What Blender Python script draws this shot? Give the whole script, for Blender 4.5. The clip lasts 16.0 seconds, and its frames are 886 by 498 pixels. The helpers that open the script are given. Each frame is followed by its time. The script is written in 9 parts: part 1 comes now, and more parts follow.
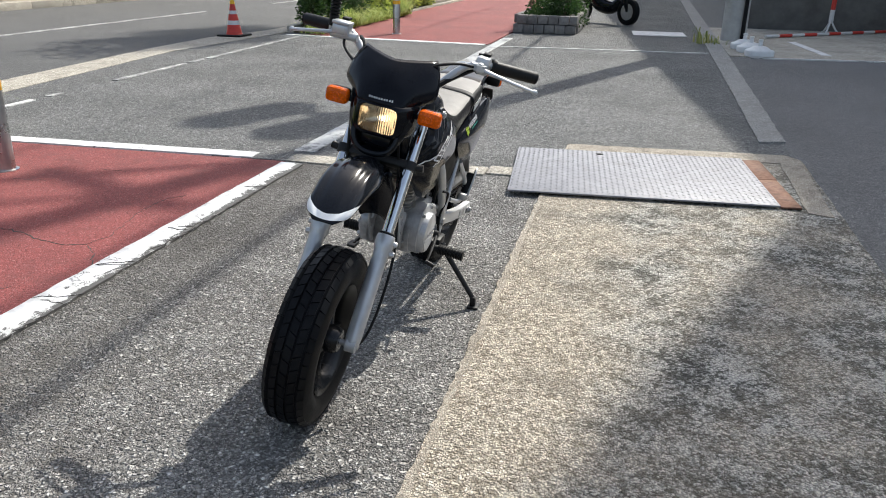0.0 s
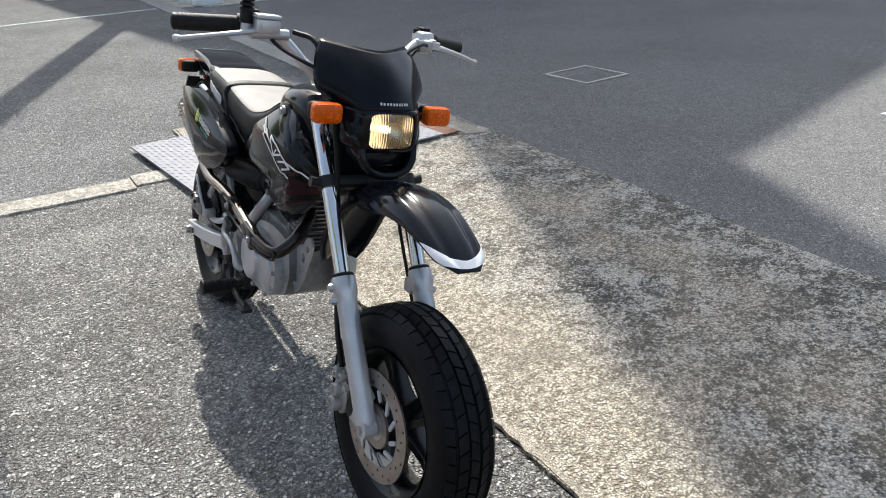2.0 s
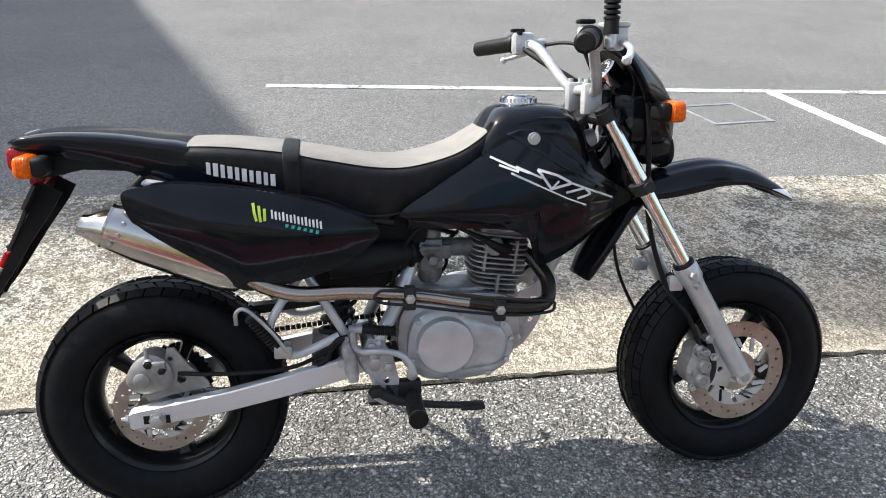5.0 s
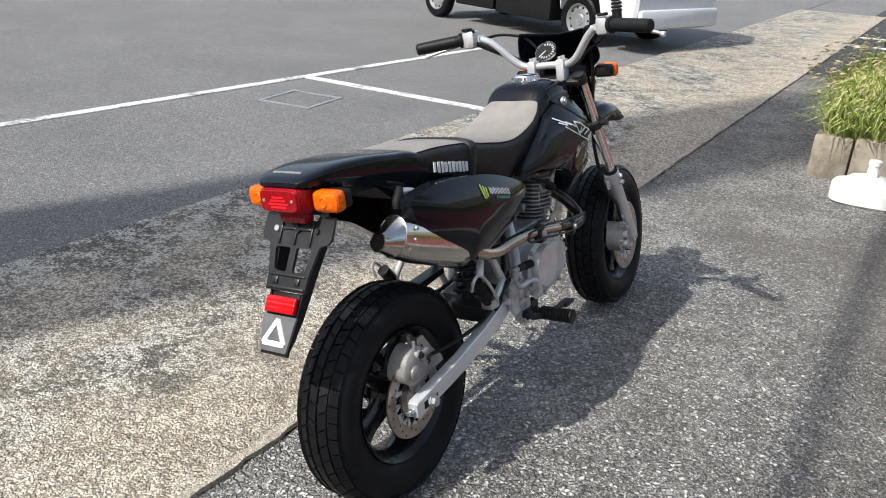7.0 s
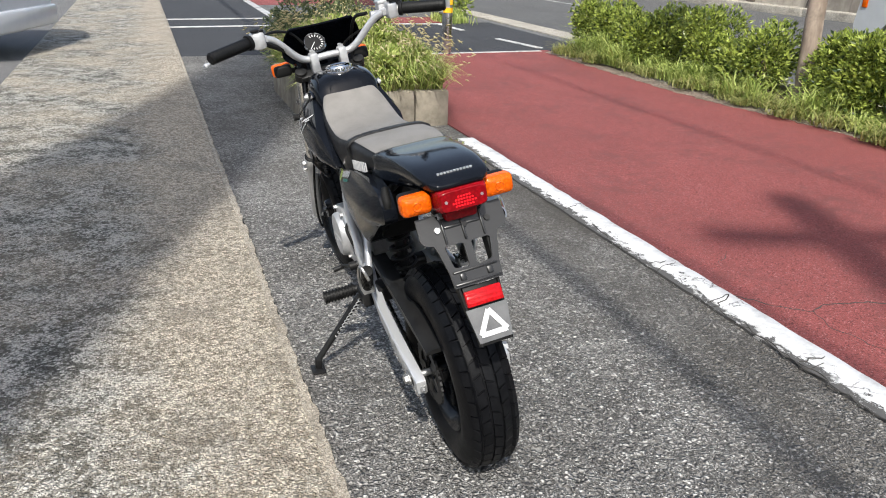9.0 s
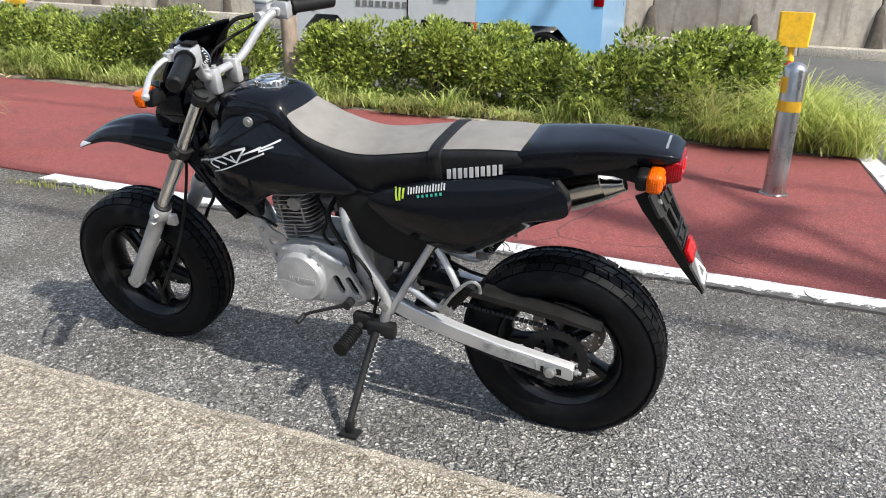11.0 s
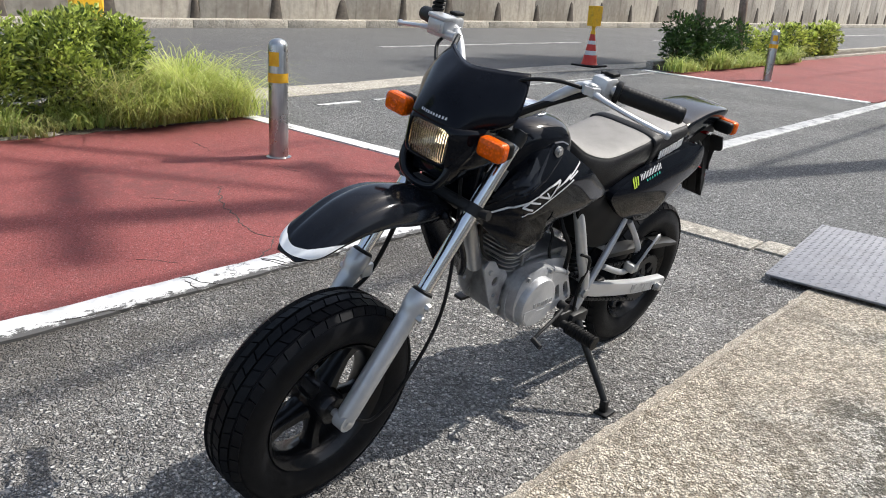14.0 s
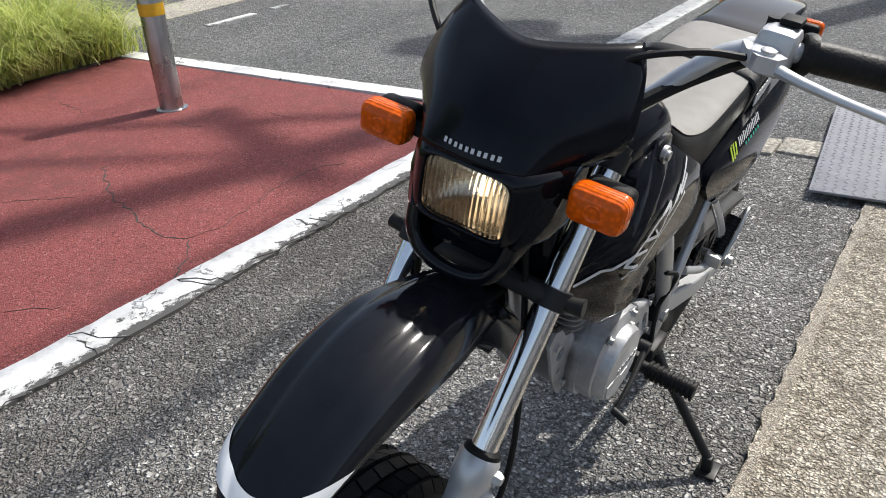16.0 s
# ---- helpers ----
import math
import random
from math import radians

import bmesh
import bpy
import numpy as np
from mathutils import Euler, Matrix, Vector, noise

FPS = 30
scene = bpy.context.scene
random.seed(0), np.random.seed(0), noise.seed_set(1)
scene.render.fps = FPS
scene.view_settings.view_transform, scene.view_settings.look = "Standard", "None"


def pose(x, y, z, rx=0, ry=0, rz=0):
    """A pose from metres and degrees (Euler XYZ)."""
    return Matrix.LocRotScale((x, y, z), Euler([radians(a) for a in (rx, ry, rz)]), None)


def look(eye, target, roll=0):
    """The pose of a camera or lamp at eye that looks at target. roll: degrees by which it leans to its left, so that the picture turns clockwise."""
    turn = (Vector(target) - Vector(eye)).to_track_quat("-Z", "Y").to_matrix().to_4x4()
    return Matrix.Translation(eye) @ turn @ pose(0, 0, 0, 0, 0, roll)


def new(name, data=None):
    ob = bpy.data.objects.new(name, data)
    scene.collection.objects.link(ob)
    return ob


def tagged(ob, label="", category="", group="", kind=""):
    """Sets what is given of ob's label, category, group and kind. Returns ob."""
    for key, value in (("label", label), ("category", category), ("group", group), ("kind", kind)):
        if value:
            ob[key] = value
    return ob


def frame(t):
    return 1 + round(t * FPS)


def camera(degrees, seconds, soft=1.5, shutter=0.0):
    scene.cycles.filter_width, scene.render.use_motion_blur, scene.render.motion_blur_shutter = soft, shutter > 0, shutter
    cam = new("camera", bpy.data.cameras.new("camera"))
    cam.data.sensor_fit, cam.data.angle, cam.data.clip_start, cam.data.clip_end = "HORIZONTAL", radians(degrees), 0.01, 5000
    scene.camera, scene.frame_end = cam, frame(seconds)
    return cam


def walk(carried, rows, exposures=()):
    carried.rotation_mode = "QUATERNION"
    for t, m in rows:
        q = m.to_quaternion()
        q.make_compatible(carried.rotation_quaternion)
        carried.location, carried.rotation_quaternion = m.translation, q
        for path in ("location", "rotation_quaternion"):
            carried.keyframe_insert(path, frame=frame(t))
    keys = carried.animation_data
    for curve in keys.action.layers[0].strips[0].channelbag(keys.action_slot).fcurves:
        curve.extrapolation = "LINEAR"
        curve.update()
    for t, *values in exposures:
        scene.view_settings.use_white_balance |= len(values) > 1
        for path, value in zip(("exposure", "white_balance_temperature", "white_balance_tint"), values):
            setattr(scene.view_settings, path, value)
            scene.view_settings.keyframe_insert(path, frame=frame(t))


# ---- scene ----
cam = camera(59.8, 16.0, soft=1.0)
METRES, EYE, TILT, LEAN, TURN = 12.473, 1.185, 0.5, 0.0, 14.0
ROWS = [
    (0.0, 0.0, 0.0, 0.0, 0.38, -21.42, -0.98),
    (0.5, -0.0263, 0.007, 0.0015, -10.53, -22.28, -0.02),
    (1.0, -0.0527, 0.0218, 0.0013, -21.82, -23.33, 0.93),
    (1.5, -0.0716, 0.0448, 0.0009, -33.46, -24.27, 1.53),
    (2.0, -0.0936, 0.0675, 0.0019, -45.5, -25.16, 1.67),
    (2.5, -0.1133, 0.0904, 0.0026, -57.78, -25.79, 1.41),
    (3.0, -0.1241, 0.1184, 0.0035, -69.78, -26.14, 0.82),
    (3.5, -0.1327, 0.1483, 0.0044, -81.18, -26.09, 0.06),
    (4.0, -0.1288, 0.1795, 0.0029, -91.82, -25.62, -0.74),
    (4.5, -0.1266, 0.2149, 0.0012, -102.43, -25.12, -1.49),
    (5.0, -0.1167, 0.2447, 0.0003, -113.33, -24.94, -2.34),
    (7.5, -0.0177, 0.3685, -0.0003, -173.47, -22.3, -2.34),
    (8.0, 0.015, 0.3735, 0.0009, -187.03, -22.05, -1.82),
    (8.5, 0.045, 0.3619, -0.0032, -200.73, -21.72, -1.44),
    (9.0, 0.0753, 0.3471, -0.004, -214.21, -21.27, -1.2),
    (9.5, 0.1048, 0.3269, -0.0072, -227.16, -20.72, -1.1),
    (12.0, 0.1261, 0.1606, -0.0093, -285.56, -19.96, -2.03),
    (12.5, 0.1117, 0.1274, -0.0093, -296.77, -19.99, -2.78),
    (13.0, 0.0913, 0.098, -0.0089, -308.39, -19.9, -3.59),
    (13.5, 0.0719, 0.0705, -0.0081, -319.92, -19.71, -3.83),
    (14.0, 0.0453, 0.0548, -0.0086, -330.65, -19.81, -3.29),
    (14.5, 0.0255, 0.0484, -0.006, -339.93, -20.57, -1.89),
    (15.0, 0.0121, 0.0631, -0.0058, -345.67, -22.21, -0.02),
    (15.5, 0.0033, 0.0817, -0.007, -345.37, -25.14, 1.24),
    (16.0, 0.0056, 0.1048, -0.0072, -339.36, -28.5, 2.57),
]
walk(cam, [(t, pose(0, 0, EYE, TILT, LEAN, TURN) @ pose(METRES * x, METRES * y, METRES * z, 90 + pitch, roll, yaw)) for t, x, y, z, yaw, pitch, roll in ROWS], [(0.0, 0.78, 6480, 8), (1.0, 0.83, 6480, 8), (2.5, 1.14, 6500, 8), (4.5, 1.36, 6550, 8), (5.0, 1.36, 6550, 8), (7.5, 0.74, 6420, 9), (8.5, 0.63, 6400, 9), (9.5, 0.78, 6400, 9), (12.0, 0.9, 6400, 9), (13.5, 0.85, 6450, 10), (14.5, 0.72, 6430, 9), (16.0, 0.58, 6420, 9)])

# ---- world and sun ----
world = bpy.data.worlds.new("world")
scene.world = world
world.use_nodes = True
_sky = world.node_tree.nodes.new("ShaderNodeTexSky")
_sky.sky_type, _sky.sun_disc = "NISHITA", False
_sky.dust_density = 3.0
_sky.sun_elevation, _sky.sun_rotation = radians(47), radians(20.8)
_bg = world.node_tree.nodes["Background"]
_bg.inputs["Strength"].default_value = 0.14
_haze = world.node_tree.nodes.new("ShaderNodeHueSaturation")
_haze.inputs["Saturation"].default_value = 0.78
world.node_tree.links.new(_sky.outputs[0], _haze.inputs["Color"])
world.node_tree.links.new(_haze.outputs[0], _bg.inputs["Color"])
sun = new("sun", bpy.data.lights.new("sun", "SUN"))
sun.data.energy, sun.data.angle, sun.data.color = 3.55, radians(0.55), (1.0, 0.958, 0.89)
sun.matrix_world = look((0.242 * 30, 0.636 * 30, 0.731 * 30), (0, 0, 0))


# ---- materials ----
def nodes_of(name):
    m = bpy.data.materials.new(name)
    m.use_nodes = True
    nt = m.node_tree
    return m, nt, nt.nodes["Principled BSDF"]


def add(nt, kind, **values):
    n = nt.nodes.new(kind)
    for key, value in values.items():
        n.inputs[key].default_value = value
    return n


def noise_tex(nt, co, scale, detail=4.0, rough=0.55, stretch=None):
    n = add(nt, "ShaderNodeTexNoise", Scale=scale, Detail=detail, Roughness=rough)
    if stretch:
        mp = nt.nodes.new("ShaderNodeMapping")
        mp.inputs["Scale"].default_value = stretch
        nt.links.new(co, mp.inputs["Vector"])
        co = mp.outputs[0]
    nt.links.new(co, n.inputs["Vector"])
    return n.outputs["Fac"]


def ramp(nt, fac, lo, hi, a=0.0, b=1.0):
    r = add(nt, "ShaderNodeMapRange")
    r.interpolation_type = "SMOOTHSTEP"
    for key, value in (("From Min", lo), ("From Max", hi), ("To Min", a), ("To Max", b)):
        r.inputs[key].default_value = value
    nt.links.new(fac, r.inputs["Value"])
    return r.outputs["Result"]


def blend(nt, fac, a, b, mode="MIX"):
    m = nt.nodes.new("ShaderNodeMix")
    m.data_type, m.blend_type = "RGBA", mode
    for socket, value in ((m.inputs[0], fac), (m.inputs[6], a), (m.inputs[7], b)):
        if isinstance(value, bpy.types.NodeSocket):
            nt.links.new(value, socket)
        elif isinstance(value, (int, float)):
            socket.default_value = value
        else:
            socket.default_value = (*value, 1.0)
    return m.outputs[2]


def times(nt, a, b, op="MULTIPLY"):
    m = nt.nodes.new("ShaderNodeMath")
    m.operation = op
    for socket, value in zip(m.inputs, (a, b)):
        if isinstance(value, bpy.types.NodeSocket):
            nt.links.new(value, socket)
        else:
            socket.default_value = value
    return m.outputs[0]


def bumped(nt, bsdf, height, strength, distance):
    b = add(nt, "ShaderNodeBump", Strength=strength, Distance=distance)
    nt.links.new(height, b.inputs["Height"])
    nt.links.new(b.outputs[0], bsdf.inputs["Normal"])


def object_co(nt):
    return nt.nodes.new("ShaderNodeTexCoord").outputs["Object"]


def plain(name, dark, light, rough=(0.4, 0.6), metal=0.0, scale=30.0, bump=0.0, bump_scale=200.0, coat=0.0,
          dirt=None, dirt_amount=0.5, stretch=None, spec=0.5, per_object=0.0):
    """A surface of two near tones in fine and coarse noise, with a roughness that wanders, and dirt in patches."""
    m, nt, b = nodes_of(name)
    co = object_co(nt)
    fine = noise_tex(nt, co, scale, 5, 0.6, stretch)
    coarse = noise_tex(nt, co, scale * 0.17, 3)
    mixed = times(nt, times(nt, fine, 0.6), times(nt, coarse, 0.4), "ADD")
    col = blend(nt, ramp(nt, mixed, 0.33, 0.67), dark, light)
    if dirt:
        patch = ramp(nt, noise_tex(nt, co, scale * 0.45, 6, 0.65), 0.5, 0.72, 0.0, dirt_amount)
        col = blend(nt, patch, col, dirt)
    if per_object:
        rnd = nt.nodes.new("ShaderNodeObjectInfo").outputs["Random"]
        col = blend(nt, ramp(nt, rnd, 0, 1, 0, per_object), col, tuple(c * 0.45 for c in dark))
    nt.links.new(col, b.inputs["Base Color"])
    nt.links.new(ramp(nt, coarse, 0.3, 0.7, rough[0], rough[1]), b.inputs["Roughness"])
    b.inputs["Metallic"].default_value = metal
    b.inputs["Coat Weight"].default_value = coat
    b.inputs["Coat Roughness"].default_value = 0.06
    b.inputs["Specular IOR Level"].default_value = spec
    if bump:
        bumped(nt, b, noise_tex(nt, co, bump_scale, 3), bump, 0.002)
    return m


def stony(name, dark, light, stone, scale, rough=0.85, stain=None, stain_scale=1.2, stain_at=(0.45, 0.62),
          relief=0.006, patch=0.25, crack=0.0, moss=None, mottle=0.0):
    """Asphalt or concrete with visible grains of stone, coarse patches, stains and cracks."""
    m, nt, b = nodes_of(name)
    co = object_co(nt)
    warp = nt.nodes.new("ShaderNodeVectorMath")
    warp.operation = "MULTIPLY_ADD"
    wn = add(nt, "ShaderNodeTexNoise", Scale=scale * 0.4, Detail=2.0)
    nt.links.new(co, wn.inputs["Vector"])
    nt.links.new(wn.outputs["Color"], warp.inputs[0])
    warp.inputs[1].default_value = (0.6 / scale,) * 3
    nt.links.new(co, warp.inputs[2])
    cells = add(nt, "ShaderNodeTexVoronoi", Scale=scale, Randomness=1.0)
    nt.links.new(warp.outputs[0], cells.inputs["Vector"])
    small = add(nt, "ShaderNodeTexVoronoi", Scale=scale * 2.3, Randomness=1.0)
    nt.links.new(warp.outputs[0], small.inputs["Vector"])
    tone = nt.nodes.new("ShaderNodeSeparateColor")
    nt.links.new(cells.outputs["Color"], tone.inputs[0])
    tone2 = nt.nodes.new("ShaderNodeSeparateColor")
    nt.links.new(small.outputs["Color"], tone2.inputs[0])
    pick = ramp(nt, noise_tex(nt, co, scale * 0.5, 2), 0.42, 0.58)
    grain = ramp(nt, tone.outputs[0], 0.15, 0.9)
    fine_grain = ramp(nt, tone2.outputs[0], 0.15, 0.9)
    mixed_grain = nt.nodes.new("ShaderNodeMix")
    for k, socket in enumerate((pick, grain, fine_grain)):
        nt.links.new(socket, mixed_grain.inputs[(0, 2, 3)[k]])
    mixed_gap = nt.nodes.new("ShaderNodeMix")
    for k, socket in enumerate((pick, ramp(nt, cells.outputs["Distance"], 0.30, 0.72), ramp(nt, small.outputs["Distance"], 0.35, 0.8))):
        nt.links.new(socket, mixed_gap.inputs[(0, 2, 3)[k]])
    gap = mixed_gap.outputs[0]
    base = blend(nt, mixed_grain.outputs[0], dark, light)
    bright = ramp(nt, tone.outputs[1], 0.88, 0.96)
    base = blend(nt, times(nt, bright, 0.8), base, stone)
    base = blend(nt, times(nt, gap, 0.8), base, tuple(c * 0.3 for c in dark))
    wide = noise_tex(nt, co, 0.9, 6, 0.6)
    base = blend(nt, ramp(nt, wide, 0.35, 0.7, 0, patch), base, tuple(c * 0.5 for c in dark))
    if stain:
        st = ramp(nt, noise_tex(nt, co, stain_scale, 8, 0.68), stain_at[0], stain_at[1])
        st2 = ramp(nt, noise_tex(nt, co, stain_scale * 9, 5, 0.7), 0.36, 0.62)
        base = blend(nt, times(nt, times(nt, st, st2), 0.85), base, stain)
    if mottle:
        spots = ramp(nt, noise_tex(nt, co, 17, 7, 0.72), 0.44, 0.62)
        pale = ramp(nt, noise_tex(nt, co, 11, 6, 0.7), 0.54, 0.68)
        base = blend(nt, times(nt, spots, mottle), base, tuple(c * 0.4 for c in dark))
        base = blend(nt, times(nt, pale, mottle * 0.7), base, tuple(min(0.8, c * 1.25) for c in light))
    if moss:
        mo = ramp(nt, noise_tex(nt, co, 5.0, 8, 0.75), 0.56, 0.72)
        base = blend(nt, times(nt, mo, 0.6), base, moss)
    height = times(nt, gap, -1.0)
    if crack:
        edge = nt.nodes.new("ShaderNodeTexVoronoi")
        edge.feature = "DISTANCE_TO_EDGE"
        edge.inputs["Scale"].default_value = 0.75
        cw = add(nt, "ShaderNodeTexNoise", Scale=2.3, Detail=5.0)
        nt.links.new(co, cw.inputs["Vector"])
        cv = nt.nodes.new("ShaderNodeVectorMath")
        cv.operation = "MULTIPLY_ADD"
        nt.links.new(cw.outputs["Color"], cv.inputs[0])
        cv.inputs[1].default_value = (0.55,) * 3
        nt.links.new(co, cv.inputs[2])
        nt.links.new(cv.outputs[0], edge.inputs["Vector"])
        line = ramp(nt, edge.outputs["Distance"], 0.0, 0.009, 1.0, 0.0)
        some = ramp(nt, noise_tex(nt, co, 0.8, 2), 0.45, 0.55)
        line = times(nt, line, some)
        base = blend(nt, times(nt, line, crack), base, tuple(c * 0.25 for c in dark))
        height = times(nt, height, times(nt, line, -2.0), "ADD")
    nt.links.new(base, b.inputs["Base Color"])
    b.inputs["Roughness"].default_value = rough
    b.inputs["Specular IOR Level"].default_value = 0.35
    bumped(nt, b, height, 0.8, relief)
    return m


def paint_on_road(name, paint, under, worn=(0.55, 0.66), grime=(0.3, 0.3, 0.29), flaked=None):
    m, nt, b = nodes_of(name)
    co = object_co(nt)
    fine = noise_tex(nt, co, 26, 7, 0.7)
    wide = noise_tex(nt, co, 3.2, 5, 0.65)
    mixed = times(nt, times(nt, fine, 0.5), times(nt, wide, 0.5), "ADD")
    base = blend(nt, ramp(nt, noise_tex(nt, co, 9, 6, 0.7), 0.42, 0.7, 0, 0.65), paint, grime)
    edge = nt.nodes.new("ShaderNodeTexVoronoi")
    edge.feature = "DISTANCE_TO_EDGE"
    edge.inputs["Scale"].default_value = 5.5
    wv = nt.nodes.new("ShaderNodeVectorMath")
    wv.operation = "MULTIPLY_ADD"
    wc = add(nt, "ShaderNodeTexNoise", Scale=7.0, Detail=4.0)
    nt.links.new(co, wc.inputs["Vector"])
    nt.links.new(wc.outputs["Color"], wv.inputs[0])
    wv.inputs[1].default_value = (0.16,) * 3
    nt.links.new(co, wv.inputs[2])
    nt.links.new(wv.outputs[0], edge.inputs["Vector"])
    crack = times(nt, ramp(nt, edge.outputs["Distance"], 0.0, 0.02, 0.8, 0.0), ramp(nt, wide, 0.50, 0.62))
    gone = times(nt, ramp(nt, mixed, worn[0], worn[1]), crack, "MAXIMUM")
    if flaked:
        sep = nt.nodes.new("ShaderNodeSeparateXYZ")
        nt.links.new(co, sep.inputs[0])
        rim = ramp(nt, sep.outputs[0], flaked[0], flaked[1], 0.0, 0.30)
        chips = times(nt, times(nt, noise_tex(nt, co, 34, 8, 0.75, (1, 0.6, 1)), times(nt, noise_tex(nt, co, 4.5, 4, 0.6), 0.45), "ADD"), rim, "ADD")
        gone = times(nt, gone, ramp(nt, chips, 0.90, 0.95), "MAXIMUM")
        base = blend(nt, ramp(nt, times(nt, rim, times(nt, fine, 0.5), "ADD"), 0.34, 0.60, 0.0, 0.8), base, grime)
    base = blend(nt, gone, base, under)
    nt.links.new(base, b.inputs["Base Color"])
    b.inputs["Roughness"].default_value = 0.75
    bumped(nt, b, times(nt, gone, -1.0), 0.7, 0.003)
    return m


def leafy(name, dark, light, gloss=0.45):
    m, nt, b = nodes_of(name)
    geo = nt.nodes.new("ShaderNodeNewGeometry")
    col = blend(nt, geo.outputs["Random Per Island"], dark, light)
    nt.links.new(col, b.inputs["Base Color"])
    b.inputs["Roughness"].default_value = gloss
    tr = nt.nodes.new("ShaderNodeBsdfTranslucent")
    nt.links.new(col, tr.inputs["Color"])
    mx = nt.nodes.new("ShaderNodeMixShader")
    mx.inputs[0].default_value = 0.42
    nt.links.new(b.outputs[0], mx.inputs[1])
    nt.links.new(tr.outputs[0], mx.inputs[2])
    nt.links.new(mx.outputs[0], nt.nodes["Material Output"].inputs["Surface"])
    return m


def pebbled(name, pale, grey, dark, matrix, scale, share, field, relief=0.008, brown=None, spread=0.5, rough_field=0.7, gap_mix=0.6, dust=0.4, verge=None):
    """Pebbles bound in a dark matrix: in grimy patches most of them have gone dark."""
    m, nt, b = nodes_of(name)
    co = object_co(nt)
    wn = add(nt, "ShaderNodeTexNoise", Scale=scale * 0.55, Detail=3.0)
    nt.links.new(co, wn.inputs["Vector"])
    warp = nt.nodes.new("ShaderNodeVectorMath")
    warp.operation = "MULTIPLY_ADD"
    nt.links.new(wn.outputs["Color"], warp.inputs[0])
    warp.inputs[1].default_value = (1.9 / scale,) * 3
    nt.links.new(co, warp.inputs[2])
    layers = []
    for k in (1.0, 2.1):
        v = add(nt, "ShaderNodeTexVoronoi", Scale=scale * k, Randomness=1.0)
        nt.links.new(warp.outputs[0], v.inputs["Vector"])
        c = nt.nodes.new("ShaderNodeSeparateColor")
        nt.links.new(v.outputs["Color"], c.inputs[0])
        layers.append((v, c))
    grime = ramp(nt, noise_tex(nt, co, field, 9, rough_field), 0.5 - spread * 0.42, 0.5 + spread * 0.42, share[0], share[1])
    cols, gaps = [], []
    for v, c in layers:
        lit = ramp(nt, times(nt, c.outputs[0], grime, "SUBTRACT"), -0.06, 0.12)
        tone = blend(nt, c.outputs[1], grey, pale)
        low = blend(nt, c.outputs[2], dark, tuple(x * 2.2 for x in dark))
        cols.append(blend(nt, lit, low, tone))
        gaps.append(ramp(nt, v.outputs["Distance"], 0.34, 0.72))
    pick = ramp(nt, noise_tex(nt, co, scale * 0.4, 2), 0.44, 0.56)
    base = blend(nt, pick, cols[0], cols[1])
    gap = nt.nodes.new("ShaderNodeMix")
    for k, socket in enumerate((pick, gaps[0], gaps[1])):
        nt.links.new(socket, gap.inputs[(0, 2, 3)[k]])
    base = blend(nt, times(nt, gap.outputs[0], gap_mix), base, matrix)
    fine = ramp(nt, noise_tex(nt, co, 420, 4, 0.7), 0.3, 0.7, 0.0, dust)
    base = blend(nt, fine, base, tuple((a + b) * 0.5 for a, b in zip(grey, matrix)))
    if brown:
        soft = ramp(nt, noise_tex(nt, co, 0.55, 7, 0.65), 0.46, 0.70, 0, 0.7)
        base = blend(nt, soft, base, brown)
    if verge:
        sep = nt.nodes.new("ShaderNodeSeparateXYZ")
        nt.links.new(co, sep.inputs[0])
        # silt and the overhead wires' soft shade, both painted beside the white line
        silt_and_shade = times(nt, ramp(nt, sep.outputs[0], -1.86, -1.30, 1.0, 0.0), ramp(nt, noise_tex(nt, co, 2.6, 7, 0.68, (1, 0.45, 1)), 0.30, 0.66, 0.12, 0.85))
        base = blend(nt, silt_and_shade, base, verge)
    nt.links.new(base, b.inputs["Base Color"])
    b.inputs["Roughness"].default_value = 0.85
    b.inputs["Specular IOR Level"].default_value = 0.3
    bumped(nt, b, times(nt, gap.outputs[0], -1.0), 1.0, relief)
    return m


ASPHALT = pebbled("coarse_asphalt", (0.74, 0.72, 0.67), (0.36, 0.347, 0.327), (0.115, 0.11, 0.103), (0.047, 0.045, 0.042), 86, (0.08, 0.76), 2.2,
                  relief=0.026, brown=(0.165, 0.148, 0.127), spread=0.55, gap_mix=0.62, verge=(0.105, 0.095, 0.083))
DRIVE = pebbled("drive_asphalt", (0.46, 0.458, 0.44), (0.225, 0.225, 0.218), (0.10, 0.10, 0.098), (0.065, 0.065, 0.062), 72, (0.12, 0.82), 0.9, relief=0.014, spread=0.55)
# fresh asphalt of the side street; also paints the front lane's shade
FRESH_AND_SHADED_ASPHALT = stony("fresh_and_shaded_asphalt", (0.045, 0.047, 0.052), (0.078, 0.081, 0.088), (0.14, 0.14, 0.145), 120, relief=0.004, patch=0.3)
LOT = stony("lot_asphalt", (0.145, 0.144, 0.142), (0.275, 0.273, 0.266), (0.46, 0.455, 0.44), 135, relief=0.0035, patch=0.3, mottle=0.18)
ROAD = stony("road_asphalt", (0.10, 0.10, 0.10), (0.185, 0.185, 0.18), (0.3, 0.3, 0.29), 130, relief=0.003, patch=0.3)


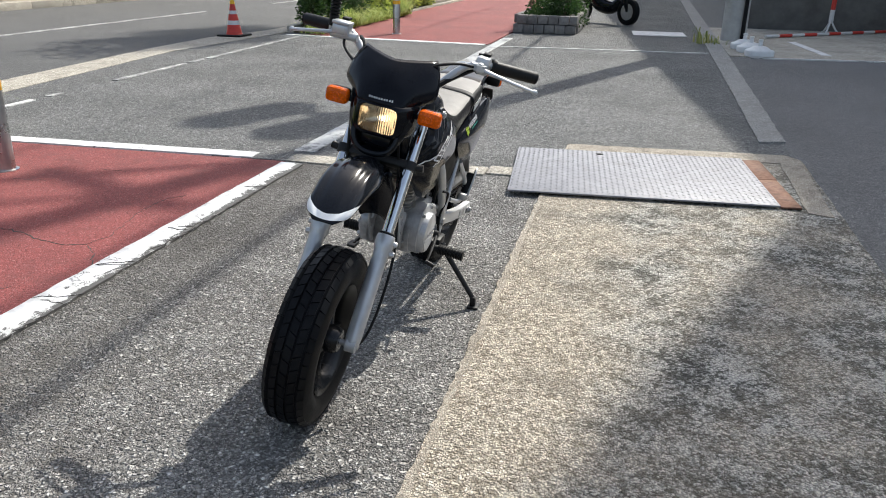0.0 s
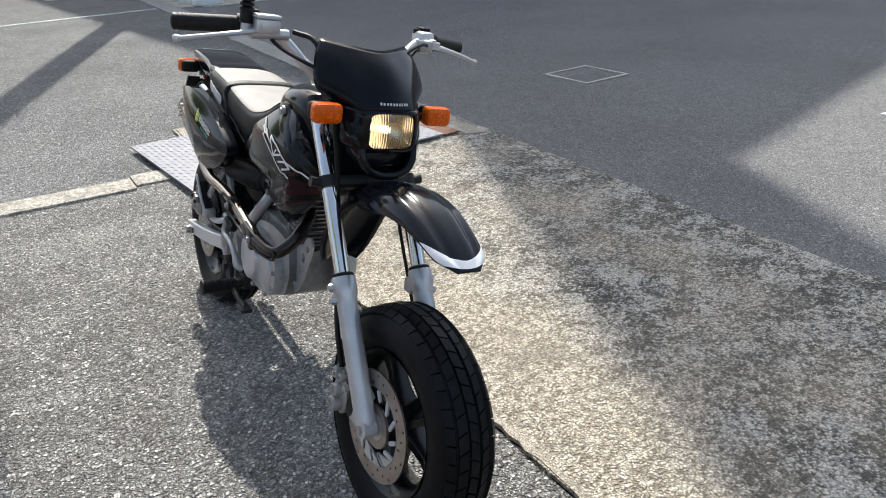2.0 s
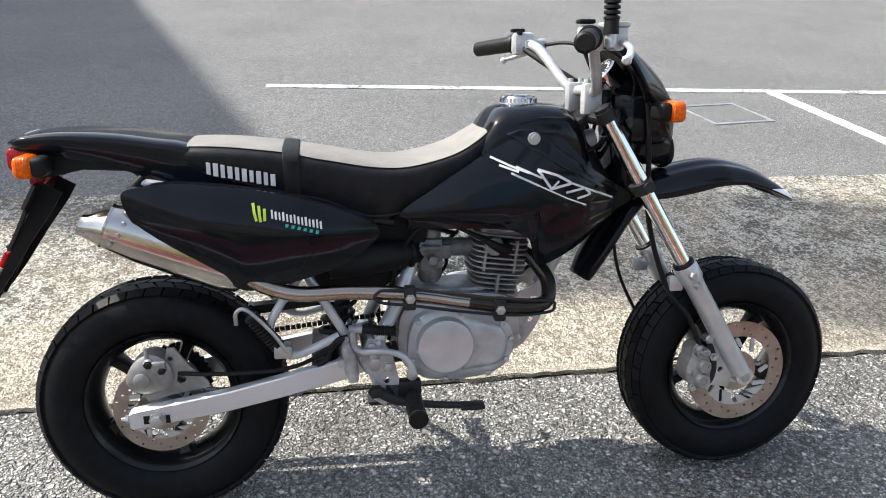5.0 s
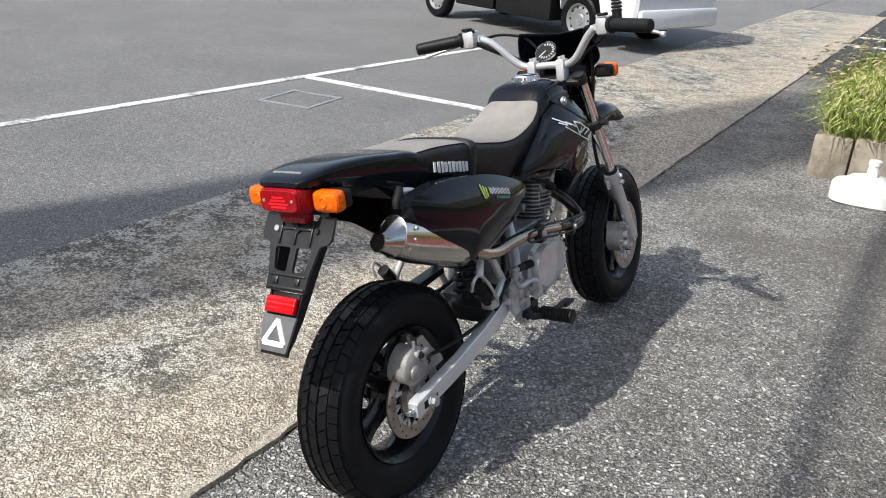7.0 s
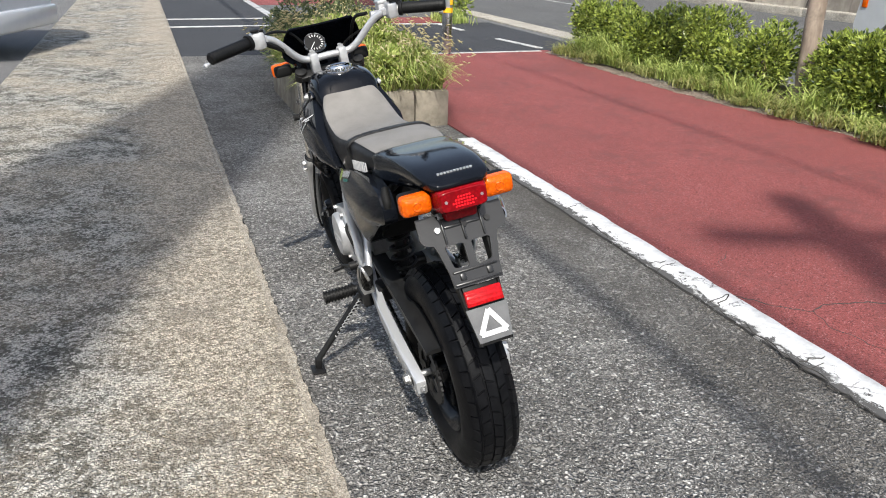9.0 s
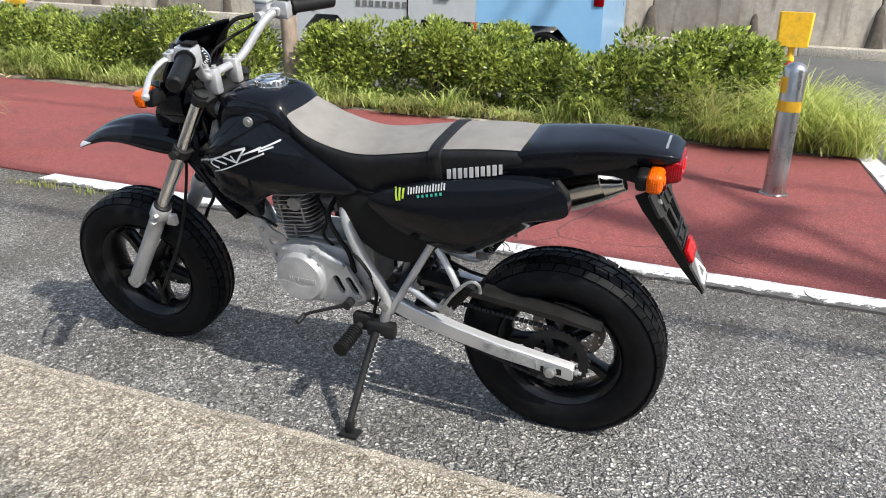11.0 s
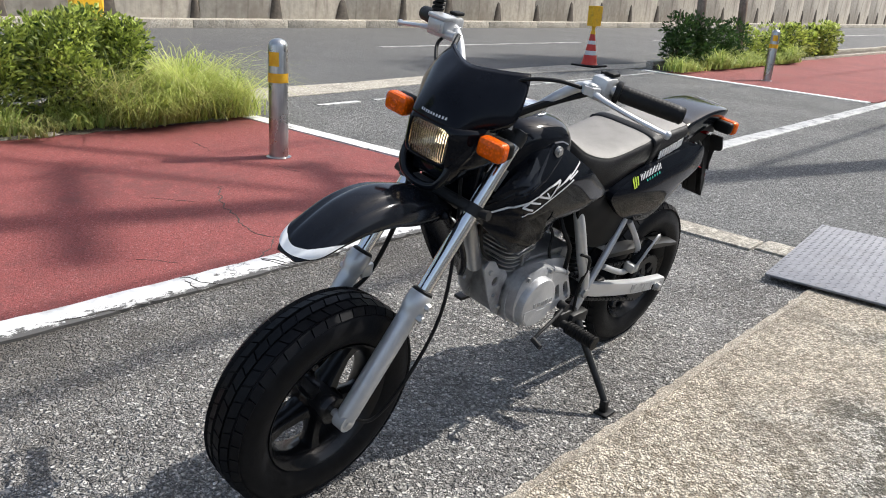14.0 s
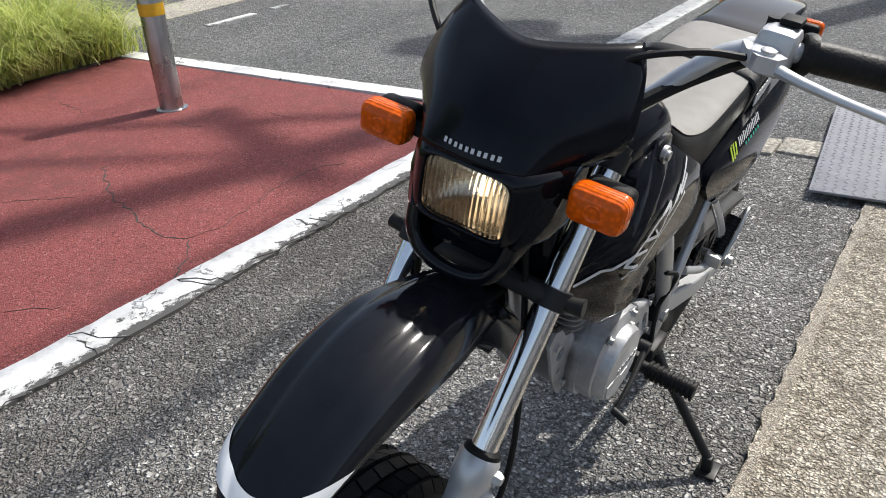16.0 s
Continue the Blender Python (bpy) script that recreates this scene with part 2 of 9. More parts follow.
def washed_slab():
    """Washed concrete: warm clean grit along its edge, grey-green growth with pale blotches further in."""
    m, nt, b = nodes_of("washed_concrete")
    co = object_co(nt)
    wn = add(nt, "ShaderNodeTexNoise", Scale=60.0, Detail=3.0)
    nt.links.new(co, wn.inputs["Vector"])
    warp = nt.nodes.new("ShaderNodeVectorMath")
    warp.operation = "MULTIPLY_ADD"
    nt.links.new(wn.outputs["Color"], warp.inputs[0])
    warp.inputs[1].default_value = (0.016,) * 3
    nt.links.new(co, warp.inputs[2])
    v = add(nt, "ShaderNodeTexVoronoi", Scale=135.0, Randomness=1.0)
    nt.links.new(warp.outputs[0], v.inputs["Vector"])
    c = nt.nodes.new("ShaderNodeSeparateColor")
    nt.links.new(v.outputs["Color"], c.inputs[0])
    gap = ramp(nt, v.outputs["Distance"], 0.30, 0.75)
    clump = ramp(nt, noise_tex(nt, co, 48, 5, 0.7), 0.36, 0.64)
    grain = times(nt, times(nt, c.outputs[0], 0.55), times(nt, clump, 0.45), "ADD")
    clean = blend(nt, ramp(nt, grain, 0.12, 0.85), (0.33, 0.277, 0.205), (0.89, 0.80, 0.655))
    clean = blend(nt, ramp(nt, noise_tex(nt, co, 3.4, 8, 0.72), 0.48, 0.68, 0, 0.65), clean, (0.29, 0.25, 0.20))
    blotch = times(nt, times(nt, noise_tex(nt, co, 6.5, 9, 0.72), 0.72), times(nt, grain, 0.28), "ADD")
    grown = blend(nt, ramp(nt, blotch, 0.43, 0.59), (0.105, 0.104, 0.088), (0.76, 0.74, 0.67))
    sep = nt.nodes.new("ShaderNodeSeparateXYZ")
    nt.links.new(co, sep.inputs[0])
    across = ramp(nt, sep.outputs[0], -0.38, 0.2, 0.0, 0.22)
    field = times(nt, noise_tex(nt, co, 1.3, 7, 0.66), across, "ADD")
    base = blend(nt, ramp(nt, field, 0.52, 0.84), clean, grown)
    base = blend(nt, times(nt, gap, 0.5), base, (0.075, 0.068, 0.056))
    nt.links.new(base, b.inputs["Base Color"])
    b.inputs["Roughness"].default_value = 0.88
    b.inputs["Specular IOR Level"].default_value = 0.25
    bumped(nt, b, times(nt, times(nt, gap, -1.0), times(nt, clump, 0.6), "ADD"), 1.0, 0.009)
    return m


SLAB = washed_slab()
RIM = stony("pale_mortar_rim", (0.46, 0.40, 0.32), (0.68, 0.61, 0.50), (0.74, 0.70, 0.6), 190, relief=0.004, stain=(0.16, 0.14, 0.11), stain_scale=9.0)
CONCRETE = stony("weathered_concrete", (0.42, 0.385, 0.32), (0.58, 0.54, 0.46), (0.66, 0.62, 0.54), 60, relief=0.0015,
                 stain=(0.16, 0.145, 0.12), stain_scale=2.6, patch=0.25)
GREY_KERB = stony("grey_kerb_concrete", (0.33, 0.325, 0.305), (0.44, 0.43, 0.405), (0.5, 0.49, 0.46), 90, relief=0.002, stain=(0.2, 0.19, 0.175), stain_scale=3.5, patch=0.2)
RED = stony("red_path_coating", (0.258, 0.066, 0.061), (0.36, 0.100, 0.092), (0.44, 0.20, 0.19), 170, relief=0.002,
            stain=(0.15, 0.05, 0.047), stain_scale=1.3, patch=0.25, crack=0.0)
WHITE_LINE = paint_on_road("white_line_paint", (0.66, 0.66, 0.65), (0.06, 0.058, 0.056), worn=(0.575, 0.62), grime=(0.36, 0.355, 0.34))
EDGE_LINE = paint_on_road("edge_line_paint", (0.66, 0.66, 0.655), (0.075, 0.072, 0.068), worn=(0.60, 0.63), grime=(0.33, 0.325, 0.31), flaked=(-1.985, -1.886))
FAINT_LINE = paint_on_road("faint_line_paint", (0.48, 0.48, 0.46), (0.16, 0.16, 0.155), worn=(0.40, 0.56))
THIN_LINE = paint_on_road("thin_line_paint", (0.55, 0.55, 0.53), (0.12, 0.12, 0.12), worn=(0.5, 0.62))
DIRTY_CONCRETE = plain("dirty_planter_concrete", (0.14, 0.122, 0.093), (0.27, 0.238, 0.185), (0.85, 0.95), 0, 9, 0.6, 70, dirt=(0.075, 0.064, 0.047), dirt_amount=0.8)
SOIL = stony("bed_soil", (0.09, 0.07, 0.05), (0.2, 0.16, 0.11), (0.28, 0.24, 0.18), 60, relief=0.01)
SPILL = stony("spilled_dry_soil", (0.30, 0.235, 0.185), (0.50, 0.41, 0.335), (0.56, 0.49, 0.42), 70, relief=0.012, stain=(0.09, 0.08, 0.05), stain_scale=6.0, patch=0.4)
CHECKER = plain("galvanised_plate", (0.21, 0.21, 0.225), (0.28, 0.28, 0.295), (0.5, 0.65), 0.1, 18, 0.2, 90, dirt=(0.17, 0.165, 0.16), dirt_amount=0.45, spec=0.25)
RUST = plain("rusty_steel", (0.11, 0.052, 0.032), (0.22, 0.12, 0.08), (0.75, 0.95), 0.2, 35, 0.5, 160, dirt=(0.07, 0.04, 0.03))
STEEL = plain("brushed_steel", (0.36, 0.36, 0.36), (0.55, 0.55, 0.54), (0.22, 0.4), 1.0, 40, 0.1, 300, stretch=(1, 1, 0.1))
GALV = plain("zinc_steel", (0.35, 0.35, 0.35), (0.5, 0.5, 0.49), (0.4, 0.55), 0.85, 25)
YELLOW = plain("yellow_film", (0.7, 0.38, 0.01), (0.85, 0.5, 0.02), (0.4, 0.6), 0.0, 30, dirt=(0.4, 0.25, 0.05))
LEAF = leafy("hedge_leaf", (0.022, 0.052, 0.011), (0.50, 0.58, 0.12), 0.36)
SHOOT = leafy("young_leaf", (0.28, 0.38, 0.06), (0.58, 0.66, 0.16))
LEAF_DARK = leafy("azalea_leaf", (0.02, 0.05, 0.012), (0.06, 0.12, 0.03))
OLIVE_LEAF = leafy("olive_leaf", (0.05, 0.075, 0.03), (0.24, 0.28, 0.12))
GRASS = leafy("grass_blade", (0.17, 0.25, 0.042), (0.58, 0.64, 0.21), 0.6)
BRIGHT_GRASS = leafy("bright_grass_blade", (0.32, 0.40, 0.065), (0.68, 0.72, 0.26), 0.6)
STRAW = leafy("foxtail_blade", (0.17, 0.22, 0.05), (0.45, 0.43, 0.17), 0.65)
SEED = leafy("foxtail_seed", (0.42, 0.36, 0.18), (0.62, 0.55, 0.33), 0.8)
BARK = plain("bark", (0.16, 0.12, 0.09), (0.42, 0.35, 0.28), (0.85, 0.95), 0, 11, 0.9, 40, stretch=(1, 1, 0.3), dirt=(0.10, 0.08, 0.06), dirt_amount=0.8)
TWIG = plain("twig", (0.06, 0.04, 0.025), (0.13, 0.09, 0.06), (0.8, 0.9), 0, 40)
CRACK = plain("crack_dirt", (0.03, 0.028, 0.025), (0.075, 0.07, 0.064), (0.9, 0.95), 0, 60)
WHITE_PLASTIC = plain("white_plastic", (0.55, 0.55, 0.535), (0.66, 0.66, 0.65), (0.35, 0.5), 0, 14, dirt=(0.45, 0.43, 0.38), dirt_amount=0.4)
RUBBER = plain("tyre_rubber", (0.0032, 0.0034, 0.0042), (0.0072, 0.0075, 0.0086), (0.40, 0.56), 0, 60, 0.25, 250, dirt=(0.017, 0.0165, 0.016), dirt_amount=0.2, spec=0.11)
ORANGE_CONE = plain("red_cone_plastic", (0.45, 0.022, 0.014), (0.58, 0.045, 0.025), (0.4, 0.6), 0, 20, dirt=(0.25, 0.05, 0.035))
CAR_WHITE = plain("white_car_paint", (0.46, 0.475, 0.50), (0.52, 0.535, 0.56), (0.25, 0.35), 0, 6, coat=0.8)
CAR_BLUE = plain("pale_blue_car_paint", (0.22, 0.45, 0.72), (0.27, 0.5, 0.76), (0.25, 0.35), 0, 6, coat=0.8)
BLACK_TRIM = plain("black_trim", (0.005, 0.005, 0.005), (0.009, 0.009, 0.009), (0.5, 0.7), 0, 30, spec=0.18)
WALL_PAINT = plain("building_render", (0.42, 0.41, 0.39), (0.52, 0.51, 0.48), (0.8, 0.9), 0, 3, 0.3, 60, dirt=(0.25, 0.24, 0.22))


# ---- mesh helpers ----
def mesh_of(name, bm, material, smooth=None):
    me = bpy.data.meshes.new(name)
    if smooth is not None:
        for f in bm.faces:
            f.smooth = True
        for e in bm.edges:
            if len(e.link_faces) == 2 and e.calc_face_angle(0) > radians(smooth):
                e.smooth = False
    bm.normal_update()
    bm.to_mesh(me)
    bm.free()
    for one in (material if isinstance(material, (list, tuple)) else [material]):
        me.materials.append(one)
    return me


def part(name, bm, material, parent=None, label="", smooth=40):
    ob = new(name, mesh_of(name, bm, material, smooth))
    if parent is not None:
        ob.parent = parent
    return tagged(ob, label) if label else ob


def thing(name, label, category, m=None, group="", kind=""):
    ob = new(name)
    ob.empty_display_size = 0.1
    ob.matrix_basis = m or Matrix()
    return tagged(ob, label, category, group, kind)


def place(bm, verts, m):
    bmesh.ops.transform(bm, matrix=m, verts=verts)


def cube(bm, x0, x1, y0, y1, z0, z1, bevel=0.0, seg=2):
    r = bmesh.ops.create_cube(bm, size=1.0)["verts"]
    bmesh.ops.transform(bm, matrix=Matrix.Translation(((x0 + x1) / 2, (y0 + y1) / 2, (z0 + z1) / 2))
                        @ Matrix.Diagonal((x1 - x0, y1 - y0, z1 - z0, 1)), verts=r)
    if bevel:
        es = list({e for v in r for e in v.link_edges})
        out = bmesh.ops.bevel(bm, geom=es, offset=bevel, segments=seg, profile=0.5, affect="EDGES")
        r = list({v for f in out["faces"] for v in f.verts} | {v for v in r if v.is_valid})
    return r


def box(x0, x1, y0, y1, z0, z1, bevel=0.0, seg=2):
    bm = bmesh.new()
    cube(bm, x0, x1, y0, y1, z0, z1, bevel, seg)
    return bm


def rings(bm, loops, closed_ring=True, cap0=True, cap1=True, closed_path=False):
    """Skin a list of equal rings of points."""
    rows = [[bm.verts.new(p) for p in loop] for loop in loops]
    n = len(rows[0])
    pairs = list(zip(rows, rows[1:])) + ([(rows[-1], rows[0])] if closed_path else [])
    for a, b in pairs:
        for i in range(n if closed_ring else n - 1):
            j = (i + 1) % n
            bm.faces.new((a[i], a[j], b[j], b[i]))
    if not closed_path and closed_ring:
        if cap0:
            bm.faces.new(rows[0][::-1])
        if cap1:
            bm.faces.new(rows[-1])
    return [v for row in rows for v in row]


def spline(points, per=6, closed=False):
    """Catmull-Rom through the points."""
    pts = [Vector(p) for p in points]
    n = len(pts)
    out = []
    for i in range(n if closed else n - 1):
        p0 = pts[(i - 1) % n] if closed or i else pts[0] * 2 - pts[1]
        p1, p2 = pts[i], pts[(i + 1) % n]
        p3 = pts[(i + 2) % n] if closed or i + 2 < n else pts[-1] * 2 - pts[-2]
        for k in range(per):
            t = k / per
            out.append(0.5 * (2 * p1 + (p2 - p0) * t + (2 * p0 - 5 * p1 + 4 * p2 - p3) * t * t + (3 * p1 - p0 - 3 * p2 + p3) * t ** 3))
    if not closed:
        out.append(pts[-1])
    return out


def tube(bm, points, radius, sides=10, per=5, smooth=True, flat=1.0):
    """A round bar along a smooth line; radius may be a list, one for each given point."""
    radii = radius if isinstance(radius, (list, tuple)) else [radius] * len(points)
    if smooth and len(points) > 2:
        path = spline(points, per)
        rr = [p.x for p in spline([(r, 0, 0) for r in radii], per)]
    else:
        path, rr = [Vector(p) for p in points], list(radii)
    loops = []
    side = None
    for i, p in enumerate(path):
        d = (path[min(i + 1, len(path) - 1)] - path[max(i - 1, 0)]).normalized()
        if side is None:
            side = d.cross(Vector((0, 0, 1)) if abs(d.z) < 0.9 else Vector((1, 0, 0))).normalized()
        side = (side - d * side.dot(d)).normalized()
        up = d.cross(side)
        loops.append([p + (side * math.cos(a) + up * math.sin(a) * flat) * max(rr[i], 1e-4)
                      for a in (2 * math.pi * k / sides for k in range(sides))])
    return rings(bm, loops)


def bar(bm, a, b, r, sides=12, r2=None):
    return tube(bm, [a, b], [r, r if r2 is None else r2], sides, smooth=False)


def lathe(bm, profile, sides=32, axis="y", closed=False, at=(0, 0, 0)):
    """Turn (radius, along) pairs about an axis."""
    loops = []
    for r, h in profile:
        loop = []
        for k in range(sides):
            a = 2 * math.pi * k / sides
            c, s = max(r, 1e-4) * math.cos(a), max(r, 1e-4) * math.sin(a)
            p = {"y": (c, h, s), "z": (c, s, h), "x": (h, c, s)}[axis]
            loop.append((p[0] + at[0], p[1] + at[1], p[2] + at[2]))
        loops.append(loop)
    return rings(bm, loops, closed_path=closed)


def prism(bm, outline, h0, h1, plane="xy"):
    """A flat shape with thickness; plane xy is raised in z, plane xz in y."""
    put = (lambda p, h: (p[0], p[1], h)) if plane == "xy" else (lambda p, h: (p[0], h, p[1]))
    lo = [bm.verts.new(put(p, h0)) for p in outline]
    hi = [bm.verts.new(put(p, h1)) for p in outline]
    bm.faces.new(hi)
    bm.faces.new(lo[::-1])
    n = len(outline)
    for i in range(n):
        bm.faces.new((lo[i], lo[(i + 1) % n], hi[(i + 1) % n], hi[i]))
    return lo + hi


def dome(bm, outline, y0, bulge, back, centre=None, power=2.2, per=5, levels=(1.0, 0.985, 0.93, 0.8, 0.6, 0.35, 0.12), shape=None):
    """A bulged panel with the outline (x, z), rim at y0, swollen by bulge, with a back at y = back."""
    loop = [(p.x, p.z) for p in spline([(x, 0, z) for x, z in outline], per, closed=True)]
    cx, cz = centre or (sum(p[0] for p in loop) / len(loop), sum(p[1] for p in loop) / len(loop))
    first = [(x, back, z) for x, z in loop]
    loops = [first]
    for r in levels:
        row = []
        for x, z in loop:
            px, pz = cx + (x - cx) * r, cz + (z - cz) * r
            y = y0 + bulge * (1 - r ** power)
            if shape:
                y += shape(px, pz)
            row.append((px, y, pz))
        loops.append(row)
    vs = rings(bm, loops)
    if (y0 - back) > 0:
        bmesh.ops.reverse_faces(bm, faces=list({f for v in vs for f in v.link_faces}))
    bmesh.ops.recalc_face_normals(bm, faces=list({f for v in vs for f in v.link_faces}))
    return vs


def holed(bm, outline, holes, h0, h1, put=None):
    """A flat plate in (x, z) between y = h0 and y = h1, pierced by holes."""
    put = put or (lambda p, h: (p[0], h, p[1]))
    loops, edges = [], []
    for loop in [outline] + holes:
        vs = [bm.verts.new(put(p, h0)) for p in loop]
        edges += [bm.edges.new((a, b)) for a, b in zip(vs, vs[1:] + vs[:1])]
        loops.append(vs)
    faces = [f for f in bmesh.ops.triangle_fill(bm, edges=edges, use_beauty=True)["geom"] if isinstance(f, bmesh.types.BMFace)]
    upper = {}
    for loop, vs in zip([outline] + holes, loops):
        for p, v in zip(loop, vs):
            upper[v] = bm.verts.new(put(p, h1))
    for f in faces:
        bm.faces.new([upper[v] for v in f.verts][::-1])
    for vs in loops:
        for a, b in zip(vs, vs[1:] + vs[:1]):
            bm.faces.new((a, b, upper[b], upper[a]))
    return [v for vs in loops for v in vs] + list(upper.values())


def slot(cx, cz, half, r, turn, n=6):
    """A rounded slot's outline: a stadium of half length and radius, turned in degrees."""
    a, out = radians(turn), []
    for s, base in ((1, -90), (-1, 90)):
        for k in range(n + 1):
            t = radians(base + 180 * k / n)
            u, v = s * half + r * math.cos(t), r * math.sin(t)
            out.append((cx + u * math.cos(a) - v * math.sin(a), cz + u * math.sin(a) + v * math.cos(a)))
    return out


def ring_of(cx, cz, r, n=14):
    return [(cx + r * math.cos(2 * math.pi * k / n), cz + r * math.sin(2 * math.pi * k / n)) for k in range(n)]


def fixed(bm):
    bmesh.ops.recalc_face_normals(bm, faces=bm.faces[:])
    return bm


def sheet(name, outline, z0, z1, material, label, category="ground", jag=0.0, step=0.08, parent=None):
    """A paved area with thickness; jag makes its rim uneven."""
    rng = random.Random(name)
    pts = []
    for (ax, ay), (bx, by) in zip(outline, outline[1:] + outline[:1]):
        n = max(1, int(math.hypot(bx - ax, by - ay) / step)) if jag else 1
        for k in range(n):
            f = k / n
            o = rng.uniform(-jag, jag) if k else 0.0
            d = math.hypot(bx - ax, by - ay)
            pts.append((ax + (bx - ax) * f - (by - ay) / d * o, ay + (by - ay) * f + (bx - ax) / d * o))
    bm = bmesh.new()
    prism(bm, pts, z0, z1)
    ob = part(name, fixed(bm), material, parent, smooth=None)
    return ob if parent else tagged(ob, label, category, kind="structure")

# ---- ground ----
tagged(part("ground", box(-400, 400, -400, 400, -0.4, -0.012), LOT, smooth=None), "wide grey asphalt ground to the horizon", "ground", kind="structure")
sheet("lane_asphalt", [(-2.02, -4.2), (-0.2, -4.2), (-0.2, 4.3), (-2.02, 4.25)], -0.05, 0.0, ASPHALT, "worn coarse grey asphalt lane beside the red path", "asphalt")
sheet("driveway", [(-5.2, 4.05), (-2.0, 4.2), (1.0, 4.36), (1.0, 11.2), (-5.85, 11.2), (-5.85, 8.7), (-5.45, 5.5)], -0.05, -0.002, DRIVE, "grey asphalt driveway crossing the path", "driveway")
sheet("back_lane", [(-2.1, 11.2), (1.0, 11.2), (1.0, 40), (-2.1, 40)], -0.05, -0.003, DRIVE, "dark asphalt lane behind the driveway", "lane")
# the dark colour stands in for shadow on this lane
sheet("front_lane", [(-2.02, -30), (-0.2, -30), (-0.2, -4.2), (-2.02, -4.2)], -0.05, -0.003, FRESH_AND_SHADED_ASPHALT, "asphalt lane beyond the planter, its shade put into a darker colour", "lane")
sheet("parking_lot", [(0.98, -40), (40, -40), (40, 60), (0.98, 60)], -0.05, -0.004, LOT, "smooth dark grey asphalt parking lot", "parking lot")
sheet("road", [(-12.3, -200), (-5.86, -200), (-5.86, 200), (-12.3, 200)], -0.05, -0.006, ROAD, "grey asphalt road with worn surface", "road")
sheet("concrete_slab", [(-0.40, -12), (1.03, -12), (1.03, 5.14), (0.95, 5.26), (-0.43, 5.14), (-0.45, 3.9)], -0.06, 0.012, SLAB,
      "stained washed concrete strip with exposed pebbles", "concrete slab", jag=0.004)
sheet("slab_rim", [(-0.405, -12), (-0.384, -12), (-0.425, 3.9), (-0.452, 3.9)], -0.05, 0.0145, RIM,
      "pale mortar rim along the slab's edge", "slab rim", jag=0.007, step=0.035)
sheet("slab_joint", [(-0.408, -12), (-0.38, -12), (-0.42, 3.87), (-0.453, 3.87)], -0.05, 0.002, BLACK_TRIM, "dark open joint between the slab and the asphalt", "joint", jag=0.003, step=0.05)
sheet("kerb_strip", [(0.84, 5.64), (1.02, 5.70), (1.10, 12.4), (1.20, 30), (0.92, 30), (0.87, 12.3)], -0.05, 0.010, GREY_KERB, "flush grey concrete kerb strip", "kerb", jag=0.007, step=0.06)
sheet("gutter", [(-5.9, 3.9), (-5.3, 4.15), (-5.36, 5.6), (-5.70, 8.65), (-5.5, 11.3), (-5.9, 11.6), (-6.15, 10.4), (-6.12, 8.9), (-5.85, 6.05)], -0.05, 0.003, CONCRETE, "pale concrete road gutter across the driveway mouth", "gutter")
sheet("gutter", [(-5.9, -60), (-5.5, -60), (-5.5, -4.1), (-5.3, -4.05), (-5.3, 3.9), (-5.9, 3.9)], -0.05, 0.002, CONCRETE, "pale concrete road gutter along the planting bed", "gutter")
sheet("gutter", [(-5.9, 11.6), (-5.5, 11.3), (-5.5, 120), (-5.9, 120)], -0.05, 0.002, CONCRETE, "pale concrete road gutter along the far bed", "gutter")
band = thing("concrete_band", "pale concrete band of kerb stones across the lane", "kerb", kind="structure")
for k, (a, b) in enumerate(((-2.03, -1.42), (-1.414, -0.82), (-0.814, -0.45))):
    lean = 0.075 * (a + 2.03)
    bm = box(a, b, 4.16 + lean, 4.33 + lean, -0.05, 0.011 + 0.002 * (k % 2), 0.006)
    part("kerb_stone", bm, CONCRETE, band)
sheet("red_path", [(-4.62, -4.05), (-2.03, -4.0), (-2.03, 4.16), (-4.75, 4.02)], -0.05, 0.004, RED, "dark red coated cycle path with fine cracks", "path")
sheet("red_path", [(-5.0, 11.25), (-2.16, 11.08), (-2.14, 60), (-5.0, 60)], -0.05, 0.004, RED, "dark red coated path beyond the driveway", "path")
sheet("cross_lane", [(-5.1, -10.9), (-2.05, -10.9), (-2.05, -8.35), (-5.1, -8.35)], -0.05, 0.002, DRIVE, "grey asphalt crossing beyond a strip of red path", "driveway")
sheet("red_path", [(-4.6, -8.3), (-2.05, -8.3), (-2.05, -7.42), (-4.6, -7.42)], -0.05, 0.004, RED, "short strip of dark red coated path", "path")
sheet("red_path", [(-4.6, -60), (-2.05, -60), (-2.05, -10.95), (-4.6, -10.95)], -0.05, 0.004, RED, "dark red coated path far along the street", "path")
sheet("side_street", [(-5.3, -7.4), (-2.02, -7.4), (-2.02, -4.0), (-5.3, -4.05)], -0.05, -0.002, FRESH_AND_SHADED_ASPHALT, "dark asphalt crossing between two red paths", "driveway")


def stripe(x0, y0, x1, y1, width, material=WHITE_LINE, z=0.006, label="worn cracked white road line", jag=0.004):
    d = math.hypot(x1 - x0, y1 - y0)
    nx, ny = -(y1 - y0) / d * width / 2, (x1 - x0) / d * width / 2
    return sheet("road_marking", [(x0 - nx, y0 - ny), (x1 - nx, y1 - ny), (x1 + nx, y1 + ny), (x0 + nx, y0 + ny)], -0.03, z, material,
                 label, "road marking", jag=jag, step=0.06)


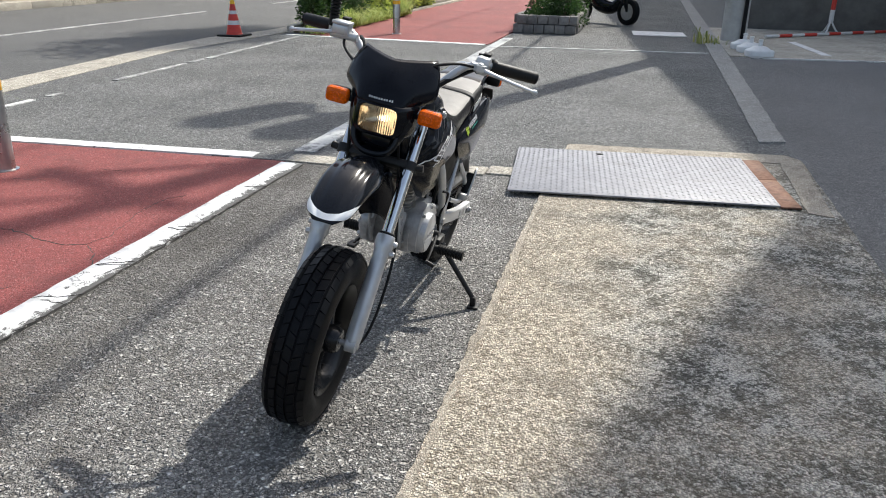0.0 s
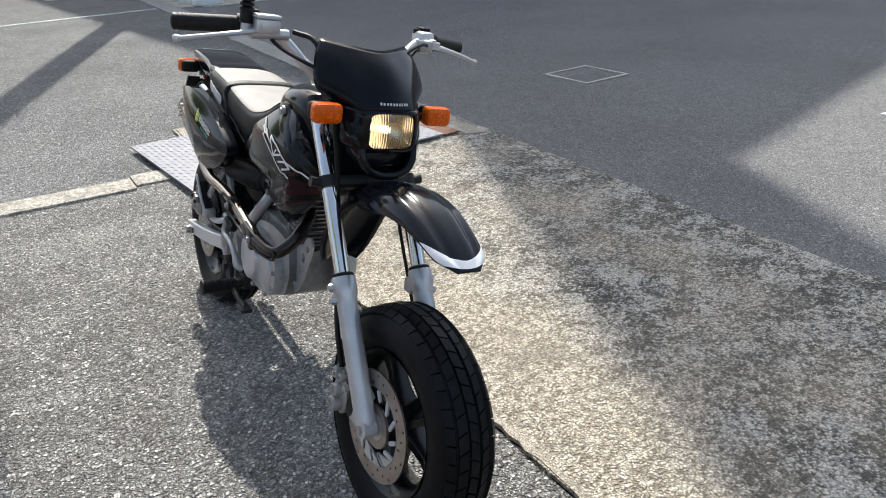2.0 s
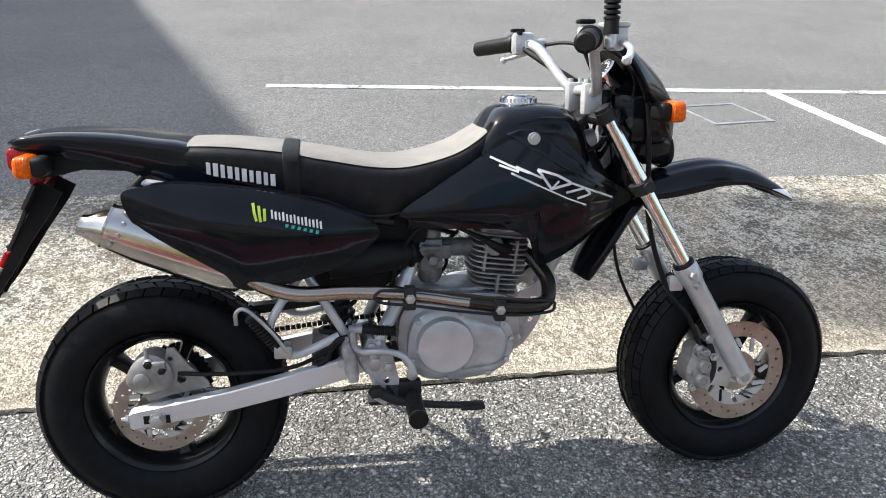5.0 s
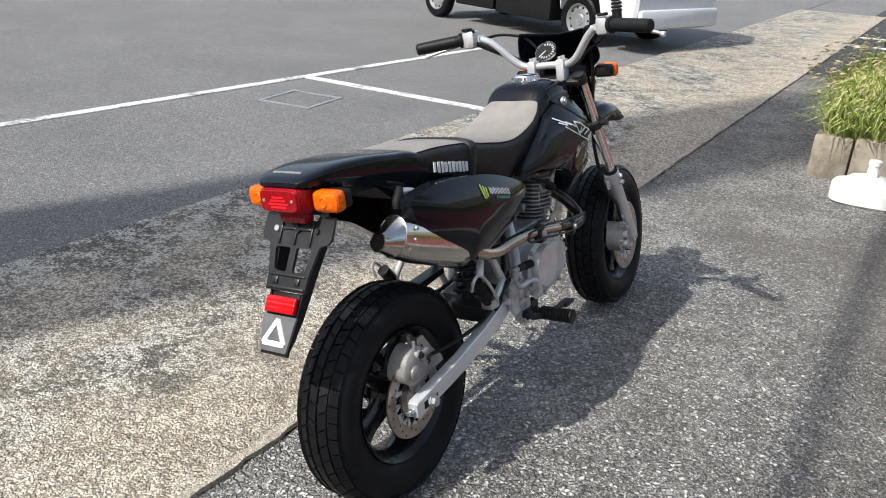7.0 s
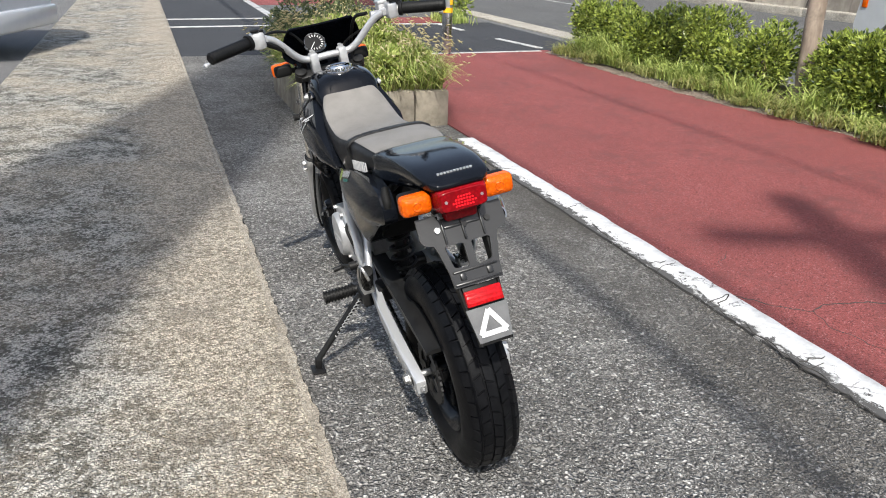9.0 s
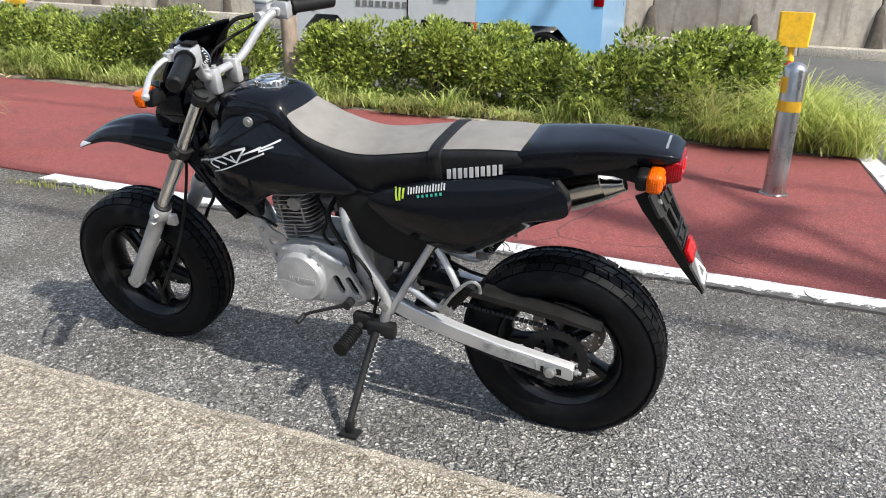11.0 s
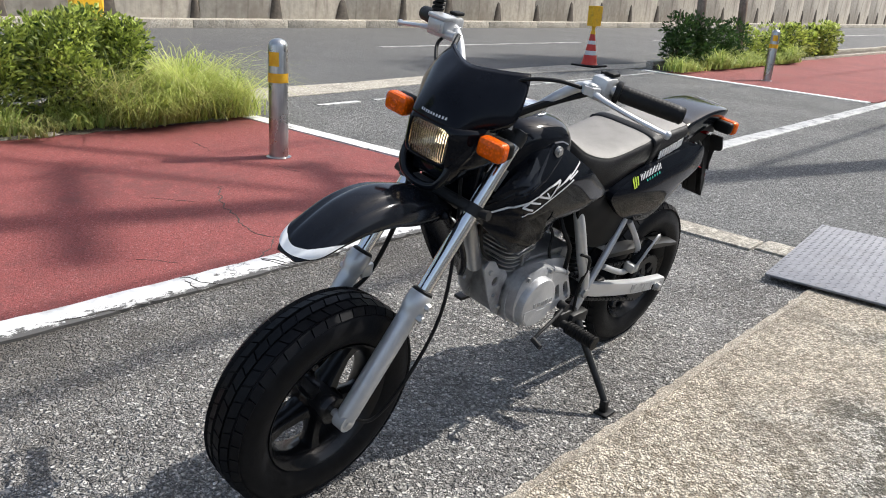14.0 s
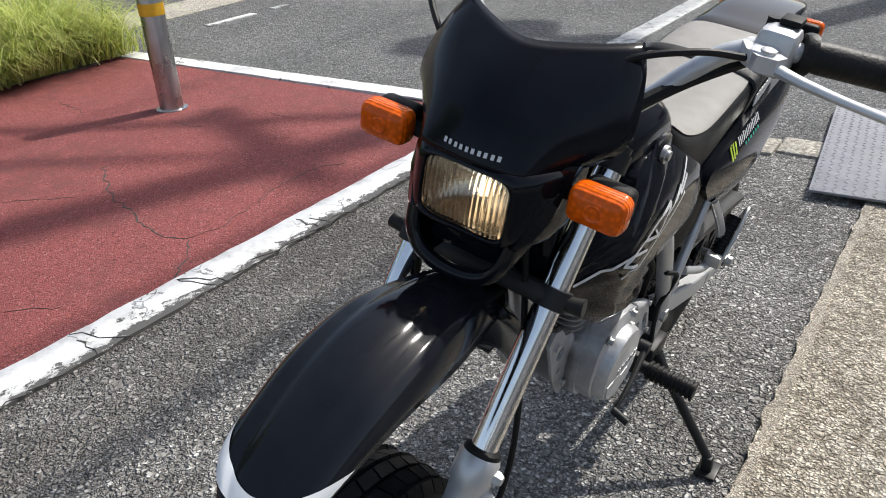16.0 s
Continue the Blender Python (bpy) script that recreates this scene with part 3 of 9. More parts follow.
stripe(-1.962, -0.08, -1.962, 4.12, 0.142, EDGE_LINE, z=0.010, jag=0.004)
stripe(-2.02, 4.42, -2.04, 12.1, 0.14, THIN_LINE)
stripe(-5.0, 4.08, -2.27, 4.25, 0.12)
stripe(-5.3, 11.20, -2.2, 11.03, 0.13)
stripe(-2.0, 10.88, 0.84, 11.19, 0.06, THIN_LINE)
stripe(-2.3, -7.36, -4.55, -7.2, 0.07, THIN_LINE, label="thin white line along the far red path")
stripe(-2.05, -3.93, -4.5, -3.98, 0.06, THIN_LINE, z=0.009)
for a, b, m in ((4.9, 5.36, THIN_LINE), (5.55, 5.72, FAINT_LINE), (6.48, 7.8, FAINT_LINE), (7.84, 8.2, FAINT_LINE), (8.26, 11.0, FAINT_LINE)):
    stripe(-4.82 - 0.03 * (a - 4), a, -4.82 - 0.03 * (b - 4), b, 0.065, m, label="thin worn white line across the driveway mouth")
stripe(-0.22, 13.85, 0.63, 13.9, 0.75, label="worn white stop marking on the lane")
stripe(3.0, 2.9, 2.55, -3.3, 0.085, THIN_LINE, z=0.002)
stripe(2.72, -0.55, 1.04, -0.6, 0.085, THIN_LINE, z=0.003)
stripe(-2.04, -12, -2.04, -4.6, 0.12, THIN_LINE)
stripe(-1.9, -7.2, 0.0, -7.1, 0.09, THIN_LINE)
stripe(-1.9, -8.3, 0.0, -8.2, 0.09, THIN_LINE)
for a, b in ((-60.0, 3.0), (9.3, 14.9), (18.0, 60.0)):
    stripe(-8.9, a, -8.9, b, 0.11, FAINT_LINE, z=0.0, label="faint worn white line in the middle of the road")
stripe(-4.64, -4.25, -4.50, -5.25, 0.08, THIN_LINE, label="short worn white line across the side street")
stripe(-4.42, -6.3, -4.36, -7.1, 0.08, THIN_LINE, label="short worn white line across the side street")


def road_crack(points, width, seed, z=0.0052, label="thin dark jagged crack in the red coating"):
    """A jagged open crack in the coating."""
    rng = random.Random(seed)
    path = []
    for (ax, ay), (bx, by) in zip(points, points[1:]):
        n = max(2, int(math.hypot(bx - ax, by - ay) / 0.025))
        path += [(ax + (bx - ax) * k / n + rng.uniform(-0.011, 0.011), ay + (by - ay) * k / n + rng.uniform(-0.011, 0.011)) for k in range(n)]
    path.append(points[-1])
    bm = bmesh.new()
    lo, hi = [], []
    for i, (x, y) in enumerate(path):
        x1, y1 = path[max(i - 1, 0)]
        x2, y2 = path[min(i + 1, len(path) - 1)]
        d = math.hypot(x2 - x1, y2 - y1) or 1
        w = width * rng.uniform(0.25, 1.0) * (0.35 if i in (0, len(path) - 1) else 1)
        lo.append((x - (y2 - y1) / d * w, y + (x2 - x1) / d * w))
        hi.append((x + (y2 - y1) / d * w, y - (x2 - x1) / d * w))
    rings(bm, [[(*a, z - 0.0022), (*b, z - 0.0022), (*b, z), (*a, z)] for a, b in zip(lo, hi)])
    return tagged(part("road_crack", fixed(bm), CRACK, smooth=None), label, "crack", kind="structure")


road_crack([(-4.06, 3.28), (-3.92, 3.27), (-3.78, 3.24)], 0.003, 1)
road_crack([(-3.05, 2.86), (-2.91, 2.77), (-2.74, 2.69), (-2.6, 2.65), (-2.46, 2.60), (-2.34, 2.57), (-2.27, 2.58), (-2.22, 2.61)], 0.0038, 2)
road_crack([(-2.22, 2.61), (-2.14, 2.55), (-2.09, 2.47), (-2.04, 2.41)], 0.0032, 3)
road_crack([(-2.22, 2.61), (-2.2, 2.67), (-2.19, 2.74), (-2.24, 2.92), (-2.28, 3.09), (-2.27, 3.26), (-2.21, 3.37)], 0.0016, 4)
road_crack([(-2.31, 2.04), (-2.25, 2.1), (-2.19, 2.15)], 0.002, 5)
road_crack([(-3.07, 2.44), (-2.98, 2.52), (-2.87, 2.61)], 0.0014, 6)
road_crack([(-3.26, 3.37), (-3.16, 3.36), (-3.07, 3.38)], 0.002, 7)
road_crack([(-2.95, 3.67), (-2.78, 3.67)], 0.0014, 8)
for k, run in enumerate((
        [(-2.02, 2.4), (-1.99, 2.44), (-1.89, 2.48)], [(-2.03, 2.08), (-1.95, 2.11), (-1.89, 2.15), (-1.88, 2.22)], [(-1.97, 2.92), (-1.88, 2.92)], 
        [(-1.91, 2.61), (-1.888, 2.73), (-1.885, 2.94), (-1.89, 3.22), (-1.885, 3.5)], [(-1.885, 1.40), (-2.0, 1.33)], [(-1.92, 1.60), (-1.895, 1.81), (-1.885, 2.0)],
        [(-1.885, 2.06), (-1.99, 2.07)], [(-1.89, 2.45), (-2.02, 2.41)], [(-1.90, 2.52), (-1.895, 2.67), (-1.893, 2.84), (-1.90, 2.99)], [(-1.89, 2.88), (-2.0, 2.88)],
        [(-1.885, 0.95), (-1.895, 1.15), (-1.885, 1.3)], [(-1.885, 0.62), (-1.98, 0.68)], [(-1.89, 3.62), (-1.99, 3.58)], [(-1.90, 0.3), (-1.89, 0.55)])):
    road_crack(run, 0.0017 if k % 3 else 0.0026, 40 + k, 0.0122, "dark ragged crack across the white line")


def manhole(x, y, size, turn):
    ob = thing("manhole_cover", "square grey drain cover in a pale steel frame", "manhole cover", pose(x, y, -0.004, 0, 0, turn))
    h = size / 2
    bm = bmesh.new()
    for a, b, c, d in ((-h, h, -h, -h + 0.025), (-h, h, h - 0.025, h), (-h, -h + 0.025, -h + 0.025, h - 0.025), (h - 0.025, h, -h + 0.025, h - 0.025)):
        cube(bm, a, b, c, d, -0.03, 0.006)
    part("frame", bm, GALV, ob, "pale worn steel frame", smooth=None)
    bm = box(-h + 0.03, h - 0.03, -h + 0.03, h - 0.03, -0.03, 0.001)
    part("lid", bm, LOT, ob, "asphalt-filled grey lid", smooth=None)
    return ob


manhole(2.4, 4.75, 0.43, 5)
manhole(2.2, 0.08, 0.43, 8)

# steel plate over the end of the slab
plate = thing("steel_plate", "grey checkered steel plate on a rusty frame", "steel plate", pose(-0.622, 3.875, 0.012, 0, 0, 5.6))
part("sheet", box(0, 1.376, 0, 0.985, 0.012, 0.022, 0.002), CHECKER, plate, "grey raised-pattern steel sheet")
bm = bmesh.new()
rng = random.Random(4)
for i in range(46):
    for j in range(33):
        x, y = 0.014 + i * 0.03, 0.013 + j * 0.03
        r = tube(bm, [(x - 0.0115, y, 0.0215), (x, y, 0.0220), (x + 0.0115, y, 0.0215)], [0.001, 0.0026, 0.001], 5, 1, False)
        place(bm, r, Matrix.Translation((x, y, 0)) @ Matrix.Rotation(radians(45 if (i + j) % 2 else -45), 4, "Z") @ Matrix.Translation((-x, -y, 0)))
tagged(part("tread", bm, CHECKER, plate, smooth=60), kind="stuff")
bm = bmesh.new()
lathe(bm, [(0.001, 0.0222), (0.024, 0.0222), (0.024, 0.0235), (0.001, 0.0235)], 16, "z", at=(0.51, 0.90, 0))
part("lifting_hole", bm, BLACK_TRIM, plate)
bm = box(1.380, 1.482, 0.0, 0.52, 0.006, 0.016, 0.003)
cube(bm, 1.380, 1.486, 0.532, 0.985, 0.006, 0.015, 0.003)
part("frame", bm, RUST, plate, "rusty brown steel frame")

sheet("plate_bed", [(-0.42, 4.88), (0.78, 5.0), (0.885, 5.0), (0.872, 3.98), (0.99, 3.94), (1.02, 5.13), (0.945, 5.24), (-0.42, 5.125)], -0.05, 0.0165, RIM,
      "pale mortar strip round the steel plate", "mortar strip", jag=0.006, step=0.05)

# ---- kerbs and planting beds ----
def kerb_row(name, x0, x1, y0, y1, z, length, label):
    ob = thing(name, label, "kerb", kind="structure")
    n = max(1, round((y1 - y0) / length))
    for k in range(n):
        a, b = y0 + (y1 - y0) * k / n, y0 + (y1 - y0) * (k + 1) / n
        part("kerb_stone", box(x0, x1, a + 0.003, b - 0.003, -0.1, z + 0.004 * math.sin(k * 2.7), 0.012), CONCRETE, ob)
    return ob


kerb_row("bed_kerb", -4.72, -4.62, -3.9, 3.9, 0.008, 0.6, "low weathered concrete edging of the hedge bed")
kerb_row("bed_kerb", -5.32, -5.2, -3.9, 3.9, 0.1, 0.6, "weathered concrete kerb between hedge bed and road")
kerb_row("bed_kerb", -5.1, -5.0, 11.6, 40, 0.05, 1.2, "low concrete edging of the far hedge bed")
kerb_row("bed_kerb", -5.5, -5.38, 11.6, 40, 0.1, 1.2, "concrete kerb between far bed and road")
kerb_row("far_kerb", -12.55, -12.3, -60, 80, 0.14, 2.0, "long weathered concrete kerb at the far side of the road")
sheet("far_footway", [(-12.95, -60), (-12.56, -60), (-12.56, 80), (-12.95, 80)], -0.05, 0.12, CONCRETE, "narrow dusty concrete footway below the wall", "pavement")
sheet("bed_soil", [(-5.2, -3.9), (-4.72, -3.9), (-4.72, 3.9), (-5.2, 3.9)], -0.1, 0.03, SOIL, "dry brown soil of the hedge bed", "soil")
sheet("bed_soil", [(-5.38, 11.6), (-5.1, 11.6), (-5.1, 40), (-5.38, 40)], -0.1, 0.04, SOIL, "dry brown soil of the far hedge bed", "soil")


sheet("spilled_soil", [(-4.73, 3.9), (-4.73, -3.9), (-4.50, -3.88), (-4.47, -3.3), (-4.43, -1.6), (-4.45, -0.85), (-4.57, -0.1), (-4.66, 0.7), (-4.62, 1.6), (-4.60, 3.88)], -0.05, 0.0085, SPILL,
      "dry pale soil spilled over the bed's edging", "soil", jag=0.028, step=0.05)


def leaf_cloud(bm, rng, count, inside, size, tilt=1.0):
    """Many folded leaves at places that inside() gives, with an outward direction."""
    verts, faces = [], []
    for _ in range(count):
        p, out = inside(rng)
        d = (out + Vector((rng.gauss(0, 0.6), rng.gauss(0, 0.6), rng.gauss(0.25, 0.5))) * tilt).normalized()
        w = d.cross(Vector((rng.gauss(0, 1), rng.gauss(0, 1), rng.gauss(0, 1)))).normalized()
        n = d.cross(w)
        L = size * rng.uniform(0.6, 1.25)
        W = L * 0.23
        i = len(verts)
        verts += [p, p + d * L * 0.5 + w * W + n * W * 0.3, p + d * L, p + d * L * 0.5 - w * W + n * W * 0.3]
        faces += [(i, i + 1, i + 2), (i, i + 2, i + 3)]
    return verts, faces


def cloud_part(name, verts, faces, material, parent, label=""):
    me = bpy.data.meshes.new(name)
    me.from_pydata([tuple(v) for v in verts], [], faces)
    me.materials.append(material)
    ob = new(name, me)
    ob.parent = parent
    ob["kind"] = "stuff"
    if label:
        ob["label"] = label
    return ob


def hedge(x0, x1, y0, y1, h, count, material, label, seed, size=0.046, gappy=0.0, group="hedges"):
    """A clipped bush row: twigs inside, leaves in clumps with an uneven outline."""
    rng = random.Random(seed)
    ob = thing("hedge", label, "hedge", pose((x0 + x1) / 2, (y0 + y1) / 2, 0.03), group)
    hw, hl = (x1 - x0) / 2, (y1 - y0) / 2
    clumps = []
    for _ in range(int(16 * (y1 - y0)) + 6):
        y = rng.uniform(-hl, hl)
        top = h * (0.86 + 0.3 * noise.noise(Vector((y * 0.9 + seed, seed, 0))))
        if gappy and noise.noise(Vector((y * 0.8, seed * 3.1, 2))) > gappy:
            top *= 0.6
        r = rng.uniform(0.13, 0.23)
        clumps.append((Vector((rng.uniform(-hw + 0.1, hw - 0.1), y, rng.uniform(0.10, max(0.25, top - r * 0.8)))), r))

    def inside(g):
        c, r = g.choice(clumps)
        out = Vector((g.gauss(0, 1), g.gauss(0, 1), g.gauss(0.15, 1))).normalized()
        p = c + out * r * g.uniform(0.7, 1.12)
        p.z = max(p.z, 0.06)
        return p, out

    v, f = leaf_cloud(None, rng, count, inside, size)
    cloud_part("leaves", v, f, material, ob)
    if material is LEAF:
        verts, faces = [], []
        for _ in range(int(75 * (y1 - y0))):
            c, r = rng.choice(clumps)
            if c.z < h * 0.35:
                continue
            q = c + Vector((rng.gauss(0.25, 0.5), rng.gauss(0, 0.5), 1.0)).normalized() * r * rng.uniform(0.95, 1.35)
            for k in range(9):
                a = k * 2.4
                d = Vector((math.cos(a), math.sin(a), rng.uniform(0.2, 0.9))).normalized()
                w = d.cross(Vector((0, 0, 1))).normalized()
                L = size * rng.uniform(0.7, 1.1)
                i = len(verts)
                p = q - Vector((0, 0, 0.006 * k))
                verts += [p, p + d * L * 0.5 + w * L * 0.2, p + d * L, p + d * L * 0.5 - w * L * 0.2]
                faces += [(i, i + 1, i + 2), (i, i + 2, i + 3)]
        cloud_part("young_shoot", verts, faces, SHOOT, ob)
    bm = bmesh.new()
    for _ in range(int(26 * (y1 - y0))):
        c, r = rng.choice(clumps)
        foot = Vector((c.x * 0.5, c.y + rng.uniform(-0.1, 0.1), -0.02))
        tube(bm, [foot, foot.lerp(c, 0.5) + Vector((rng.uniform(-0.05, 0.05), rng.uniform(-0.05, 0.05), 0)), c], [0.009, 0.006, 0.002], 4, 2)
    part("twig", bm, TWIG, ob)["kind"] = "stuff"
    return ob


def blades(bm_name, count, spot, height, material, label, seed, category="grass", width=0.006, lean=0.35, parent=None):
    rng = random.Random(seed)
    verts, faces = [], []
    for _ in range(count):
        p = Vector(spot(rng))
        h = height * rng.uniform(0.35, 1.15)
        a = rng.uniform(0, 6.283)
        h *= max(0.3, 0.75 + 1.15 * noise.noise(Vector((p.x * 2.2, p.y * 2.2, seed))))
        d = Vector((math.cos(a), math.sin(a), 0)) * h * rng.uniform(0.1 + 0.25 * lean, lean * 1.7)
        w = Vector((-math.sin(a), math.cos(a), 0)) * width * rng.uniform(0.6, 1.3)
        m1, m2 = p + d * 0.2 + Vector((0, 0, h * 0.55)), p + d * 0.55 + Vector((0, 0, h * 0.85))
        tip = p + d + Vector((0, 0, h * rng.uniform(0.45, 1.0)))
        i = len(verts)
        verts += [p - w, p + w, m1 - w * 0.9, m1 + w * 0.9, m2 - w * 0.6, m2 + w * 0.6, tip]
        faces += [(i, i + 1, i + 3, i + 2), (i + 2, i + 3, i + 5, i + 4), (i + 4, i + 5, i + 6)]
    me = bpy.data.meshes.new(bm_name)
    me.from_pydata([tuple(v) for v in verts], [], faces)
    me.materials.append(material)
    ob = new(bm_name, me)
    if parent:
        ob.parent = parent
        ob["kind"] = "stuff"
        return ob
    return tagged(ob, label, category, kind="stuff")


hedge(-5.35, -4.78, -3.85, -0.80, 0.68, 32000, LEAF, "leafy green roadside hedge with bright top leaves", 11)
hedge(-5.35, -4.78, -0.22, 0.9, 0.72, 17500, LEAF, "leafy green roadside hedge beside the tree trunk", 12)
hedge(-5.35, -4.78, 0.9, 2.5, 0.67, 22000, LEAF, "leafy green roadside hedge thinning towards the grass", 13)
hedge(-5.32, -4.78, 2.45, 3.4, 0.80, 14000, LEAF, "low leafy end of the roadside hedge", 17)
def tufts(x0, x1, y0, y1, count, spread, seed):
    """Spots for grass that grows in tufts."""
    g0 = random.Random(seed)
    centres = [(g0.uniform(x0, x1), g0.uniform(y0, y1)) for _ in range(count)]

    def spot(g):
        cx, cy = g.choice(centres)
        return (min(max(cx + g.gauss(0, spread), x0 - 0.06), x1 + 0.04), cy + g.gauss(0, spread), 0.025)

    return spot


blades("grass", 7500, tufts(-4.98, -4.66, -3.85, 3.3, 70, 0.07, 61), 0.24, GRASS, "long green grass in tufts along the foot of the hedge", 21, lean=1.0, width=0.0055)
blades("grass", 4200, tufts(-4.78, -4.53, -3.85, 3.9, 75, 0.05, 63), 0.13, STRAW, "short dry grass along the bed's edging", 26, lean=1.4, width=0.005)
blades("grass", 4200, tufts(-5.2, -4.62, 3.1, 3.98, 40, 0.10, 64), 0.40, STRAW, "straw-coloured long grass among the green tuft", 28, lean=1.3, width=0.003)
blades("grass", 9000, tufts(-5.2, -4.60, 3.15, 3.98, 26, 0.11, 62), 0.34, BRIGHT_GRASS, "tall bright green grass tuft at the bed's end", 22, lean=1.25, width=0.0036)
hedge(-5.4, -5.02, 11.7, 14.0, 0.8, 8000, LEAF_DARK, "dark green bushes beyond the driveway", 14, 0.07)
hedge(-5.4, -5.02, 14.2, 19.0, 0.7, 9000, LEAF, "green bushes along the far red path", 15, 0.08)
blades("grass", 5000, tufts(-5.1, -4.78, 11.35, 16, 60, 0.10, 65), 0.26, GRASS, "bright green weeds along the far bushes", 23, width=0.008, lean=1.0)
blades("grass", 120, lambda g: (-1.86 + g.gauss(0, 0.025), g.choice((-0.1, 0.05, 0.35)) + g.gauss(0, 0.06), 0.0), 0.03, STRAW, "sparse dry weeds in the edge of the lane", 24, width=0.004)
blades("grass", 1500, lambda g: (-4.72 + g.gauss(0, 0.10), -7.65 + g.gauss(0, 0.2), 0.0), 0.24, GRASS, "yellow-green grass patch beside the side street's gutter", 27, width=0.006, lean=0.7)
blades("grass", 70, lambda g: (0.95 + g.gauss(0, 0.10), 12.6 + g.gauss(0, 0.1), 0.0), 0.15, STRAW, "green weeds at the foot of the pillar", 25, width=0.008)
hedge(-5.3, -4.9, -18.0, -8.0, 0.8, 9000, LEAF, "green hedge far along the street", 16, 0.1)


# ---- street tree ----
def street_tree(x, y, label):
    ob = thing("street_tree", label, "tree", pose(x, y, 0.02), "street trees")
    rng = random.Random(31)
    bm = bmesh.new()
    tube(bm, [(0, 0.03, -0.05), (0.01, -0.005, 0.4), (0.0, -0.03, 0.8), (-0.02, -0.02, 1.3), (0.03, 0.0, 2.4), (0, -0.03, 3.4)], [0.092, 0.075, 0.070, 0.066, 0.06, 0.045], 14, 6)
    part("trunk", bm, BARK, ob, "rough pale brown bark")
    tips = []
    bm = bmesh.new()
    for k in range(11):
        a, z = k * 2.4, 2.2 + 0.12 * k
        d = Vector((math.cos(a), math.sin(a), 0.7 + 0.05 * k)).normalized()
        p0 = Vector((0, 0, z))
        p2 = p0 + d * rng.uniform(0.8, 1.4)
        tube(bm, [p0, p0.lerp(p2, 0.5) + Vector((0, 0, 0.08)), p2], [0.03, 0.02, 0.006], 6, 3)
        tips += [p2, p0.lerp(p2, 0.7)]
    part("limb", bm, BARK, ob)

    def inside(g):
        out = Vector((g.gauss(0, 1), g.gauss(0, 1), g.gauss(0, 1))).normalized()
        return g.choice(tips) + out * g.uniform(0.15, 0.5), out

    v, f = leaf_cloud(None, rng, 7000, inside, 0.1)
    cloud_part("crown", v, f, LEAF, ob, "airy green crown")
    return ob


street_tree(-5.15, -0.52, "street tree with a slim pale brown trunk in the hedge")
# two trees added so that their unseen crowns shade the road
street_tree(-5.22, 12.6, "street tree with a slim trunk, added among the far bushes to shade the road")
street_tree(-5.2, 14.1, "street tree with a slim trunk, added beyond the driveway bushes to shade the road")


# ---- bollards, cone, signs ----
def bollard(x, y, label):
    ob = thing("bollard", label, "bollard", pose(x, y, 0.0), "steel bollards")
    bm = bmesh.new()
    lathe(bm, [(0.057, -0.05), (0.057, 0.0), (0.057, 0.655), (0.053, 0.672), (0.04, 0.688), (0.02, 0.697), (0.0, 0.70)], 28, "z")
    part("post", fixed(bm), STEEL, ob, "brushed stainless steel post")
    for z0, z1, a0, a1 in ((0.45, 0.505, 0, 360), (0.535, 0.62, 95, 175), (0.545, 0.625, -95, -30)):
        bm = bmesh.new()
        whole = a1 - a0 == 360
        n = 28 if whole else 8
        rows = [[(0.0585 * math.cos(a), 0.0585 * math.sin(a), z) for a in (radians(a0 + (a1 - a0) * k / (n if whole else n - 1)) for k in range(n))] for z in (z0, z1)]
        rings(bm, rows, closed_ring=whole, cap0=False, cap1=False)
        part("reflective_band", bm, YELLOW, ob, "worn yellow reflective band")
    bm = bmesh.new()
    lathe(bm, [(0.058, 0.0), (0.075, 0.0), (0.075, 0.008), (0.058, 0.012)], 24, "z", closed=True)
    part("collar", fixed(bm), STEEL, ob)
    return ob


bollard(-3.44, 3.50, "stainless steel bollard with yellow bands on the red path")
bollard(-3.81, 12.0, "stainless steel bollard with yellow bands on the far red path")
bollard(-3.2, -8.3, "stainless steel bollard on the path beyond the side street")
bollard(-3.3, -3.97, "stainless steel bollard with yellow bands at the path's near end")


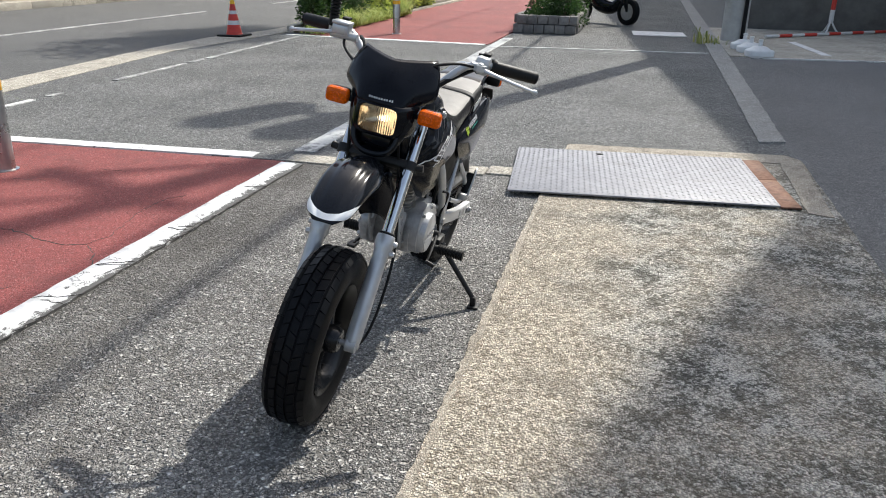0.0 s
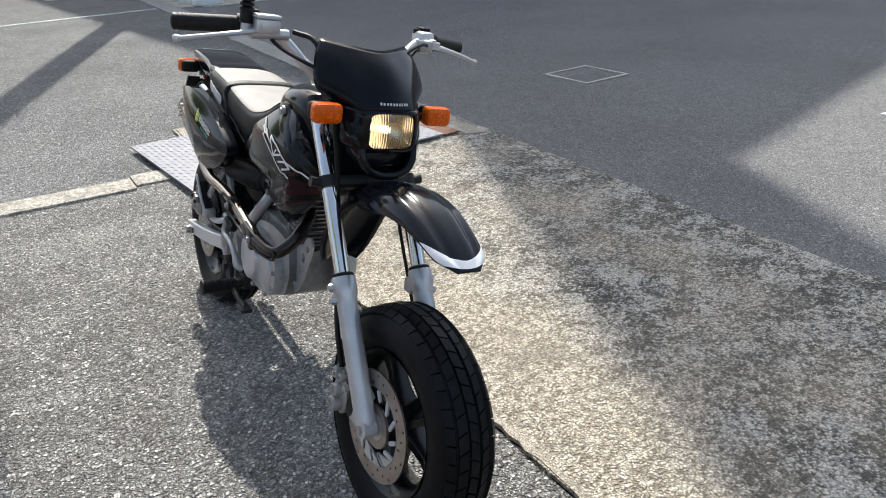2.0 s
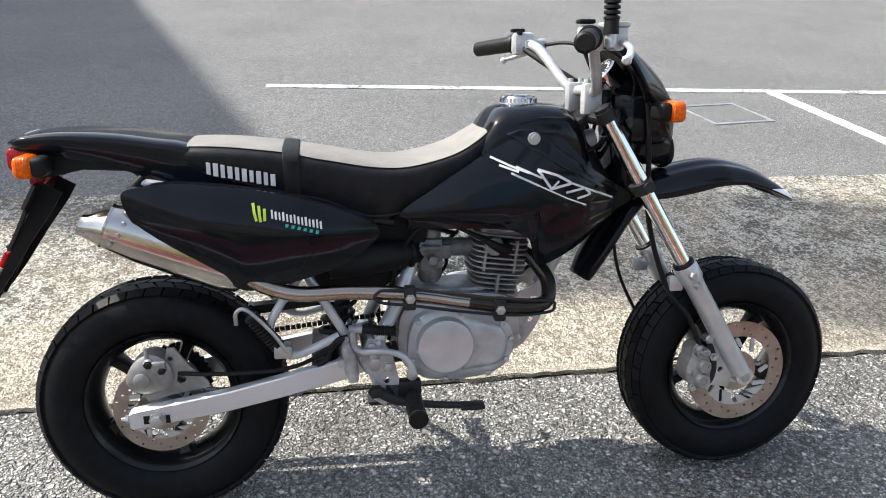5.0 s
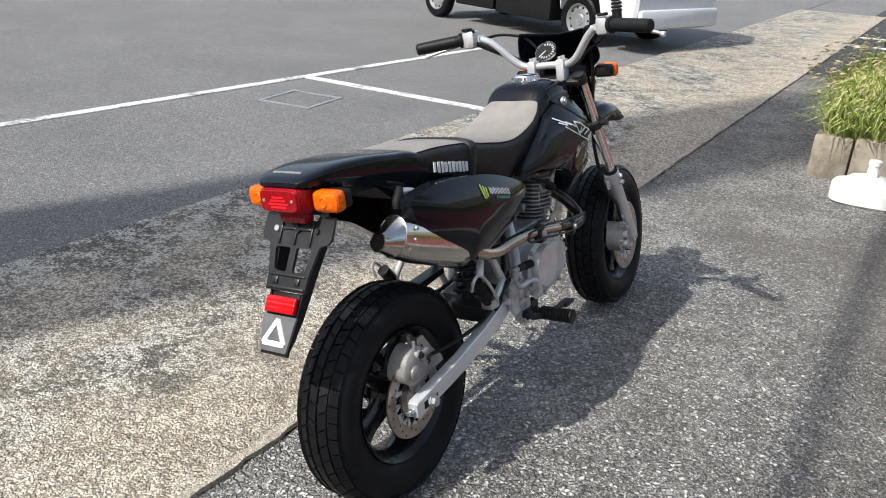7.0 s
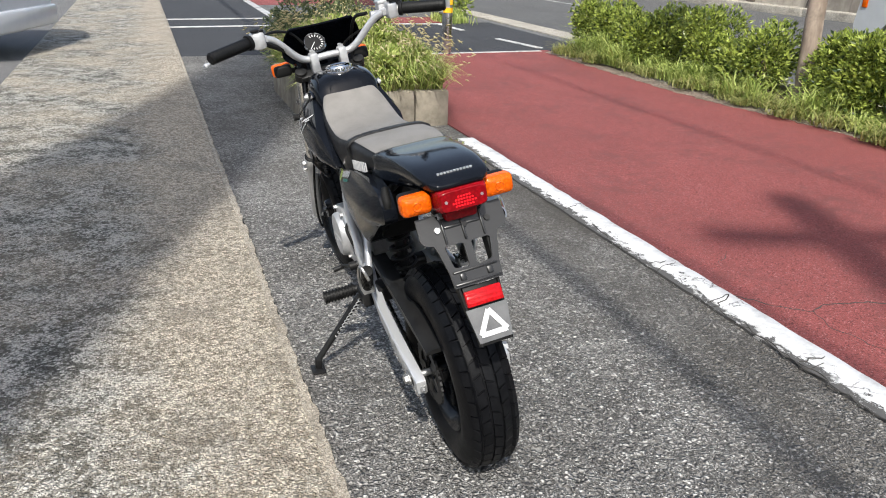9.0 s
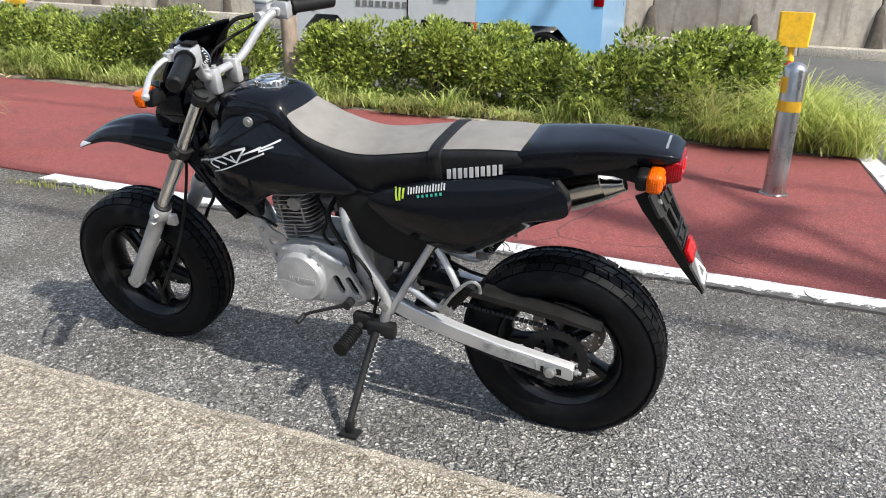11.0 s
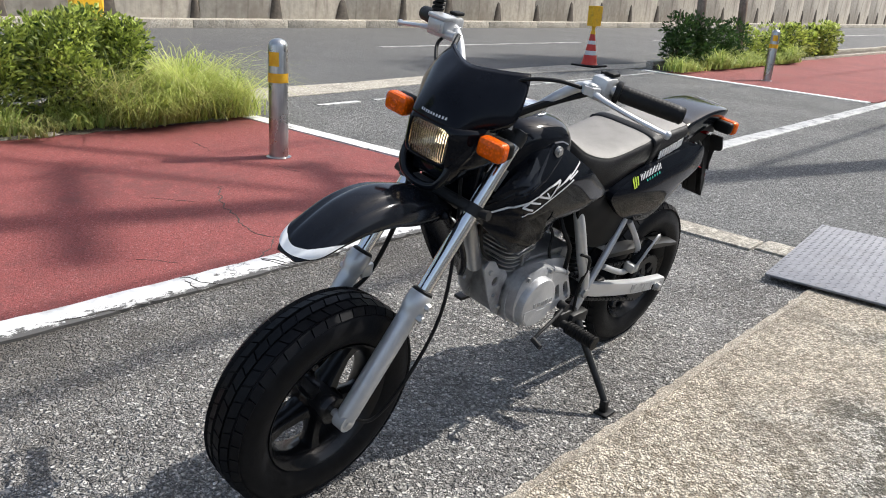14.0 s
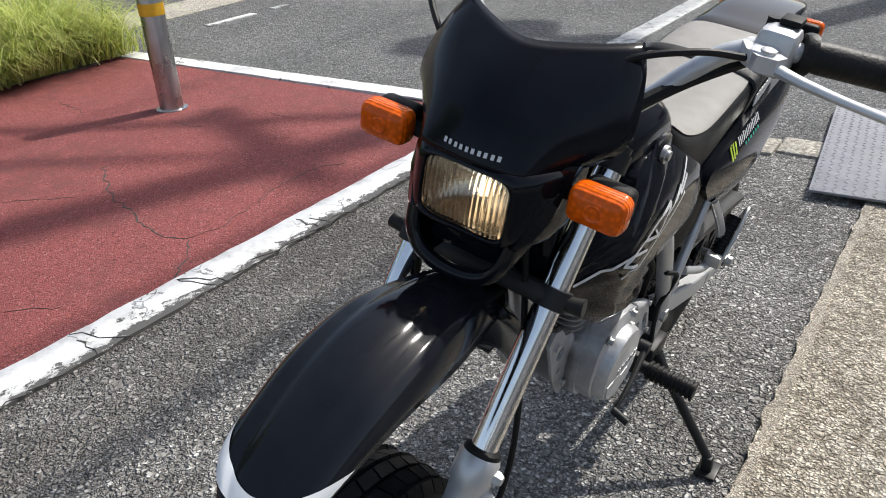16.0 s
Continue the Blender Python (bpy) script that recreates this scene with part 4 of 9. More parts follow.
def traffic_cone(x, y, label):
    ob = thing("traffic_cone", label, "traffic cone", pose(x, y, 0.0), "traffic cones")
    bm = box(-0.19, 0.19, -0.19, 0.19, 0.0, 0.03, 0.012)
    part("base", bm, BLACK_TRIM, ob, "black rubber base")
    bm = bmesh.new()
    lathe(bm, [(0.125, 0.03), (0.112, 0.05), (0.034, 0.45), (0.03, 0.465), (0.0, 0.465)], 24, "z")
    part("body", fixed(bm), ORANGE_CONE, ob)
    for z0, z1 in ((0.165, 0.225), (0.315, 0.365)):
        bm = bmesh.new()
        r = lambda zz: 0.112 - (zz - 0.05) * 0.195 + 0.002
        rings(bm, [[(r(zz) * math.cos(a), r(zz) * math.sin(a), zz) for a in (2 * math.pi * k / 24 for k in range(24))] for zz in (z0, z1)], cap0=False, cap1=False)
        part("white_band", bm, WHITE_PLASTIC, ob)
    bm = bmesh.new()
    lathe(bm, [(0.0, 0.455), (0.036, 0.455), (0.036, 0.48), (0.026, 0.50), (0.026, 0.55), (0.045, 0.575), (0.0, 0.575)], 16, "z")
    part("sign_post", fixed(bm), YELLOW, ob, "yellow socket of the warning box")
    bm = bmesh.new()
    rings(bm, [[(x, y, z) for x, y in ((-0.035, -w), (0.035, -w), (0.045, -w + 0.015), (0.045, w - 0.015), (0.035, w), (-0.035, w), (-0.045, w - 0.015), (-0.045, -w + 0.015))] for z, w in ((0.570, 0.115), (0.578, 0.124), (0.835, 0.134), (0.845, 0.126))])
    part("sign", fixed(bm), YELLOW, ob, "blank yellow warning box", 30)
    return ob


traffic_cone(-6.22, 3.60, "red and white traffic cone with a yellow box behind the hedge")
traffic_cone(-5.92, 10.7, "red and white traffic cone with a yellow box at the gutter")
traffic_cone(-6.0, -4.7, "red and white traffic cone with a yellow box on the road")


# ---- retaining wall ----
def far_wall_material():
    m, nt, b = nodes_of("stained_wall_concrete")
    co = object_co(nt)
    sep = nt.nodes.new("ShaderNodeSeparateXYZ")
    nt.links.new(co, sep.inputs[0])
    fine = noise_tex(nt, co, 9, 7, 0.65)
    wide = noise_tex(nt, co, 0.8, 5, 0.6, (1, 1, 0.4))
    col = blend(nt, ramp(nt, fine, 0.3, 0.7), (0.36, 0.33, 0.28), (0.50, 0.46, 0.40))
    col = blend(nt, ramp(nt, wide, 0.45, 0.7, 0, 0.8), col, (0.22, 0.19, 0.16))
    run = noise_tex(nt, co, 5.0, 6, 0.6, (1, 1, 0.09))
    col = blend(nt, ramp(nt, run, 0.52, 0.7, 0, 0.7), col, (0.15, 0.13, 0.11))
    nt.links.new(col, b.inputs["Base Color"])
    b.inputs["Roughness"].default_value = 0.9
    bumped(nt, b, fine, 0.4, 0.01)
    return m


WALL_FAR = far_wall_material()
DAMP = plain("damp_growth", (0.05, 0.043, 0.035), (0.12, 0.1, 0.08), (0.85, 0.95), 0, 12, 0.6, 60)
wall = thing("retaining_wall", "long stained concrete retaining wall beyond the road", "wall", kind="structure")
panel_mesh = mesh_of("panel", box(-0.18, 0.0, -1.69, 1.69, 0.1, 3.0, 0.015), WALL_FAR, 30)
for k in range(-16, 22):
    ob = new("panel", panel_mesh)
    ob.location, ob.parent = (-12.95, k * 3.4, 0), wall
part("backing", box(-13.4, -13.12, -56, 76, -0.1, 2.9), WALL_FAR, wall, smooth=None)
part("coping", box(-13.4, -12.9, -56, 76, 3.0, 3.18, 0.02), CONCRETE, wall)
rng = random.Random(8)
bm = bmesh.new()
tube(bm, [(0, 0, 0), (0.03, 0, 0.22), (0.035, 0, 0.5), (0.0, 0, 0.62)], [0.17, 0.12, 0.07, 0.02], 8, 4)
drain_mesh = mesh_of("drain_spur", fixed(bm), DAMP, 50)
for k in range(-28, 44):
    ob = new("drain_spur", drain_mesh)
    ob.parent = wall
    ob.matrix_basis = pose(-12.97, k * 1.7 + rng.uniform(-0.1, 0.1), 0.11, 0, 0, 0) @ Matrix.Diagonal((0.5, rng.uniform(0.7, 1.3), rng.uniform(0.7, 1.15), 1))

# ---- planter with foxtail grass ----
planter = thing("concrete_planter", "low weathered concrete planter with upright blocks", "planter", pose(-1.53, -1.3, 0.0))
rng = random.Random(5)
x = -0.49
while x < 0.42:
    w = rng.uniform(0.22, 0.26)
    part("block", box(x, min(x + w, 0.46) - 0.008, 0.68, 0.80, -0.03, 0.235 + rng.uniform(-0.012, 0.012), 0.012), DIRTY_CONCRETE, planter)
    x += w
for sx in (-0.49, 0.34):
    y = -0.8
    while y < 0.66:
        part("block", box(sx, sx + 0.12, y, min(y + 0.2, 0.675) - 0.008, -0.03, 0.235 + rng.uniform(-0.012, 0.012), 0.012), DIRTY_CONCRETE, planter)
        y += 0.2
part("block", box(-0.365, 0.335, -0.8, -0.69, -0.03, 0.23, 0.012), DIRTY_CONCRETE, planter)
part("soil", box(-0.36, 0.33, -0.68, 0.67, 0.0, 0.2), SOIL, planter, smooth=None)
foxtail = thing("foxtail_grass", "dense bright green foxtail grass with pale heads spilling over the planter", "grass", pose(-1.56, -1.3, 0.2))


def foxtail_spot(g):
    return (g.uniform(-0.44, 0.44), g.uniform(-0.72, 0.76), 0.0)


def spilling(name, count, long, material, seed, width):
    """Arching blades that lean away from the planter's middle line."""
    g = random.Random(seed)
    verts, faces = [], []
    for _ in range(count):
        x, y, _z = foxtail_spot(g)
        a = math.atan2(y * 0.7, x) + g.gauss(0, 0.8)
        edge = max(abs(x) / 0.44, abs(y) / 0.76)
        reach = long * g.uniform(0.15, 0.55) * (0.35 + edge)
        h = long * g.uniform(0.45, 1.0) * (1.05 - 0.45 * edge ** 2)
        p = Vector((x, y, 0))
        d = Vector((math.cos(a), math.sin(a), 0))
        w = Vector((-math.sin(a), math.cos(a), 0)) * width * g.uniform(0.6, 1.3)
        pts = [p, p + d * reach * 0.22 + Vector((0, 0, h * 0.62)), p + d * reach * 0.6 + Vector((0, 0, h * 0.95)), p + d * reach + Vector((0, 0, h * g.uniform(0.55, 0.95)))]
        i = len(verts)
        for q, f in zip(pts, (0.8, 1.0, 0.7, 0.08)):
            verts += [q - w * f, q + w * f]
        faces += [(i + 2 * k, i + 2 * k + 1, i + 2 * k + 3, i + 2 * k + 2) for k in range(3)]
    return cloud_part(name, verts, faces, material, foxtail)


spilling("blade", 4200, 0.40, GRASS, 41, 0.0055)
spilling("blade", 1300, 0.46, STRAW, 42, 0.0045)
rng = random.Random(44)
mounds = []
for _ in range(150):
    a, q = rng.uniform(0, 6.283), math.sqrt(rng.random())
    x, y = 0.46 * q * math.cos(a), 0.76 * q * math.sin(a)
    top = 0.46 * math.sqrt(max(0.05, 1 - 0.75 * q * q)) * (0.85 + 0.4 * noise.noise(Vector((x * 3, y * 3, 7))))
    mounds.append((Vector((x, y, top * rng.uniform(0.35, 1.0))), rng.uniform(0.06, 0.12)))


def mound_spot(g):
    c, r = g.choice(mounds)
    out = Vector((g.gauss(c.x * 1.2, 0.7), g.gauss(c.y * 0.9, 0.7), g.gauss(0.5, 0.6))).normalized()
    p = c + out * r * g.uniform(0.3, 1.1)
    p.z = max(p.z, -0.02)
    return p, out


v, f = leaf_cloud(None, rng, 8000, mound_spot, 0.048)
cloud_part("leaves", v, f, BRIGHT_GRASS, foxtail, "narrow yellow-green leaves")
v, f = leaf_cloud(None, rng, 13000, mound_spot, 0.055)
cloud_part("leaves", v, f, GRASS, foxtail, "narrow green leaves")
v, f = leaf_cloud(None, rng, 7000, mound_spot, 0.05)
cloud_part("leaves", v, f, STRAW, foxtail, "fading straw-coloured leaves")
rng = random.Random(43)
verts, faces = [], []
for k in range(1100):
    x, y, _z = foxtail_spot(rng)
    a = math.atan2(y * 0.8, x) + rng.gauss(0, 0.6)
    edge = max(abs(x) / 0.44, abs(y) / 0.76)
    reach, h = rng.uniform(0.05, 0.22) * (0.4 + edge), rng.uniform(0.3, 0.60) * (1.05 - 0.5 * edge ** 2)
    if k % 37 == 0:
        x, y = -0.40, rng.uniform(0.2, 0.75)
        a, reach, h = math.pi + rng.gauss(0, 0.4), rng.uniform(0.12, 0.34), rng.uniform(0.08, 0.3)
    base = Vector((x, y, 0))
    head = base + Vector((math.cos(a) * reach, math.sin(a) * reach, h))
    tip = head + Vector((math.cos(a) * 0.038, math.sin(a) * 0.038, rng.uniform(-0.03, 0.012)))
    d = (tip - head).normalized()
    s1 = d.cross(Vector((0, 0, 1))).normalized() * 0.006
    s2 = d.cross(s1)
    i = len(verts)
    mid = head.lerp(tip, 0.4)
    verts += [head, mid + s1, mid + s2, mid - s1, mid - s2, tip, base + s1 * 0.35, base - s1 * 0.35]
    faces += [(i, i + 1, i + 2), (i, i + 2, i + 3), (i, i + 3, i + 4), (i, i + 4, i + 1),
              (i + 5, i + 2, i + 1), (i + 5, i + 3, i + 2), (i + 5, i + 4, i + 3), (i + 5, i + 1, i + 4), (i + 6, i + 7, i)]
cloud_part("seed_heads", verts, faces, SEED, foxtail, "pale seed heads")
hedge(-1.95, -1.2, -3.6, -2.05, 0.75, 8000, OLIVE_LEAF, "olive green shrub behind the foxtail planter", 17, 0.05, group="")

# ---- motorcycle ----
GLOSS = plain("black_plastic", (0.0035, 0.0042, 0.0060), (0.0065, 0.0078, 0.0110), (0.07, 0.13), 0, 8, coat=0.10, dirt=(0.010, 0.0104, 0.0115), dirt_amount=0.2, spec=0.16)
SATIN = plain("satin_black_plastic", (0.0028, 0.0034, 0.0052), (0.0052, 0.0062, 0.0092), (0.12, 0.20), 0, 20, dirt=(0.0095, 0.0095, 0.0105), dirt_amount=0.25, spec=0.16)
VINYL = plain("black_vinyl", (0.008, 0.008, 0.0086), (0.016, 0.016, 0.0168), (0.40, 0.52), 0, 40, 0.3, 600, spec=0.17)
GREY_VINYL = plain("faded_grey_vinyl", (0.155, 0.145, 0.13), (0.205, 0.193, 0.176), (0.48, 0.62), 0, 20, 0.35, 600, dirt=(0.13, 0.12, 0.108), dirt_amount=0.4)
SILVER = plain("silver_paint", (0.42, 0.425, 0.43), (0.54, 0.545, 0.55), (0.28, 0.42), 0.45, 14, dirt=(0.27, 0.26, 0.245), dirt_amount=0.35)
ARM_ALLOY = plain("satin_arm_alloy", (0.52, 0.525, 0.53), (0.62, 0.625, 0.63), (0.30, 0.42), 0.5, 10, 0.08, 260, dirt=(0.34, 0.33, 0.31), dirt_amount=0.35, stretch=(0.2, 1, 1))
ALLOY = plain("cast_alloy", (0.36, 0.366, 0.375), (0.53, 0.533, 0.535), (0.32, 0.5), 0.42, 20, 0.35, 220, dirt=(0.09, 0.083, 0.074), dirt_amount=0.6)
FIN_ALLOY = plain("dull_fin_alloy", (0.22, 0.216, 0.207), (0.38, 0.37, 0.36), (0.42, 0.6), 0.5, 25, 0.3, 200, dirt=(0.07, 0.065, 0.06))
CARB_ALLOY = plain("grimy_carburettor_alloy", (0.10, 0.10, 0.098), (0.21, 0.208, 0.20), (0.4, 0.55), 0.4, 40, 0.3, 200, dirt=(0.035, 0.032, 0.029), dirt_amount=0.6)
CHROME = plain("chrome", (0.62, 0.62, 0.62), (0.74, 0.74, 0.73), (0.07, 0.16), 1.0, 12)
PIPE_STEEL = plain("heat_browned_steel", (0.27, 0.21, 0.16), (0.46, 0.40, 0.34), (0.18, 0.3), 1.0, 9, stretch=(0.3, 1, 1))
DARK_BRONZE = plain("scorched_bronze_steel", (0.018, 0.016, 0.0145), (0.045, 0.036, 0.030), (0.22, 0.36), 0.6, 14)
MUFFLER_STEEL = plain("polished_muffler_steel", (0.46, 0.43, 0.39), (0.60, 0.58, 0.54), (0.16, 0.27), 1.0, 14, stretch=(0.25, 1, 1))
BLACK_STEEL = plain("black_painted_steel", (0.008, 0.008, 0.008), (0.018, 0.018, 0.018), (0.35, 0.55), 0.0, 22, dirt=(0.03, 0.026, 0.023), dirt_amount=0.35, spec=0.25)
WHEEL_BLACK = plain("black_wheel_paint", (0.004, 0.004, 0.0045), (0.009, 0.009, 0.0095), (0.2, 0.34), 0.0, 18, coat=0.15, dirt=(0.02, 0.018, 0.016), dirt_amount=0.25, spec=0.22)
DISC_STEEL = plain("brake_disc_steel", (0.27, 0.235, 0.21), (0.40, 0.355, 0.325), (0.28, 0.42), 0.9, 30, dirt=(0.2, 0.125, 0.09), dirt_amount=0.4)
SOFT_RUBBER = plain("soft_black_rubber", (0.005, 0.005, 0.005), (0.009, 0.009, 0.009), (0.45, 0.6), 0, 40, 0.3, 300, spec=0.2)
DECAL_WHITE = plain("white_decal", (0.5, 0.5, 0.5), (0.62, 0.62, 0.615), (0.4, 0.5), 0, 60)
DECAL_GREEN = plain("lime_decal", (0.36, 0.5, 0.03), (0.48, 0.62, 0.06), (0.4, 0.5), 0, 60)
DECAL_TEAL = plain("teal_decal", (0.02, 0.3, 0.22), (0.04, 0.38, 0.28), (0.4, 0.5), 0, 60)
REFLECT_WHITE = plain("white_reflective_film", (0.7, 0.7, 0.69), (0.82, 0.82, 0.81), (0.3, 0.45), 0, 20, dirt=(0.5, 0.49, 0.46), dirt_amount=0.3)


def lens_material(name, colour, glow, rough=0.12):
    m, nt, b = nodes_of(name)
    co = object_co(nt)
    wave = add(nt, "ShaderNodeTexWave", Scale=70.0, Distortion=0.0)
    nt.links.new(co, wave.inputs["Vector"])
    cell = add(nt, "ShaderNodeTexVoronoi", Scale=160.0)
    nt.links.new(co, cell.inputs["Vector"])
    col = blend(nt, ramp(nt, cell.outputs["Distance"], 0.1, 0.7), colour, tuple(c * 0.7 for c in colour))
    nt.links.new(col, b.inputs["Base Color"])
    b.inputs["Roughness"].default_value = rough
    b.inputs["Specular IOR Level"].default_value = 0.25
    if glow:
        b.inputs["Emission Color"].default_value = (*colour, 1)
        b.inputs["Emission Strength"].default_value = glow
    bumped(nt, b, wave.outputs["Fac"], 0.35, 0.002)
    return m


SCUFFED = plain("scuffed_black_plastic", (0.005, 0.006, 0.0085), (0.009, 0.0105, 0.014), (0.11, 0.20), 0, 12, dirt=(0.018, 0.019, 0.021), dirt_amount=0.25, spec=0.24, stretch=(0.3, 1, 1))
BRACKET_GREY = plain("grey_black_plastic", (0.007, 0.007, 0.007), (0.013, 0.013, 0.013), (0.28, 0.38), 0, 30, dirt=(0.03, 0.029, 0.028), dirt_amount=0.3, spec=0.5)
FILM = plain("dull_silver_film", (0.07, 0.07, 0.07), (0.14, 0.14, 0.14), (0.3, 0.45), 0.3, 20)
FILM_PALE = plain("worn_pale_film", (0.30, 0.30, 0.29), (0.5, 0.5, 0.49), (0.4, 0.5), 0.2, 90, dirt=(0.15, 0.15, 0.15), dirt_amount=0.8)
AMBER = lens_material("amber_lens", (0.82, 0.125, 0.003), 0.0)
RED_LENS = lens_material("red_lens", (0.26, 0.003, 0.007), 0.0)
LIT_RED = lens_material("lit_red_lens", (0.75, 0.012, 0.02), 0.55)
RED_REFLECTOR = lens_material("red_reflector", (0.5, 0.006, 0.01), 0.0, 0.08)


def headlamp_glass():
    m, nt, b = nodes_of("headlamp_glass")
    co = object_co(nt)
    wave = add(nt, "ShaderNodeTexWave", Scale=55.0, Distortion=0.0)
    wave.bands_direction = "Y"
    nt.links.new(co, wave.inputs["Vector"])
    b.inputs["Base Color"].default_value = (1, 0.97, 0.9, 1)
    b.inputs["Transmission Weight"].default_value = 1.0
    b.inputs["Roughness"].default_value = 0.06
    b.inputs["IOR"].default_value = 1.25
    bumped(nt, b, wave.outputs["Fac"], 0.35, 0.003)
    return m


HEAD_GLASS = headlamp_glass()
BULB, _nt, _b = nodes_of("lit_bulb")
_b.inputs["Emission Color"].default_value = (1.0, 0.78, 0.52, 1)
_b.inputs["Emission Strength"].default_value = 1.7
REFLECTOR = plain("lamp_reflector", (0.40, 0.345, 0.27), (0.57, 0.515, 0.43), (0.12, 0.24), 0.95, 60)
# weak emission on the reflector imitates the bulb's light falling on it
_rb = REFLECTOR.node_tree.nodes["Principled BSDF"]
_rb.inputs["Emission Color"].default_value = (1.0, 0.66, 0.34, 1)
_rb.inputs["Emission Strength"].default_value = 0.008

BIKE = Matrix.Translation((-0.7478, 2.9291, 0.238)) @ pose(0, 0, 0, 0, 0, -90.4) @ pose(0, 0, 0, -10.3) @ Matrix.Translation((0, 0, -0.25))
bike = thing("motorcycle", "small black motard motorcycle leaning on its side stand, headlight lit", "motorcycle", BIKE)
HEAD = Vector((0.93, 0, 0.77))
STEER_AXIS = Vector((-0.524, 0, 0.852)).normalized()
STEER = Matrix.Translation(HEAD) @ Matrix.Rotation(radians(2.5), 4, STEER_AXIS) @ Matrix.Translation(-HEAD)


def bpart(name, bm, material, label="", parent=None, smooth=40):
    return part(name, fixed(bm), material, parent or bike, label, smooth)


def spart(name, bm, material, label="", parent=None, smooth=40):
    """A part that turns with the handlebar."""
    ob = part(name, fixed(bm), material, parent or bike, label, smooth)
    if parent is None:
        ob.matrix_basis = STEER
    return ob


def bolt(bm, at, r=0.009, h=0.008, side=-1):
    """A hexagon bolt head that looks to +y or -y."""
    x, y, z = at
    lathe(bm, [(0.0, y), (r * 1.35, y), (r * 1.35, y + side * h * 0.25), (r, y + side * h * 0.3), (r, y + side * h), (r * 0.6, y + side * h * 1.15), (0.0, y + side * h * 1.15)],
          6, "y", at=(x, 0, z))


def wheel(x, front):
    sp = spart if front else bpart
    name = "front_wheel" if front else "rear_wheel"
    bm = bmesh.new()
    lathe(bm, [(0.147, -0.046), (0.153, -0.05), (0.153, -0.040), (0.142, -0.032), (0.136, -0.012), (0.136, 0.012), (0.142, 0.032), (0.153, 0.040), (0.153, 0.05),
               (0.147, 0.046), (0.132, 0.028), (0.126, 0.0), (0.132, -0.028)], 60, "y", closed=True, at=(x, 0, 0.25))
    rim = sp(name, bm, WHEEL_BLACK, "black five-spoke cast wheel")
    bm = bmesh.new()
    w = 0.060 if front else 0.062
    prof = [(0.151, -0.043), (0.160, -0.052), (0.180, -w - 0.001), (0.200, -w - 0.002), (0.221, -w + 0.004), (0.234, -0.048), (0.2405, -0.034), (0.2435, -0.015), (0.244, 0.0)]
    prof = [(0.151 + (r - 0.151) * (0.92 if front else 1.0), h) for r, h in prof]
    prof = prof + [(r, -h) for r, h in prof[-2::-1]]
    lathe(bm, prof + [(0.149, 0.03), (0.149, -0.03)], 72, "y", closed=True, at=(x, 0, 0.25))
    tyre = part("tyre", fixed(bm), RUBBER, rim, "black block-tread tyre")
    bm = bmesh.new()
    n = 44
    rng = random.Random(60 + front)
    for k in range(n):
        for row, (h, rad, lean_, bw, skew) in enumerate(((-0.0465, 0.2378, -42, 0.0185, 0.2), (-0.0238, 0.2434, -16, 0.0205, -0.45), (0.0, 0.2450, 0, 0.0205, 0.45), (0.0238, 0.2434, 16, 0.0205, -0.45), (0.0465, 0.2378, 42, 0.0185, 0.2))):
            a = 2 * math.pi * (k + (0.5 if row % 2 else 0.0)) / n
            v = cube(bm, -0.0160, 0.0160, -bw / 2, bw / 2, -0.006, 0.0028)
            for vert in v:
                vert.co.x += vert.co.y * skew
                if vert.co.z > 0:
                    vert.co.x *= 0.95
                    vert.co.y *= 0.91
            m = Matrix.Translation((x, 0, 0.25)) @ Matrix.Rotation(a, 4, "Y") @ Matrix.Translation((0, h, rad - (0.0074 if front else 0.0))) @ Matrix.Rotation(radians(-lean_), 4, "X")
            place(bm, v, m)
    part("tread", bm, RUBBER, rim, smooth=None)["kind"] = "stuff"
    bm = bmesh.new()
    lathe(bm, [(0.0, -0.06), (0.03, -0.06), (0.036, -0.05), (0.04, -0.02), (0.04, 0.02), (0.036, 0.05), (0.03, 0.06), (0.0, 0.06)], 28, "y", at=(x, 0, 0.25))
    part("hub", fixed(bm), WHEEL_BLACK, rim)
    for k in range(5):
        a = 2 * math.pi * k / 5 + (0.35 if front else 0.1)
        bm = bmesh.new()
        loops = []
        for r, hw, hy in ((0.030, 0.017, 0.030), (0.06, 0.0135, 0.022), (0.1, 0.0115, 0.017), (0.125, 0.014, 0.02), (0.137, 0.022, 0.026)):
            loops.append([(r, -hy, -hw * 0.7), (r, -hy * 0.6, -hw), (r, hy * 0.6, -hw), (r, hy, -hw * 0.7), (r, hy, hw * 0.7), (r, hy * 0.6, hw), (r, -hy * 0.6, hw), (r, -hy, hw * 0.7)])
        v = rings(bm, loops)
        place(bm, v, Matrix.Translation((x, 0, 0.25)) @ Matrix.Rotation(a, 4, "Y"))
        part("spoke", fixed(bm), WHEEL_BLACK, rim)
    # brake disc on the right
    R0, R1, y = (0.082, 0.116, -0.07) if front else (0.066, 0.094, -0.068)
    bm = bmesh.new()
    vents = []
    for k in range(30):
        a = 2 * math.pi * k / 30
        rr = R0 + (R1 - R0) * (0.24, 0.5, 0.77)[k % 3]
        vents.append(ring_of(x + rr * math.cos(a), 0.25 + rr * math.sin(a), 0.0030, 8))
    holed(bm, ring_of(x, 0.25, R1, 60), [ring_of(x, 0.25, R0, 48)] + vents, y - 0.002, y + 0.002)
    part("brake_disc", fixed(bm), DISC_STEEL, rim, "drilled steel brake disc with a rusty tint")
    bm = bmesh.new()
    cuts = []
